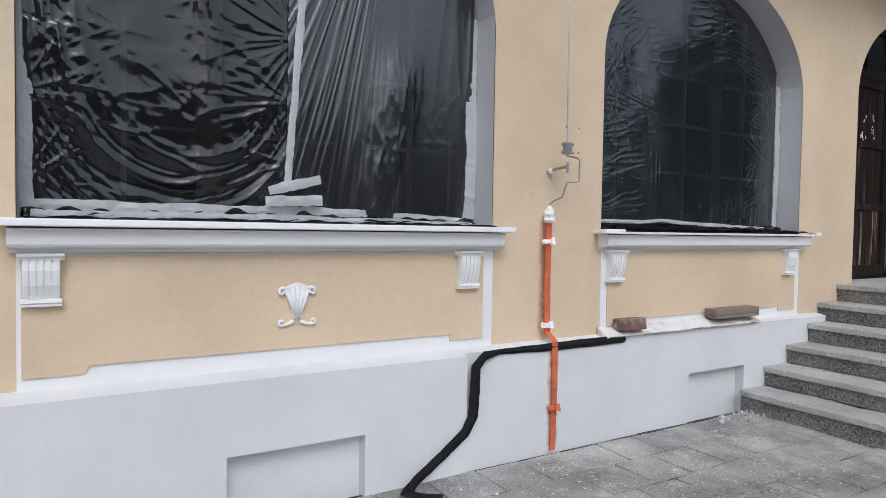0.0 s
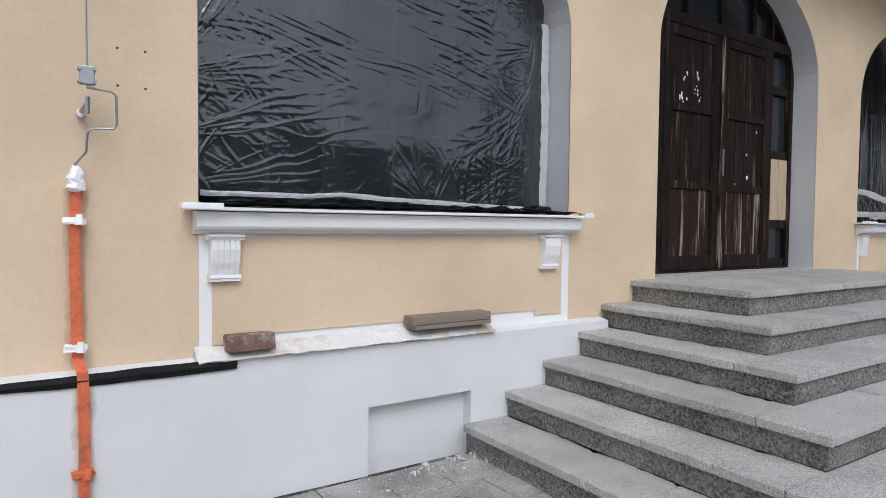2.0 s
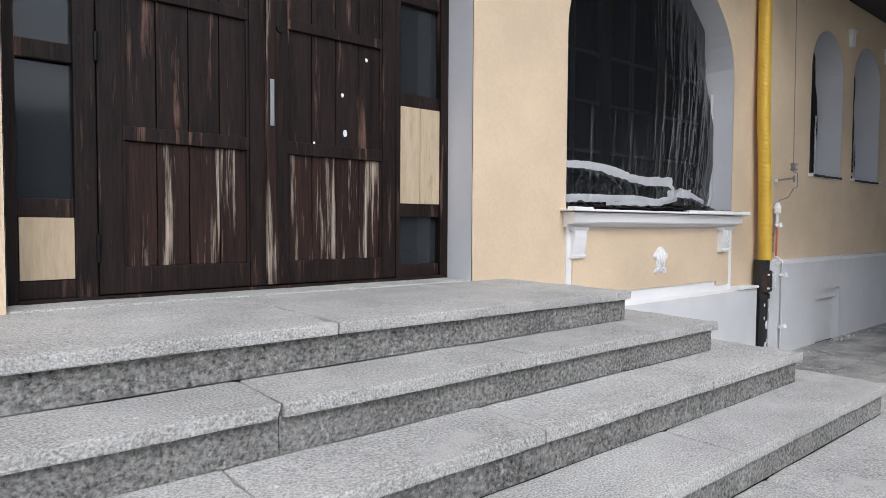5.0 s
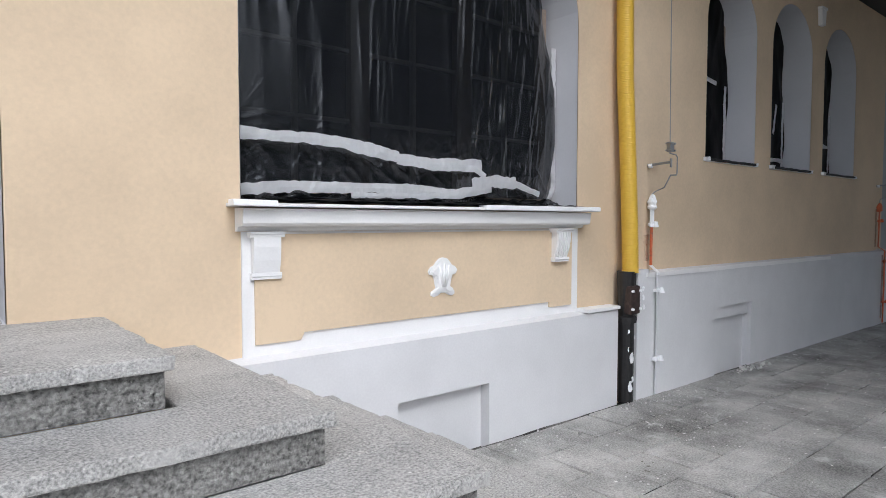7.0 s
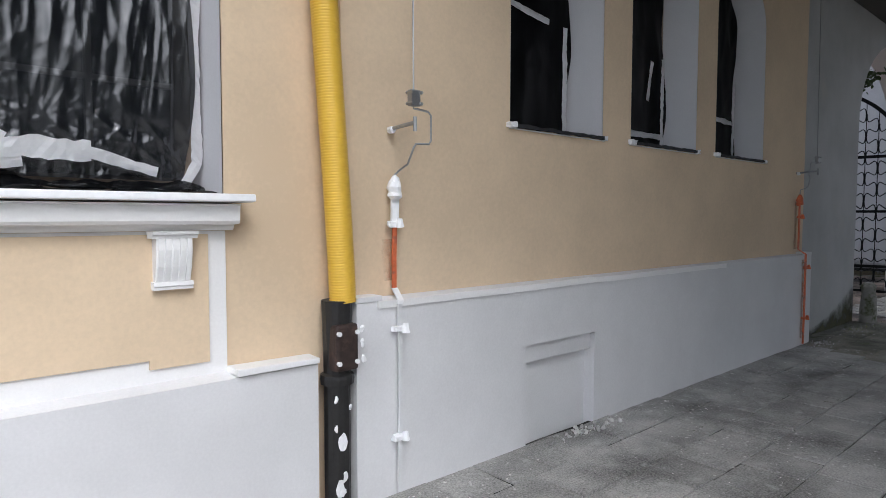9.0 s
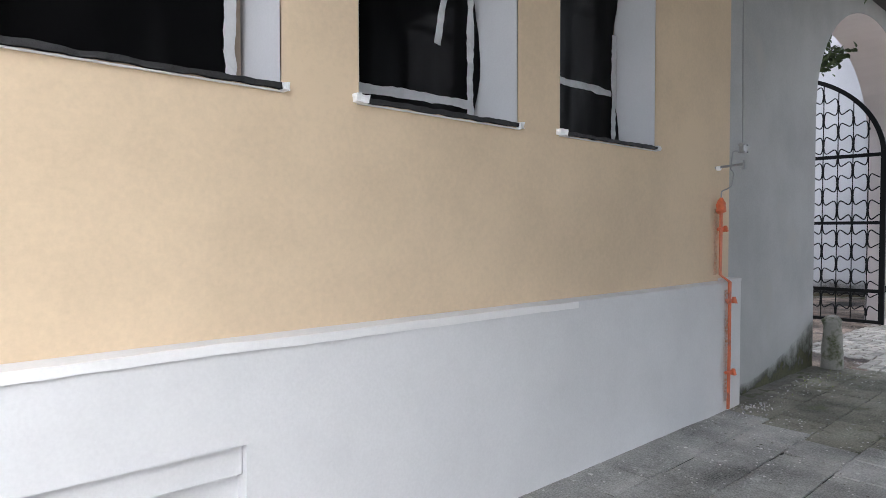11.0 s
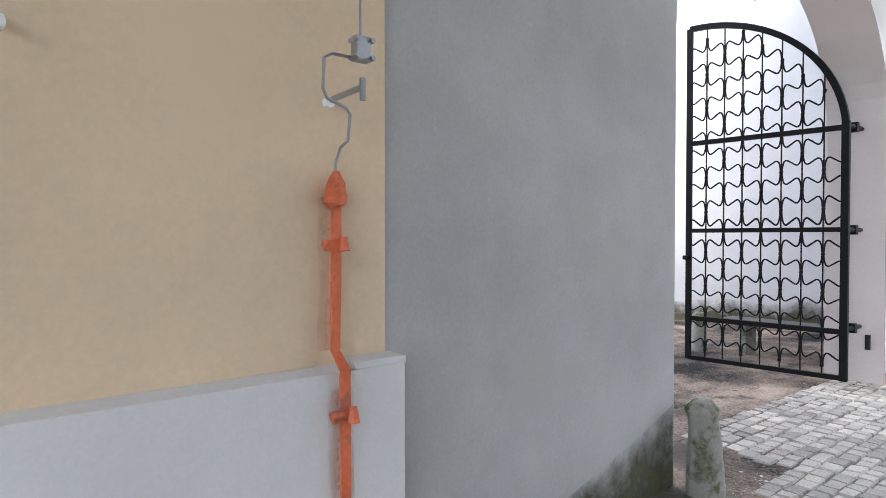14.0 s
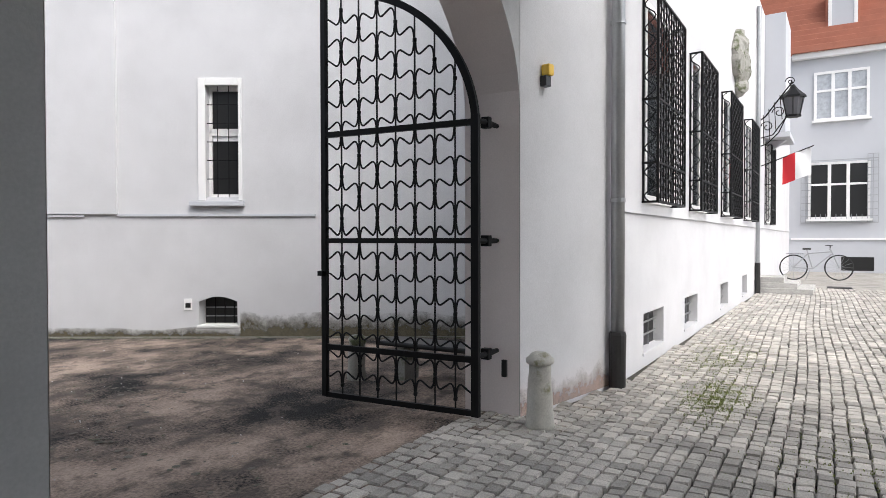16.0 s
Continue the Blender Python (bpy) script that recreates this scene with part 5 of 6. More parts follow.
for z, h in ((0.09, 0.05), (0.57, 0.055), (1.632, 0.05), (2.685, 0.055)):
    bm = bmesh.new()
    pts = [gate_point(f, z) for f in (0.01, 0.99)]
    for p, q in ((pts[0], pts[1]),):
        v = [bm.verts.new((x + dx, y, zz + dz)) for x, y, zz in (p, q) for dx, dz in ((-0.02, -h / 2), (0.02, -h / 2), (0.02, h / 2), (-0.02, h / 2))]
        for k in range(4):
            bm.faces.new((v[k], v[(k + 1) % 4], v[4 + (k + 1) % 4], v[4 + k]))
        bm.faces.new(v[3::-1])
        bm.faces.new(v[4:])
    part("rail", bm, IRON, gate)
bm = bmesh.new()
rows = []
for k in range(25):
    a = math.pi / 2 * k / 24
    f = 1 - math.cos(a)
    zc = 2.62 + 1.45 * math.sin(a)
    nf, nzv = -math.cos(a), math.sin(a)
    rows.append([bm.verts.new((*gate_point(max(0, f) + r * nf / LW, zc + r * nzv, dx),)) for dx, r in ((-0.022, -0.035), (0.022, -0.035), (0.022, 0.03), (-0.022, 0.03))])
for a, b in zip(rows, rows[1:]):
    for k in range(4):
        bm.faces.new((a[k], a[(k + 1) % 4], b[(k + 1) % 4], b[k]))
part("arched_top_rail", bm, IRON, gate)
NC = 8
for c in range(1, NC):
    f = c / NC
    part("bar", boxed(*(lambda p: (p[0] - 0.006, p[0] + 0.006, p[1] - 0.006, p[1] + 0.006, 0.1, gate_top(f) - 0.02))(gate_point(f, 0))), IRON, gate)
PITCH, CW = 0.205, LW / NC
wave_pts = [(0.02, -0.50), (0.045, -0.36), (0.055, -0.22), (0.08, -0.06), (0.13, 0.07), (0.20, 0.14), (0.28, 0.145), (0.37, 0.09), (0.5, 0.0), (0.63, -0.09), (0.72, -0.145), (0.80, -0.14), (0.87, -0.07), (0.92, 0.06), (0.945, 0.22), (0.955, 0.36), (0.98, 0.50)]
wave_bm = tubed([(-0.12 / NC * u, CW * u, PITCH * v) for u, v in wave_pts], 0.0095, 5)
wave_data = bpy.data.meshes.new("scroll")
wave_bm.to_mesh(wave_data)
wave_bm.free()
wave_data.materials.append(IRON)
flip_bm = tubed([(-0.12 / NC * u, CW * u, -PITCH * v) for u, v in wave_pts], 0.0095, 5)
flip_data = bpy.data.meshes.new("scroll")
flip_bm.to_mesh(flip_data)
flip_bm.free()
flip_data.materials.append(IRON)
knot_bm = bmesh.new()
bmesh.ops.create_icosphere(knot_bm, subdivisions=1, radius=1, matrix=Matrix.Diagonal((0.023, 0.023, 0.030, 1)))
knot_data = bpy.data.meshes.new("collar")
knot_bm.to_mesh(knot_data)
knot_bm.free()
knot_data.materials.append(IRON)
# collars alternate between odd and even bars; a scroll joins each to the next one up
nodes = [0.20, 0.405, 0.60, 0.79, 0.97, 1.18, 1.375, 1.60, 1.85, 2.06, 2.265, 2.46, 2.675, 2.875, 3.09, 3.285, 3.49, 3.69, 3.90]
for r, z in enumerate(nodes):
    odd = (r + 1) % 2
    for c in range(1, NC):
        if c % 2 == odd and z + 0.05 < gate_top(c / NC) and min(abs(z - q) for q in (0.57, 1.632, 2.685)) > 0.06:
            s = new("collar", knot_data)
            s.parent, s.location = gate, gate_point(c / NC, z)
    if r + 1 < len(nodes):
        h = nodes[r + 1] - z
        for c in range(NC):
            if z + 0.6 * h < min(gate_top(c / NC), gate_top((c + 1) / NC)) - 0.03:
                s = new("scroll", wave_data if c % 2 == odd else flip_data)
                s.parent, s.location, s.scale = gate, gate_point(c / NC, z + h / 2), (1, 1, h / PITCH)
for z in (0.60, 1.63, 2.70):
    part("hinge", tubed([(27.13, HY, z), (27.30, HY - 0.02, z), (27.49, HY - 0.02, z)], [0.022, 0.03, 0.022], 8), IRON, gate)
    part("pintle", boxed(27.25, 27.32, HY - 0.05, HY + 0.03, z - 0.05, z + 0.05, 0.006), IRON, gate)
part("latch", boxed(26.93, 26.97, FY - 0.015, FY + 0.05, 1.28, 1.33, 0.004), IRON, gate)


def guard_stone(x, y, h, r0, r1, lean, label):
    bm = bmesh.new()
    n = 12
    pts = [(x + lean * k / n, y - 0.02 * k / n, h * k / n - 0.03) for k in range(n + 1)]
    rad = [r0 + (r1 - r0) * k / n + (0.012 if k == n - 1 else 0) - (0.03 if k == n else 0) for k in range(n + 1)]
    tube(bm, pts, rad, 16)
    return tagged(mesh("guard_stone", rough_up(bm, 0.014, 9), STONE, smooth=True), label, "bollard")


guard_stone(23.42, 3.50, 0.61, 0.115, 0.085, -0.075, "weathered leaning stone guard post with moss at the arch")
post = thing("guard_stone", "pale stone guard post with a collar at the gate pier", "bollard")
part("shaft", rough_up(tubed([(27.30, 3.40, z) for z in (-0.03, 0.05, 0.15, 0.28, 0.40, 0.50, 0.56)], [0.128, 0.124, 0.116, 0.108, 0.102, 0.098, 0.096], 18), 0.008, 9), PALESTONE, post, smooth=True)
part("collar", rough_up(tubed([(27.30, 3.40, z) for z in (0.555, 0.565, 0.60, 0.615, 0.64, 0.66)], [0.10, 0.118, 0.120, 0.10, 0.085, 0.05], 18), 0.005, 11), PALESTONE, post, smooth=True)

# ---- buildings beyond the gateway ----
P0, P1, P2 = Vector((27.50, 3.675, 0)), Vector((29.25, 3.30, 0)), Vector((57.5, 2.38, 0))


def wall_frame(a, b):
    d = (b - a).normalized()
    m = Matrix(((d.x, -d.y, 0, a.x), (d.y, d.x, 0, a.y), (0, 0, 1, 0), (0, 0, 0, 1)))
    return m, (b - a).length


M0, L0 = wall_frame(P0, P1)
M1, L1 = wall_frame(P1, P2)


def local(bm, m):
    bm.transform(m)
    return bm


setting("wall_pier", local(boxed(0, L0, 0, 0.6, -0.05, 4.9), M0), WHITEWALL, "white plastered pier wall beside the gate", "wall")
cellar = [(1.30, 2.40), (3.85, 4.95), (7.5, 8.6), (11.0, 12.0)]
bm = bmesh.new()
x = 0.0
for a, b in cellar + [(L1, L1)]:
    box(bm, x, a, 0, 0.6, -0.05, 0.66)
    x = b
box(bm, 0, L1, 0, 0.6, 0.66, 9.0)
for a, b in cellar:
    box(bm, a, b, 0, 0.6, -0.05, 0.15)
setting("wall_town", local(bm, M1), WHITEWALL, "white plastered town house wall with cellar openings", "wall")
setting("string_course", local(boxed(0.15, L1, -0.03, 0.0, 1.96, 1.99, 0.004), M1), WHITEWALL, "thin plaster ledge below the windows", "trim")
for a, b in cellar:
    g = thing("cellar_window", "dark cellar window with iron bars in the white wall", "window")
    part("pane", local(boxed(a, b, 0.15, 0.17, 0.15, 0.66), M1), BLACK, g)
    for z in (0.32, 0.49):
        part("bar", local(boxed(a, b, 0.11, 0.13, z - 0.012, z + 0.012), M1), STEEL, g)
    for f in (0.33, 0.66):
        part("bar", local(boxed(a + (b - a) * f - 0.01, a + (b - a) * f + 0.01, 0.115, 0.135, 0.15, 0.66), M1), STEEL, g)
    part("sill", local(boxed(a - 0.05, b + 0.02, -0.02, 0.10, 0.11, 0.152, 0.006), M1), WHITEWALL, g)


def basket_grille(a, b, z0, z1, deep=0.20):
    """A projecting window basket of iron with wavy bars, over a framed window."""
    w = thing("town_window", "tall white-framed window in the town house wall", "window")
    part("pane", local(boxed(a + 0.1, b - 0.1, -0.012, -0.004, z0 + 0.1, z1 - 0.1), M1), GLASS, w)
    for xa, xb, za, zb in ((a, a + 0.1, z0, z1), (b - 0.1, b, z0, z1), (a + 0.1, b - 0.1, z0, z0 + 0.1), (a + 0.1, b - 0.1, z1 - 0.1, z1), ((a + b) / 2 - 0.04, (a + b) / 2 + 0.04, z0 + 0.1, z1 - 0.1)):
        part("frame_bar", local(boxed(xa, xb, -0.03, -0.001, za, zb, 0.004), M1), TRIM, w)
    g = thing("window_grille", "black wrought-iron basket grille projecting before a window", "grille")
    for x in (a - 0.05, b + 0.05):
        for z in (z0, z0 + 0.5, (z0 + z1) / 2, z1):
            part("side_rail", local(boxed(x - 0.012, x + 0.012, -deep, 0, z - 0.014, z + 0.014), M1), IRON, g)
        part("corner_post", local(boxed(x - 0.016, x + 0.016, -deep - 0.016, -deep + 0.016, z0, z1), M1), IRON, g)
        part("wall_post", local(boxed(x - 0.012, x + 0.012, -0.03, -0.006, z0, z1), M1), IRON, g)
        pts = [(x, -deep / 2 + 0.07 * math.sin(k * 0.9), z0 + (z1 - z0) * k / 60) for k in range(61)]
        part("wavy_bar", local(tubed(pts, 0.009, 4), M1), IRON, g)
    for z in (z0, z0 + 0.5, (z0 + z1) / 2, z1):
        part("front_rail", local(boxed(a - 0.05, b + 0.05, -deep - 0.014, -deep + 0.014, z - 0.014, z + 0.014), M1), IRON, g)
    n = 11
    for k in range(1, n):
        x = a - 0.05 + (b - a + 0.1) * k / n
        part("front_bar", local(boxed(x - 0.008, x + 0.008, -deep - 0.008, -deep + 0.008, z0, z1), M1), IRON, g)
    for k in range(n):
        x = a - 0.05 + (b - a + 0.1) * (k + 0.5) / n
        pts = [(x + 0.055 * math.sin(j * 1.2 + math.pi * (k % 2)), -deep, z0 + (z1 - z0) * j / 72) for j in range(73)]
        part("wavy_bar", local(tubed(pts, 0.008, 4), M1), IRON, g)


for a, b in ((1.25, 2.75), (4.2, 5.65), (7.5, 9.2), (11.2, 12.7), (16.5, 18.0)):
    basket_grille(a, b, 2.12, 4.75)
pipe = thing("rain_pipe", "grey zinc rain pipe with a black cast foot", "drainpipe")
part("pipe", local(tubed([(-0.12, -0.09, 0.55), (-0.12, -0.09, 8.5)], 0.075, 14), M1), STEEL, pipe, smooth=True)
part("foot", local(rough_up(tubed([(-0.12, -0.09, -0.02), (-0.12, -0.09, 0.30), (-0.12, -0.09, 0.58), (-0.12, -0.09, 0.62)], [0.09, 0.09, 0.095, 0.085], 14), 0.004, 20), M1), CASTIRON, pipe)
conduit = thing("wall_conduit", "thin white conduit beside the zinc rain pipe", "conduit")
part("conduit", local(tubed([(0.10, -0.03, 0.05), (0.10, -0.03, 8.5)], 0.022, 8), M1), TRIM, conduit, smooth=True)
part("junction_box", local(boxed(0.0, 0.11, -0.09, -0.002, 0.42, 0.66, 0.01), M1), CASTIRON, conduit, "black junction box")
for z in (2.05, 4.0):
    part("bracket", local(tubed([(-0.12, -0.09, z), (-0.12, -0.09, z + 0.04)], 0.085, 14), M1), STEEL, pipe)
pipe2 = thing("rain_pipe", "dark rain pipe with a black foot beside steps", "drainpipe")
part("pipe", local(tubed([(13.75, -0.08, 0.9), (13.75, -0.08, 8.5)], 0.06, 10), M1), STEEL, pipe2)
part("foot", local(tubed([(13.75, -0.08, -0.02), (13.75, -0.08, 0.92)], 0.075, 10), M1), CASTIRON, pipe2)
sensor = thing("alarm_light", "yellow and black warning light on the pier wall", "warning light")
part("base", local(boxed(0.32, 0.41, -0.07, 0, 3.10, 3.20, 0.008), M0), BLACK, sensor)
part("cap", local(rough_up(boxed(0.33, 0.42, -0.10, -0.005, 3.20, 3.31, 0.02), 0.001), M0), HOSE, sensor, "yellow cap")
cabinet = thing("wall_switch", "small black box on the jamb", "switch box")
part("box", boxed(27.465, 27.498, 3.80, 3.85, 0.36, 0.52, 0.006), BLACK, cabinet)
sc = thing("scroll_bracket", "black wrought-iron scroll bracket on the town house wall", "bracket")
for k, (r, cx, cz) in enumerate(((0.22, 0.55, 4.85), (0.13, 0.30, 4.45), (0.10, 0.85, 4.9))):
    part("scroll", local(tubed([(cx, -0.25 + r * (1 - 0.05 * i) * math.cos(i * 0.5), cz + r * (1 - 0.05 * i) * math.sin(i * 0.5)) for i in range(16)], 0.014, 5), M1), IRON, sc)
part("arm", local(tubed([(0.4, 0, 4.5), (0.45, -0.3, 4.75), (0.5, -0.8, 4.8)], 0.016, 5), M1), IRON, sc)
ct = thing("carved_cartouche", "weathered stone cartouche high on the wall", "ornament")
for lx, lz, rx, rz in ((9.7, 6.3, 0.55, 0.35), (9.2, 5.9, 0.35, 0.45), (10.2, 5.9, 0.35, 0.45), (9.7, 5.75, 0.5, 0.5), (9.7, 5.3, 0.3, 0.25)):
    lump = bmesh.new()
    bmesh.ops.create_icosphere(lump, subdivisions=3, radius=1, matrix=Matrix.Translation((lx, -0.06, lz)) @ Matrix.Diagonal((rx, 0.2, rz, 1)))
    part("carving", local(rough_up(lump, 0.07, 6), M1), STONE, ct)
bl = thing("oriel_bay", "pale grey oriel bay on a console above the street", "bay")
part("slab", local(boxed(16.2, 18.4, -0.75, 0, 4.95, 5.12, 0.02), M1), PALEWALL, bl)
part("oriel", local(boxed(16.2, 18.4, -0.62, 0, 5.12, 9.0, 0.02), M1), PALEWALL, bl)
part("console", local(extruded([(0, 4.94), (-0.6, 4.94), (0, 4.5)], 16.9, 17.2), M1), PALEWALL, bl)

doorstep = thing("stone_steps", "three grey stone steps at a doorway", "steps")
for k, (x0, x1, y) in enumerate(((13.9, 16.3, 1.5), (14.0, 15.9, 1.1), (14.1, 15.4, 0.75))):
    part("step", local(boxed(x0, x1, -y, 0, 0.16 * k, 0.16 * (k + 1) - 0.002, 0.01), M1), GRANITE, doorstep)

lantern = thing("wall_lantern", "black street lantern on a curled wall bracket", "lantern")
lx, ly, lz = 43.1, 1.88, 5.75
part("arm", tubed([(lx, 2.83, 5.1), (lx, 2.6, 5.25), (lx, 2.2, 5.8), (lx, 1.9, 6.2), (lx, ly, 6.15)], 0.022, 6), IRON, lantern)
part("arm", tubed([(lx, 2.83, 4.6), (lx, 2.4, 4.7), (lx, 2.05, 5.2), (lx, 2.0, 5.7)], 0.018, 6), IRON, lantern)
part("arm", tubed([(lx, 2.83, 4.35), (lx, 2.55, 4.45), (lx, 2.25, 4.75), (lx, 2.05, 5.2), (lx, 1.97, 5.75), (lx, 1.93, 6.25)], 0.018, 6), IRON, lantern)
for k in range(5):
    q = k / 5
    part("brace", tubed([(lx, 2.8 - 0.8 * q, 4.37 + 1.2 * q * q), (lx, 2.8 - 0.72 * q, 5.12 + 0.9 * q)], 0.012, 5), IRON, lantern)
for cy, cz, r in ((2.55, 4.95, 0.18), (2.25, 5.35, 0.18), (1.95, 6.22, 0.14)):
    part("scroll", tubed([(lx, cy + r * (1 - 0.06 * i) * math.cos(i * 0.6), cz + r * (1 - 0.06 * i) * math.sin(i * 0.6)) for i in range(14)], 0.015, 5), IRON, lantern)
part("hood", tubed([(lx, ly, 5.72), (lx, ly, 5.78), (lx, ly, 5.98), (lx, ly, 6.12)], [0.34, 0.33, 0.12, 0.03], 6), IRON, lantern)
part("glass", tubed([(lx, ly, 5.22), (lx, ly, 5.72)], [0.19, 0.29], 6), LAMPGLASS, lantern)
part("base_ring", tubed([(lx, ly, 5.17), (lx, ly, 5.23)], 0.21, 6), IRON, lantern)
for k in range(6):
    a = 2 * math.pi * k / 6
    part("strut", tubed([(lx + 0.195 * math.cos(a), ly + 0.195 * math.sin(a), 5.2), (lx + 0.30 * math.cos(a), ly + 0.30 * math.sin(a), 5.73)], 0.012, 4), IRON, lantern)

flag = thing("flag", "red and white flag on a short wall pole", "flag")
part("pole", tubed([(44.6, 2.80, 3.95), (44.6, 1.35, 4.50)], 0.018, 6), IRON, flag)
for y0, y1, mt, lb in ((2.20, 1.85, CLOTHRED, "red cloth half"), (1.85, 1.42, CLOTHWHITE, "white cloth half")):
    bm = bmesh.new()
    rows = []
    for i in range(9):
        y = y0 + (y1 - y0) * i / 8
        zt = 3.95 + (2.80 - y) * 0.379
        rows.append([bm.verts.new((44.6 + 0.05 * math.sin(9 * y + 2 * j / 8), y, zt - 0.85 * j / 8)) for j in range(9)])
    for p, q in zip(rows, rows[1:]):
        for j in range(8):
            bm.faces.new((p[j], q[j], q[j + 1], p[j + 1]))
    part("cloth", bm, mt, flag, lb, smooth=True)

# far house
XH = 57.5
house = thing("town_house", "pale grey two-storey house with red tiled roof and white windows", "house")
part("wall", boxed(XH, XH + 8, -14, 8, -0.05, 10.5), PALEWALL, house)
part("cornice", boxed(XH - 0.3, XH, -14, 2.3, 10.3, 10.6, 0.03), TRIM, house)
part("band", boxed(XH - 0.06, XH, -14, 2.3, 1.55, 1.65), TRIM, house)
roof = part("roof", boxed(XH + 0.5, XH + 8, -14, 8, 10.5, 10.6), ROOF, house, "red clay tile roof")
for k in range(20):
    z0, z1 = 10.6 + k * 0.32, 10.6 + (k + 1) * 0.32
    x0, x1 = XH - 0.45 + k * 0.22, XH - 0.45 + (k + 1) * 0.22
    part("tile_course", boxed(x0, x1 + 0.3, -14, 8, z0 - 0.03, z1 - 0.031, 0.02), ROOF, roof)
for y0, y1, z0, z1, grid in ((-0.81, 1.46, 2.66, 5.17, True), (-0.75, 1.25, 7.4, 9.5, False), (-6.3, -4.2, 2.66, 5.17, True), (-6.3, -4.2, 7.4, 9.5, False)):
    wn2 = part("window", boxed(XH - 0.02, XH, y0, y1, z0, z1), BLACK if grid else SKYPANE, house, "white-framed window")
    for a, b, c, d in ((y0 - 0.12, y0, z0 - 0.1, z1 + 0.12), (y1, y1 + 0.12, z0 - 0.1, z1 + 0.12), (y0, y1, z1, z1 + 0.12), (y0, y1, z0 - 0.1, z0), (y0, y1, z0 + (z1 - z0) * 0.62 - 0.05, z0 + (z1 - z0) * 0.62 + 0.05), ):
        part("frame", boxed(XH - 0.07, XH - 0.02, a, b, c, d), TRIM, wn2)
    for f in (0.333, 0.667):
        part("frame", boxed(XH - 0.09, XH - 0.019, y0 + (y1 - y0) * f - 0.07, y0 + (y1 - y0) * f + 0.07, z0, z1), TRIM, wn2)
    part("sill", boxed(XH - 0.2, XH, y0 - 0.2, y1 + 0.2, z0 - 0.2, z0 - 0.1), TRIM, wn2)
    if grid:
        gr = part("grille", boxed(XH - 0.16, XH - 0.12, y0 - 0.42, y1 + 0.42, z0 - 0.3, z0 - 0.26), STEEL, house, "grey ornamental window grille")
        for k in range(16):
            f = k / 15
            part("grille_bar", boxed(XH - 0.16, XH - 0.13, y0 - 0.42 + (y1 - y0 + 0.84) * f - 0.012, y0 - 0.42 + (y1 - y0 + 0.84) * f + 0.012, z0 - 0.3, z0 + 0.12 if 2 < k < 13 else z1 + 0.4), STEEL, gr)
        for zz in [z0 - 0.3 + (z1 - z0 + 0.7) * q / 10 for q in range(1, 11)]:
            for ya, yb in ((y0 - 0.42, y0), (y1, y1 + 0.42)):
                part("grille_bar", boxed(XH - 0.155, XH - 0.135, ya, yb, zz - 0.012, zz + 0.012), STEEL, gr)
        part("grille_bar", boxed(XH - 0.16, XH - 0.12, y0 - 0.42, y1 + 0.42, z1 + 0.18, z1 + 0.21), STEEL, gr)
dorm = part("dormer", boxed(XH + 0.4, XH + 3.5, -0.5, 0.9, 11.2, 13.6), ROOF, house, "tiled dormer with a white window")
part("pane", boxed(XH + 0.36, XH + 0.4, -0.25, 0.65, 11.8, 13.4), PALEWALL, dorm)
for a, b, c, d in ((-0.4, -0.25, 11.65, 13.5), (0.65, 0.8, 11.65, 13.5), (-0.5, 0.9, 11.55, 11.7)):
    part("frame", boxed(XH + 0.33, XH + 0.38, a, b, c, d), TRIM, dorm)
part("cellar_opening", boxed(XH - 0.01, XH + 0.02, -1.1, 0.2, 0.1, 0.75), BLACK, house)

# bicycle
bike = thing("bicycle", "silver bicycle with black tyres parked on its stand beside steps", "bicycle")
B = Matrix.Translation((50.6, 1.25, 0.0)) @ Matrix.Rotation(radians(-78), 4, "Z")


def bike_part(name, points, r, mat, parent=bike, sides=6):
    return part(name, local(tubed(points, r, sides), B), mat, parent)


for wx in (-0.78, 0.78):
    ring = [(wx + 0.48 * math.cos(a), 0, 0.50 + 0.48 * math.sin(a)) for a in [2 * math.pi * k / 28 for k in range(29)]]
    wheel = bike_part("wheel", ring, 0.026, RUBBER)
    for k in range(8):
        a = math.pi * k / 8
        bike_part("spoke", [(wx + 0.46 * math.cos(a), 0, 0.5 + 0.46 * math.sin(a)), (wx - 0.46 * math.cos(a), 0, 0.5 - 0.46 * math.sin(a))], 0.005, STEEL, wheel, 4)
for pts in ([(-0.78, 0, 0.5), (-0.12, 0, 0.45)], [(-0.12, 0, 0.45), (-0.32, 0, 1.18)], [(-0.12, 0, 0.45), (0.52, 0, 1.02)], [(-0.28, 0, 1.05), (0.50, 0, 1.12)], [(-0.28, 0, 1.05), (-0.78, 0, 0.5)], [(0.47, 0, 1.25), (0.78, 0, 0.5)]):
    bike_part("frame_tube", pts, 0.026, BIKEPAINT)
bike_part("handlebar", [(0.38, -0.30, 1.36), (0.50, -0.2, 1.36), (0.50, 0.2, 1.36), (0.38, 0.30, 1.36)], 0.016, BLACK)
bike_part("stem", [(0.47, 0, 1.2), (0.48, 0, 1.36)], 0.02, BLACK)
part("saddle", local(boxed(-0.47, -0.18, -0.08, 0.08, 1.19, 1.26, 0.03), B), BLACK, bike)
part("rack", local(boxed(-1.05, -0.42, -0.07, 0.07, 1.02, 1.04), B), BLACK, bike)
bike_part("stand", [(-0.2, 0.03, 0.42), (-0.32, 0.2, 0.0)], 0.012, STEEL)
grate = tagged(mesh("drain_grate", boxed(46.2, 46.9, 0.25, 0.95, -0.02, 0.022, 0.01), IRON), "black drain grate in the cobbles", "drain")

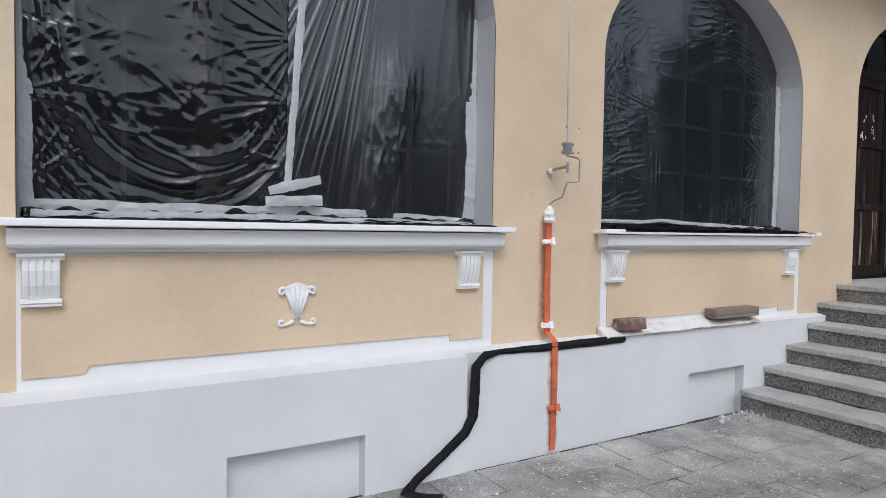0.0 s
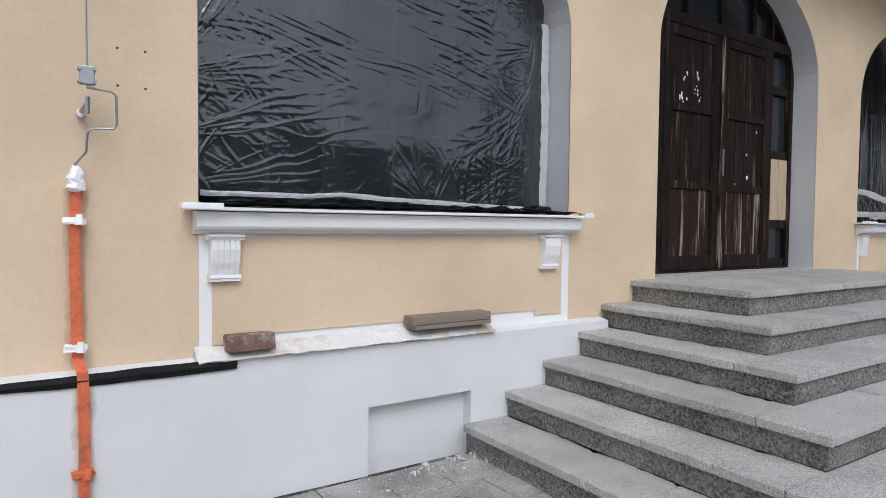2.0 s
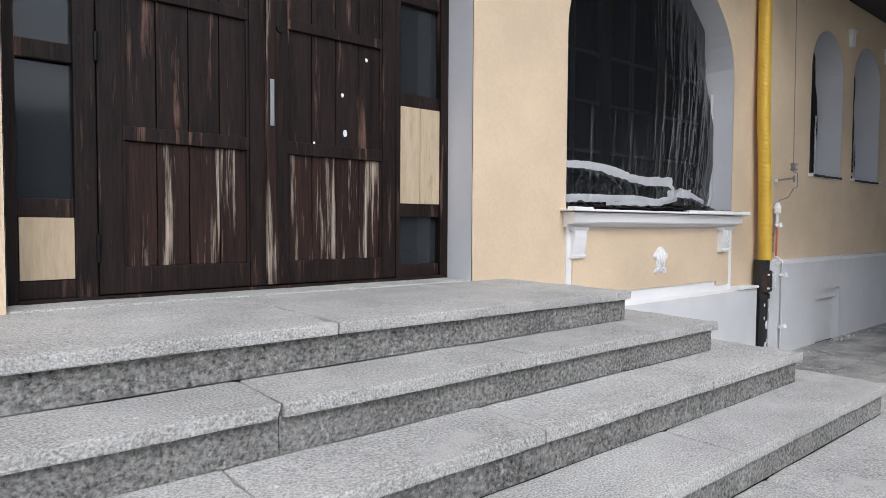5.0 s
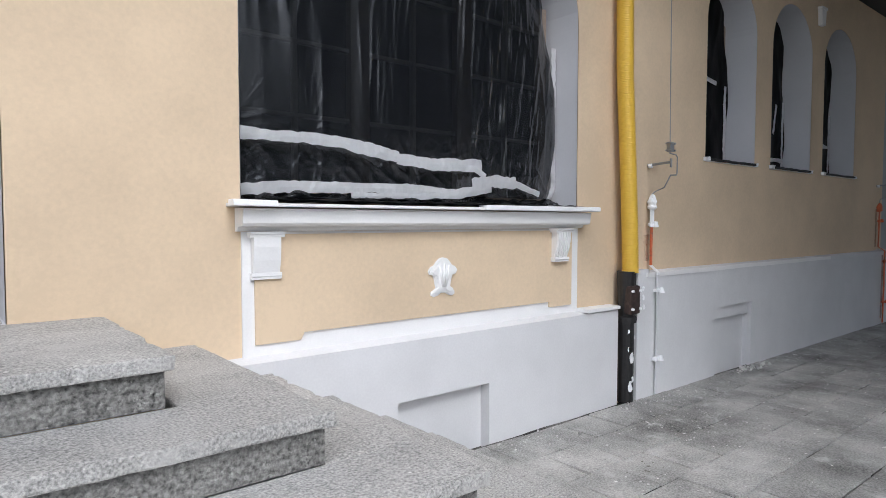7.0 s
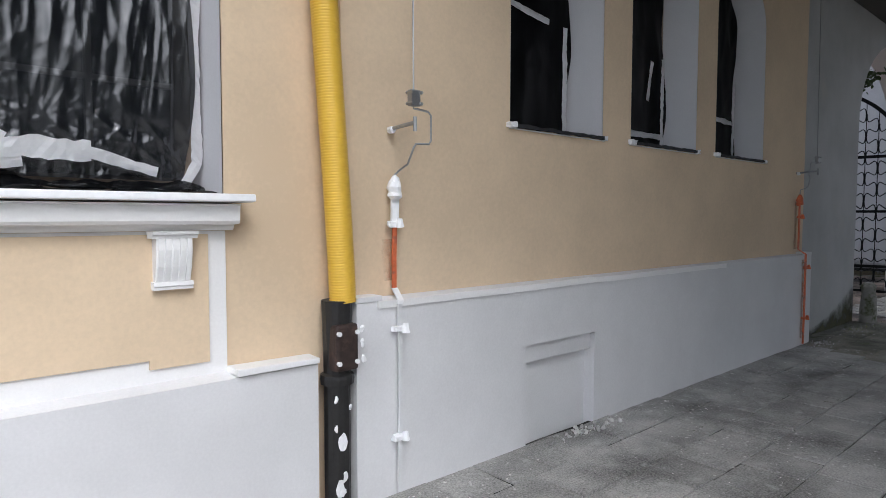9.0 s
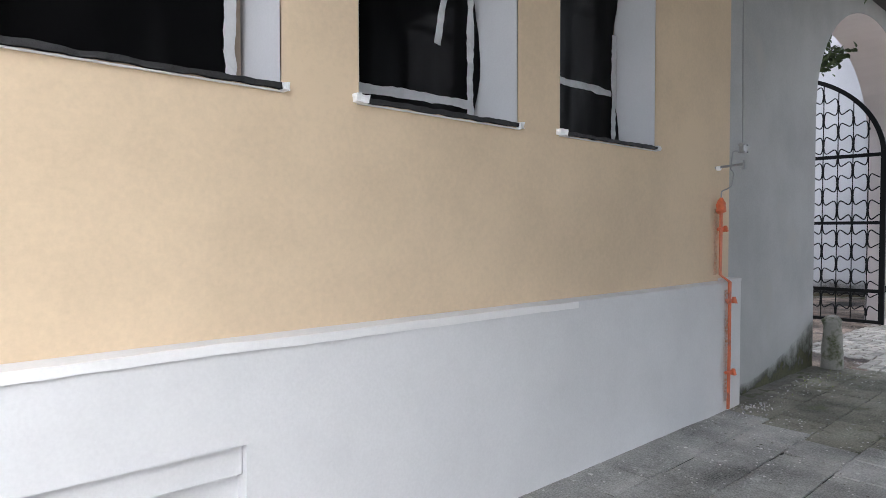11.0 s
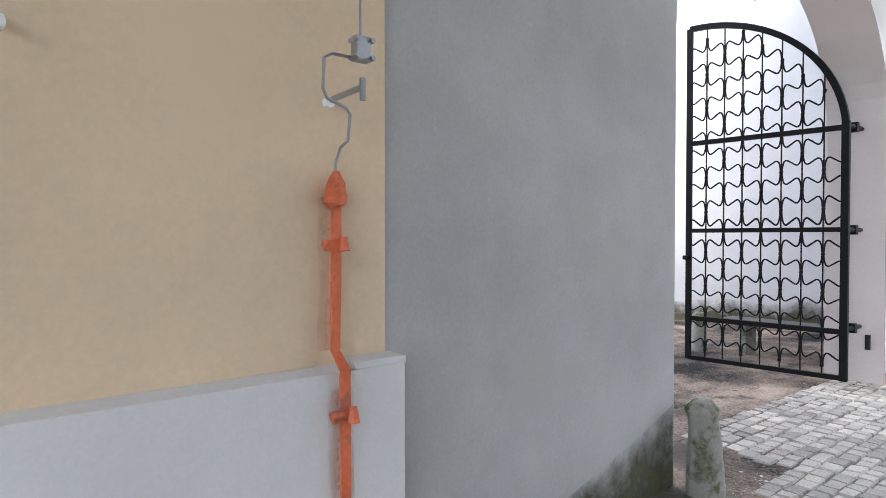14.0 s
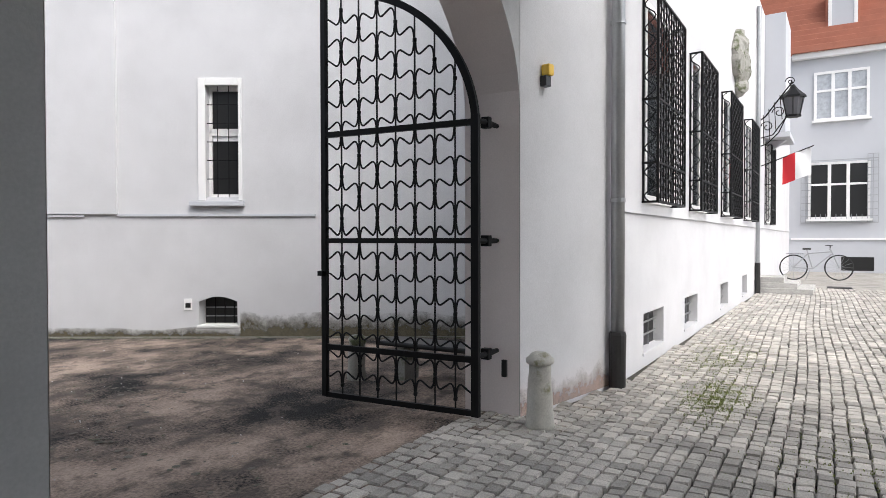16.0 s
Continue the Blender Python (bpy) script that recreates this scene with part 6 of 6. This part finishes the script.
# courtyard wall behind the gate
FW = Vector((0.8604, 0.5094, 0)).normalized()
RT = Vector((FW.y, -FW.x, 0))
C0 = Vector((22.184, 1.355, 0)) + FW * 10.5
MB = Matrix(((RT.x, FW.x, 0, C0.x), (RT.y, FW.y, 0, C0.y), (0, 0, 1, 0), (0, 0, 0, 1)))


def lat(px):
    return (px - 784) / 1107 * 10.5


bw = (lat(366), lat(424), 2.35, 4.22)
bv = (lat(352), lat(420), 0.20, 0.68)
bm = bmesh.new()
box(bm, -13, bv[0], 0, 0.5, -0.1, 9)
box(bm, bw[1], 2.4, 0, 0.5, -0.1, 9)
box(bm, bv[0], bw[1], 0, 0.5, 4.22, 9)
box(bm, bv[0], bw[0], 0, 0.5, 0.70, 4.22)
box(bm, bw[0], bw[1], 0, 0.5, 0.70, 2.35)
box(bm, bv[0], bw[1], 0, 0.5, -0.1, 0.20)
box(bm, bv[1], bw[1], 0, 0.5, 0.20, 0.70)
setting("wall_courtyard", local(bm, MB), WHITEWALL, "white plastered courtyard wall with a sash window", "wall")
setting("courtyard_band", local(boxed(-9, lat(152), -0.035, 0, 2.02, 2.06), MB), PALEWALL, "thin grey ledge across the courtyard wall", "trim")
setting("courtyard_band_2", local(boxed(lat(210), lat(560), -0.035, 0, 2.03, 2.07), MB), PALEWALL, "thin grey ledge across the courtyard wall", "trim")
setting("wall_step", local(boxed(-9, lat(210), -0.05, 0, 2.07, 9), MB), WHITEWALL, "slightly proud band of the courtyard wall", "wall")
cw = thing("sash_window", "white-framed sash window with dark panes in the courtyard wall", "window")
part("pane", local(boxed(bw[0], bw[1], 0.20, 0.22, bw[2], bw[3]), MB), BLACK, cw)
for a, b, c, d in ((bw[0], bw[0] + 0.05, bw[2], bw[3]), (bw[1] - 0.05, bw[1], bw[2], bw[3]), (bw[0], bw[1], 3.40, 3.52), (bw[0], bw[1], bw[2], bw[2] + 0.06), (bw[0], bw[1], bw[3] - 0.06, bw[3])):
    part("sash", local(boxed(a, b, 0.15, 0.2, c, d), MB), TRIM, cw)
for k in range(1, 6):
    z = bw[2] + (bw[3] - bw[2]) * k / 6
    part("window_bar", local(boxed(bw[0], bw[1], 0.06, 0.072, z - 0.007, z + 0.007), MB), IRON, cw)
for f in (0.33, 0.67):
    xg = bw[0] + (bw[1] - bw[0]) * f
    part("window_bar", local(boxed(xg - 0.006, xg + 0.006, 0.05, 0.062, bw[2], bw[3]), MB), IRON, cw)
part("curtain", local(boxed(bw[0] + 0.06, bw[1] - 0.06, 0.185, 0.199, 3.3, 3.40), MB), CLOTHWHITE, cw)
for a, b, c, d in ((bw[0] - 0.12, bw[0] - 0.001, bw[2] - 0.05, bw[3] + 0.12), (bw[1] + 0.001, bw[1] + 0.06, bw[2] - 0.05, bw[3] + 0.12), (bw[0], bw[1], bw[3], bw[3] + 0.12)):
    part("surround", local(boxed(a, b, -0.025, 0, c, d, 0.004), MB), TRIM, cw)
part("sill", local(boxed(bw[0] - 0.25, bw[1] + 0.1, -0.10, 0.15, 2.20, 2.28, 0.008), MB), PALEWALL, cw)
cv = thing("cellar_vent", "arched dark cellar window with bars in the courtyard wall", "window")
part("pane", local(boxed(bv[0], bv[1], 0.30, 0.32, 0.18, 0.70), MB), BLACK, cv)
for z in (0.33, 0.48):
    part("bar", local(boxed(bv[0], bv[1], 0.24, 0.26, z - 0.008, z + 0.008), MB), STEEL, cv)
for f in (0.3, 0.55, 0.8):
    part("bar", local(boxed(bv[0] + (bv[1] - bv[0]) * f - 0.008, bv[0] + (bv[1] - bv[0]) * f + 0.008, 0.235, 0.255, 0.2, 0.7), MB), IRON, cv)
part("sill", local(boxed(bv[0] - 0.03, bv[1] + 0.03, -0.03, 0.3, 0.165, 0.205, 0.006), MB), TRIM, cv)
hood = [(bv[0], 0.70), (bv[1], 0.70), (bv[1], 0.60), *[(bv[0] + (bv[1] - bv[0]) * (1 - k / 8), 0.60 + 0.085 * math.sin(math.pi * k / 8)) for k in range(1, 8)], (bv[0], 0.60)]
part("arched_head", local(plate(hood, 0.0, 0.12), MB), WHITEWALL, cv)
bx = thing("wall_box", "small white box with a black hole on the courtyard wall", "vent")
part("case", local(boxed(lat(326), lat(340), -0.02, 0, 0.46, 0.65, 0.004), MB), TRIM, bx)
part("opening", local(boxed(lat(329), lat(338), -0.024, -0.0195, 0.50, 0.58), MB), BLACK, bx)
kerb = bmesh.new()
box(kerb, -9, 2.4, -0.16, -0.02, -0.05, 0.018, 0.008)
setting("kerb", local(kerb, MB), DIRT, "dirty stone kerb along the courtyard wall", "kerb")
bench = thing("low_bench", "low dark bench behind the gate", "bench")
part("seat", boxed(28.1, 28.5, 3.95, 5.75, 0.40, 0.46, 0.02), BLACK, bench)
for y in (4.2, 5.4):
    part("leg", boxed(28.15, 28.45, y, y + 0.1, -0.02, 0.40, 0.01), STONE, bench)
guard_stone(27.95, 5.95, 0.55, 0.11, 0.09, 0.0, "short dark post behind the gate")

# ---- trees ----
def leaves(name, tips, spread, count, size, floor_z, seed, parent):
    """A crown of many small leaves gathered round the twig ends."""
    rng = random.Random(seed)
    verts, faces = [], []
    for tip in tips:
        for _ in range(count):
            c = tip + Vector((rng.gauss(0, spread), rng.gauss(0, spread), rng.gauss(0, spread * 0.6)))
            if c.z < floor_z:
                c.z = floor_z + rng.random() * 0.4
            s = rng.uniform(0.6, 1.2) * size
            q = Euler((rng.uniform(-0.9, 0.9), rng.uniform(-0.9, 0.9), rng.uniform(0, 6.3))).to_matrix()
            n = len(verts)
            verts += [c + q @ Vector(p) * s for p in ((-1, 0, 0), (-0.2, -0.55, 0.12), (0.5, -0.5, 0.1), (1.1, 0, -0.15), (0.5, 0.5, 0.1), (-0.2, 0.55, 0.12))]
            faces.append(tuple(range(n, n + 6)))
    data = bpy.data.meshes.new(name)
    data.from_pydata(verts, [], faces)
    data.materials.append(LEAF)
    ob = new(name, data)
    ob.parent = parent
    return ob


vine = thing("tree", "leafy tree behind the gateway wall with drooping twigs", "tree")
part("trunk", rough_up(tubed([(22.6, 7.2, -0.1), (22.7, 7.0, 1.5), (23.0, 6.4, 3.2), (23.6, 5.6, 4.6)], [0.16, 0.13, 0.10, 0.05], 10), 0.03, 3), BARK, vine)
tips = []
for e in ((25.32, 4.15, 3.78), (24.72, 4.12, 3.60), (25.0, 4.14, 3.80), (25.45, 4.12, 3.95), (24.95, 4.2, 3.98)):
    a = Vector((23.6, 5.6, 4.6))
    part("limb", tubed([a, a.lerp(Vector(e), 0.5) + Vector((0, 0, 0.25)), e], [0.03, 0.016, 0.006], 5), BARK, vine)
    tips += [Vector(e), a.lerp(Vector(e), 0.8)]
leaves("crown", tips, 0.095, 34, 0.055, 0, 4, vine)

def big_tree(tx, ty, reach, seed, y_max, thick, label):
    """A tall tree: tapered trunk, limbs and a deep uneven crown."""
    t = thing("tree", label, "tree")
    rng = random.Random(seed)
    part("trunk", rough_up(tubed([(tx, ty, -0.1), (tx + 0.05, ty, 1.5), (tx, ty + 0.1, 3.2), (tx + 0.1, ty + 0.2, 5.2), (tx, ty + 0.3, 7.5)], [0.42, 0.33, 0.29, 0.22, 0.1], 12), 0.04, 3), BARK, t)
    tips = []
    for k in range(46):
        a = Vector((tx, ty + 0.15, 3.4 + 0.09 * k))
        ang, rad = k * 2.4, 1.4 + reach * math.sqrt(rng.random())
        e = Vector((tx + rad * math.cos(ang), ty + 0.9 + rad * math.sin(ang), rng.uniform(4.9, 8.5)))
        e.y = min(e.y, y_max)
        if e.y < -3.5:
            e.z -= 2.6
        part("limb", tubed([a, a.lerp(e, 0.5) + Vector((0, 0, 0.35)), e], [0.07, 0.04, 0.012], 5), BARK, t)
        tips += [a.lerp(e, f) + Vector((0, 0, 0.25 * math.sin(f * 3))) for f in (0.4, 0.6, 0.8, 1.0)]
    high = [p for p in tips if p.y > -2.5]
    low = [p for p in tips if p.y <= -2.5]
    leaves("crown", high, 0.62, thick, 0.18, 4.55, seed + 1, t)
    leaves("crown", low, 0.7, thick, 0.20, 2.0, seed + 2, t)
    return t


# The first tree stays out of view; it is added only to darken the wing.
big_tree(18.0, -2.9, 3.6, 31, 2.4, 88, "unseen dense leafy tree, added to shade the wing wall")
tree = big_tree(22.3, -2.8, 3.8, 21, 3.1, 75, "large dense leafy tree overhanging the gateway")
TW = ((24.25, 3.1, 4.25), (24.5, 3.0, 4.4), (24.1, 2.9, 4.5))
for e in TW:
    a = Vector((23.6, 2.2, 5.2))
    part("limb", tubed([a, a.lerp(Vector(e), 0.5), e], [0.02, 0.012, 0.006], 5), BARK, tree)
leaves("twig_leaves", [Vector(p) for p in TW], 0.15, 40, 0.065, 0, 6, tree)

# unseen plain wall added behind the walk, closing the place and darkening sheet reflections
setting("wall_opposite", boxed(-30, 60, -22.3, -22, -0.05, 6.0), STONE, "unseen plain stone wall, added as a dark backdrop mirrored in the sheets", "wall")

# ---- paving ----
def chip_slab(w, d, t, seed):
    bm = boxed(-w / 2, w / 2, -d / 2, d / 2, -t, 0, 0.006)
    for v in bm.verts:
        v.co += noise.noise_vector(v.co * 5 + Vector((seed * 7.3, 0, 0))) * 0.010 * (1 if v.co.z > -0.02 else 0)
    return bm


slab_meshes = []
for k in range(12):
    bm = chip_slab(0.358, 0.352, 0.05, k)
    dta = bpy.data.meshes.new("slab")
    bm.to_mesh(dta)
    bm.free()
    dta.materials.append(SLAB)
    slab_meshes.append(dta)
setting("joint_sand", rough_up(sheet(-5, 23.6, -9, 3.6, -0.011, 0.12), 0.005, 5), JOINTDUST, "dusty sand and dark soil in the paving joints", "ground")
mossy_meshes = []
for dta in slab_meshes:
    dta = dta.copy()
    dta.materials[0] = MOSSYSLAB
    mossy_meshes.append(dta)
pavement = tagged(new("pavement"), "grey worn concrete slab pavement with soil joints", "pavement", kind="structure")
rng = random.Random(3)
rest = bmesh.new()
near = 0
for i in range(-14, 64):
    for j in range(0, 34):
        x, y = 14.905 + (i - 40) * 0.3675 + (0.18 if j % 2 else 0), 3.385 - j * 0.361
        if (5.9 < x < 12.0 and y > 1.5) or x > 23.72:
            continue
        m = pose(x, y, rng.uniform(-0.003, 0.002), rng.gauss(0, 0.2), rng.gauss(0, 0.2), rng.gauss(0, 0.35) + 180 * rng.randrange(2))
        if y > 1.75 and near < 300 and (2.9 < x < 5.6 or 12.6 < x < 17.5 or x > 20.6):
            s = new("slab", rng.choice(mossy_meshes if x + rng.uniform(-0.8, 0.8) > 20.3 else slab_meshes))
            s.parent, s.matrix_local = pavement, m
            near += 1
        else:
            tmp = rng.choice(slab_meshes).copy()
            tmp.transform(m)
            rest.from_mesh(tmp)
            bpy.data.meshes.remove(tmp)
r = mesh("slabs", rest, SLAB, pavement)
tagged(r, kind="stuff")

sv, sf = [], []
near_setts = []
rng = random.Random(9)
row_y = 4.25


def wall_line(x):
    if x < 27.5:
        return 4.22 if x > 24.2 else 3.4
    if x < 29.25:
        return 3.675 - (x - 27.5) * 0.214
    return 3.30 - (x - 29.25) * 0.0326


sett_tops = [(-0.5, -0.5), (0.5, -0.5), (0.5, 0.5), (-0.5, 0.5)]


def sett(cx, cy, w, d, h, turn):
    ca, sa = math.cos(turn), math.sin(turn)
    vs = []
    for f, z in ((1.0, -0.04), (0.98, h - 0.012), (0.86, h)):
        for px, py in sett_tops:
            jx, jy = px * w * f + rng.uniform(-0.0035, 0.0035), py * d * f + rng.uniform(-0.0035, 0.0035)
            vs.append((cx + jx * ca - jy * sa, cy + jx * sa + jy * ca, z + (rng.uniform(-0.004, 0.004) if z > 0 else 0)))
    fs = [(8, 9, 10, 11)]
    for b in (0, 4):
        fs += [(b + k, b + (k + 1) % 4, b + 4 + (k + 1) % 4, b + 4 + k) for k in range(4)]
    return vs, fs


y = -6.0
while y < 4.2:
    d = rng.uniform(0.105, 0.130)
    x = 23.58 + rng.random() * 0.1
    while x < 46:
        w = rng.uniform(0.10, 0.165) if x < 36 else rng.uniform(0.15, 0.22)
        yy = y + d / 2 + 0.03 * math.sin(x * 0.55 + 0.3 * y) + rng.gauss(0, 0.005)
        if yy + d / 2 < wall_line(x) - 0.01:
            vs, fs = sett(x + w / 2, yy, w - 0.013, d - 0.012, rng.uniform(0.003, 0.013), rng.gauss(0, 0.03))
            if len(near_setts) < 300 and 25.0 < x < 27.9 and y > 2.2:
                near_setts.append((vs, fs))
            else:
                n = len(sv)
                sv += vs
                sf += [tuple(a + n for a in f) for f in fs]
        x += w
    y += d
cob = tagged(new("cobbled_yard"), "grey granite sett paving, uneven, with mossy joints", "cobbles", kind="structure")
data = bpy.data.meshes.new("setts")
data.from_pydata(sv, [], sf)
data.materials.append(SETT)
so = tagged(new("setts", data), kind="stuff")
so.parent = cob
for vs, fs in near_setts:
    data = bpy.data.meshes.new("sett")
    data.from_pydata(vs, [], fs)
    data.materials.append(SETT)
    so = new("sett", data)
    so.parent = cob
setting("far_yard", sheet(46.05, 57.5, -14, 2.6, 0.004), SETT, "grey cobbled yard further off", "ground")

# moss, dirt and plaster grit
def scatter(name, spots, mat, label, category):
    """Many small irregular flakes; spots are (place, turn to the surface, radius, height)."""
    rng = random.Random(name)
    vs, fs = [], []
    for p, m, r, h in spots:
        n0, k = len(vs), rng.choice((5, 6, 7))
        a0 = rng.random() * 6.28
        for i in range(k):
            a, q = a0 + 6.2832 * i / k, r * rng.uniform(0.45, 1.15)
            vs.append(p + m @ Vector((q * math.cos(a), q * rng.uniform(0.6, 1.0) * math.sin(a), 0)))
        vs.append(p + m @ Vector((0, 0, h)))
        fs += [(n0 + i, n0 + (i + 1) % k, n0 + k) for i in range(k)]
    data = bpy.data.meshes.new(name)
    data.from_pydata([tuple(v) for v in vs], [], fs)
    data.materials.append(mat)
    return tagged(new(name, data), label, category, kind="stuff")


UP, OUT = Matrix.Identity(3), Euler((math.radians(90), 0, 0)).to_matrix()
rng = random.Random(71)
setting("dirt_strip", rough_up(sheet(21.2, 23.36, 3.44, 3.678, 0.004, 0.04), 0.012, 9), DIRT, "damp mossy dirt along the foot of the grey wall", "ground")
def patch(name, outline, mat, label, category):
    """A thin stain on a wall: columns of (foot, top) points, v running 0 to 1 upwards."""
    bm = bmesh.new()
    uv = bm.loops.layers.uv.new("UVMap")
    cols = [(bm.verts.new(f), bm.verts.new(t)) for f, t in outline]
    for a, c in zip(cols, cols[1:]):
        for lp, v in zip(bm.faces.new((a[0], c[0], c[1], a[1])).loops, (0, 0, 1, 1)):
            lp[uv].uv = (0.0, v)
    return tagged(mesh(name, bm, mat), label, category, kind="stuff")


cols = []
for k in range(40):
    x = 21.3 + 2.065 * k / 39
    top = 0.10 + 0.42 * max(0, (x - 21.7) / 1.66) ** 1.4
    cols.append(((x, 3.677, 0.0), (x, 3.677, top)))
patch("wall_moss", cols, MOSSPATCH, "dark green moss and damp on the foot of the grey wall", "moss")
for a, c, s in ((-9, bv[0] - 0.06, 0.32), (bv[0] - 0.06, bv[1] + 0.05, 0.10), (bv[1] + 0.05, 2.39, 0.72)):
    cols = []
    for k in range(60):
        x = a + (c - a) * k / 59
        top = s * (0.52 + 0.45 * noise.noise(Vector((x * 0.7, 0, 6))))
        cols.append((tuple(MB @ Vector((x, -0.003, 0.0))), tuple(MB @ Vector((x, -0.003, max(0.12, top))))))
    patch("courtyard_moss", cols, EARTHPATCH, "brown and green moss creeping up the courtyard wall", "moss")
cols = []
for k in range(24):
    p = M0 @ Vector((L0 * k / 23, -0.003, 0.0))
    cols.append((tuple(p), (p.x, p.y, 0.26 + 0.14 * noise.noise(Vector((k * 0.4, 2, 7))))))
patch("pier_damp", cols, PINKDAMP, "pinkish damp bloom on the foot of the white pier", "damp")
cols = [((27.4965, 3.69 + 0.55 * k / 9, 0.0), (27.4965, 3.69 + 0.55 * k / 9, 0.55 + 0.1 * math.sin(k))) for k in range(10)]
patch("jamb_damp", cols, PINKDAMP, "pinkish damp bloom on the foot of the gate jamb", "damp")
for z in (0.60, 1.63, 2.70):
    cols = [((27.497, HY + 0.09 - 0.03 * k, z - 0.02), (27.497, HY + 0.09 - 0.03 * k, z - 0.26 + 0.010 * (k - 3.5) ** 2)) for k in range(8)]
    patch("rust_stain", cols, RUSTPATCH, "brown rust run below a gate hinge on the jamb", "rust")
spots = []
for _ in range(7500):
    x, y = rng.uniform(2.2, 24), 3.52 - abs(rng.gauss(0, 1.1))
    if 5.0 < x < 12.9 and y > 0.3:
        continue
    if noise.noise(Vector((x * 0.9, y * 0.9, 4))) < rng.uniform(-0.5, 0.25):
        continue
    spots.append((Vector((x, y, 0.004)), Euler((0, 0, rng.random() * 6)).to_matrix(), rng.uniform(0.004, 0.013) * (1.8 if rng.random() < 0.08 else 1), rng.uniform(0.002, 0.006)))
for k in range(6):
    for _ in range(70):
        x = rng.uniform(7.35 - 0.355 * k, 10.55 + 0.355 * k)
        y = 2.68 - 0.345 * k + abs(rng.gauss(0, 0.28))
        if x > 7.35 - 0.355 * (k - 1) and x < 10.55 + 0.355 * (k - 1) and k and y > 2.95 - 0.345 * k:
            continue
        if y < 3.55:
            spots.append((Vector((x, y, 1.0845 - 0.179 * k)), Euler((0, 0, rng.random() * 6)).to_matrix(), rng.uniform(0.003, 0.012), 0.003))
scatter("grit", spots, RUBBLE, "pale plaster crumbs and grit scattered over the paving", "grit")
spots = []
for _ in range(600):
    x, y = rng.uniform(19.5, 24.2), 3.5 - abs(rng.gauss(0, 0.8))
    if noise.noise(Vector((x * 1.3, y * 1.3, 9))) < rng.uniform(-0.2, 0.4):
        continue
    spots.append((Vector((x, y, 0.003)), UP, rng.uniform(0.004, 0.016), 0.003))
for _ in range(900):
    x, y = rng.uniform(23.5, 29), rng.uniform(4.4, 9.5)
    if noise.noise(Vector((x * 0.9, y * 0.9, 2))) > rng.uniform(-0.2, 0.4):
        spots.append((Vector((x, y, 0.008)), UP, rng.uniform(0.01, 0.05), 0.004))
scatter("ground_moss", spots, DIRT, "patches of moss and dirt on the paving near the gateway", "moss")

# overspray of primer round the conductor straps, drill holes, scuffs
for xs, ys, xl, yl, top, bend, lo in ((3.265, W - 0.002, 3.285, 3.597, 1.68, 0.87, 0.05), (20.945, WD - 0.002, 20.93, 3.5505, 1.70, 1.12, 0.08), (14.91, WD - 0.002, None, None, 1.40, 1.15, 0)):
    for sx in (-1, 1):
        runs = [(xs, ys, bend + 0.02, top)] + ([(xl, yl, lo, bend - 0.10)] if xl else [])
        for xx, yy, za, zb in runs:
            cols = []
            for k in range(16):
                z = za + (zb - za) * k / 15
                cols.append(((xx, yy, z), (xx + sx * (0.052 + 0.015 * noise.noise(Vector((z * 7, sx, xx)))), yy, z)))
            patch("primer_overspray", cols if sx < 0 else cols[::-1], OVERSPRAY, "faint orange overspray on the wall beside a strap", "paint")
for x in (3.454, 3.579):
    for z in (2.193, 2.377):
        tagged(mesh("drill_hole", tubed([(x, W - 0.0015, z), (x, W + 0.004, z)], 0.0065, 8), BLACK), "small dark drill hole in the plaster", "hole")
spots = []
rng = random.Random(88)
for x, z, r in ((21.47, 2.07, 0.012), (21.46, 2.04, 0.010), (21.31, 1.145, 0.006), (22.9, 1.2, 0.008), (22.2, 1.5, 0.006)):
    for _ in range(2):
        spots.append((Vector((x + rng.gauss(0, 0.006), 3.6792, z + rng.gauss(0, 0.02))), OUT, r * rng.uniform(0.4, 1.0), 0.001))
scatter("wall_scuff", spots, PALESTONE, "small pale scuffs on the grey plaster", "scuff")
spots = []
for x0, y0 in ((4.55, 3.15), (4.95, 3.05), (3.65, 2.65), (15.3, 2.6), (17.2, 2.9), (18.6, 2.5), (13.4, 2.7)):
    for _ in range(12):
        spots.append((Vector((x0 + rng.gauss(0, 0.08), y0 + rng.gauss(0, 0.06), 0.0035)), UP, rng.uniform(0.004, 0.016), 0.002))
scatter("soil_smear", spots, DIRT, "dark smears of soil on the paving slabs", "soil")

# grass and weeds
gv, gf = [], []
rng = random.Random(17)
for cx, cy, sx, sy, n, h in ((29.1, 2.2, 0.42, 0.16, 4200, 0.010), (31.5, 2.4, 0.8, 0.25, 2400, 0.010), (27.6, 1.0, 0.7, 0.4, 900, 0.009), (22.8, 3.4, 0.5, 0.06, 50, 0.014), ):
    for _ in range(n):
        x, y, a, hh = rng.gauss(cx, sx), rng.gauss(cy, sy), rng.random() * 6.3, h * rng.uniform(0.4, 1.3)
        n0 = len(gv)
        gv += [(x - 0.006 * math.cos(a), y - 0.006 * math.sin(a), 0.0), (x + 0.006 * math.cos(a), y + 0.006 * math.sin(a), 0.0), (x + hh * 0.7 * math.sin(a), y - hh * 0.7 * math.cos(a), 0.008 + hh)]
        gf.append((n0, n0 + 1, n0 + 2))
data = bpy.data.meshes.new("weeds")
data.from_pydata(gv, [], gf)
data.materials.append(GRASS)
tagged(new("weeds", data), "short grass and weeds in paving joints", "grass", kind="stuff")
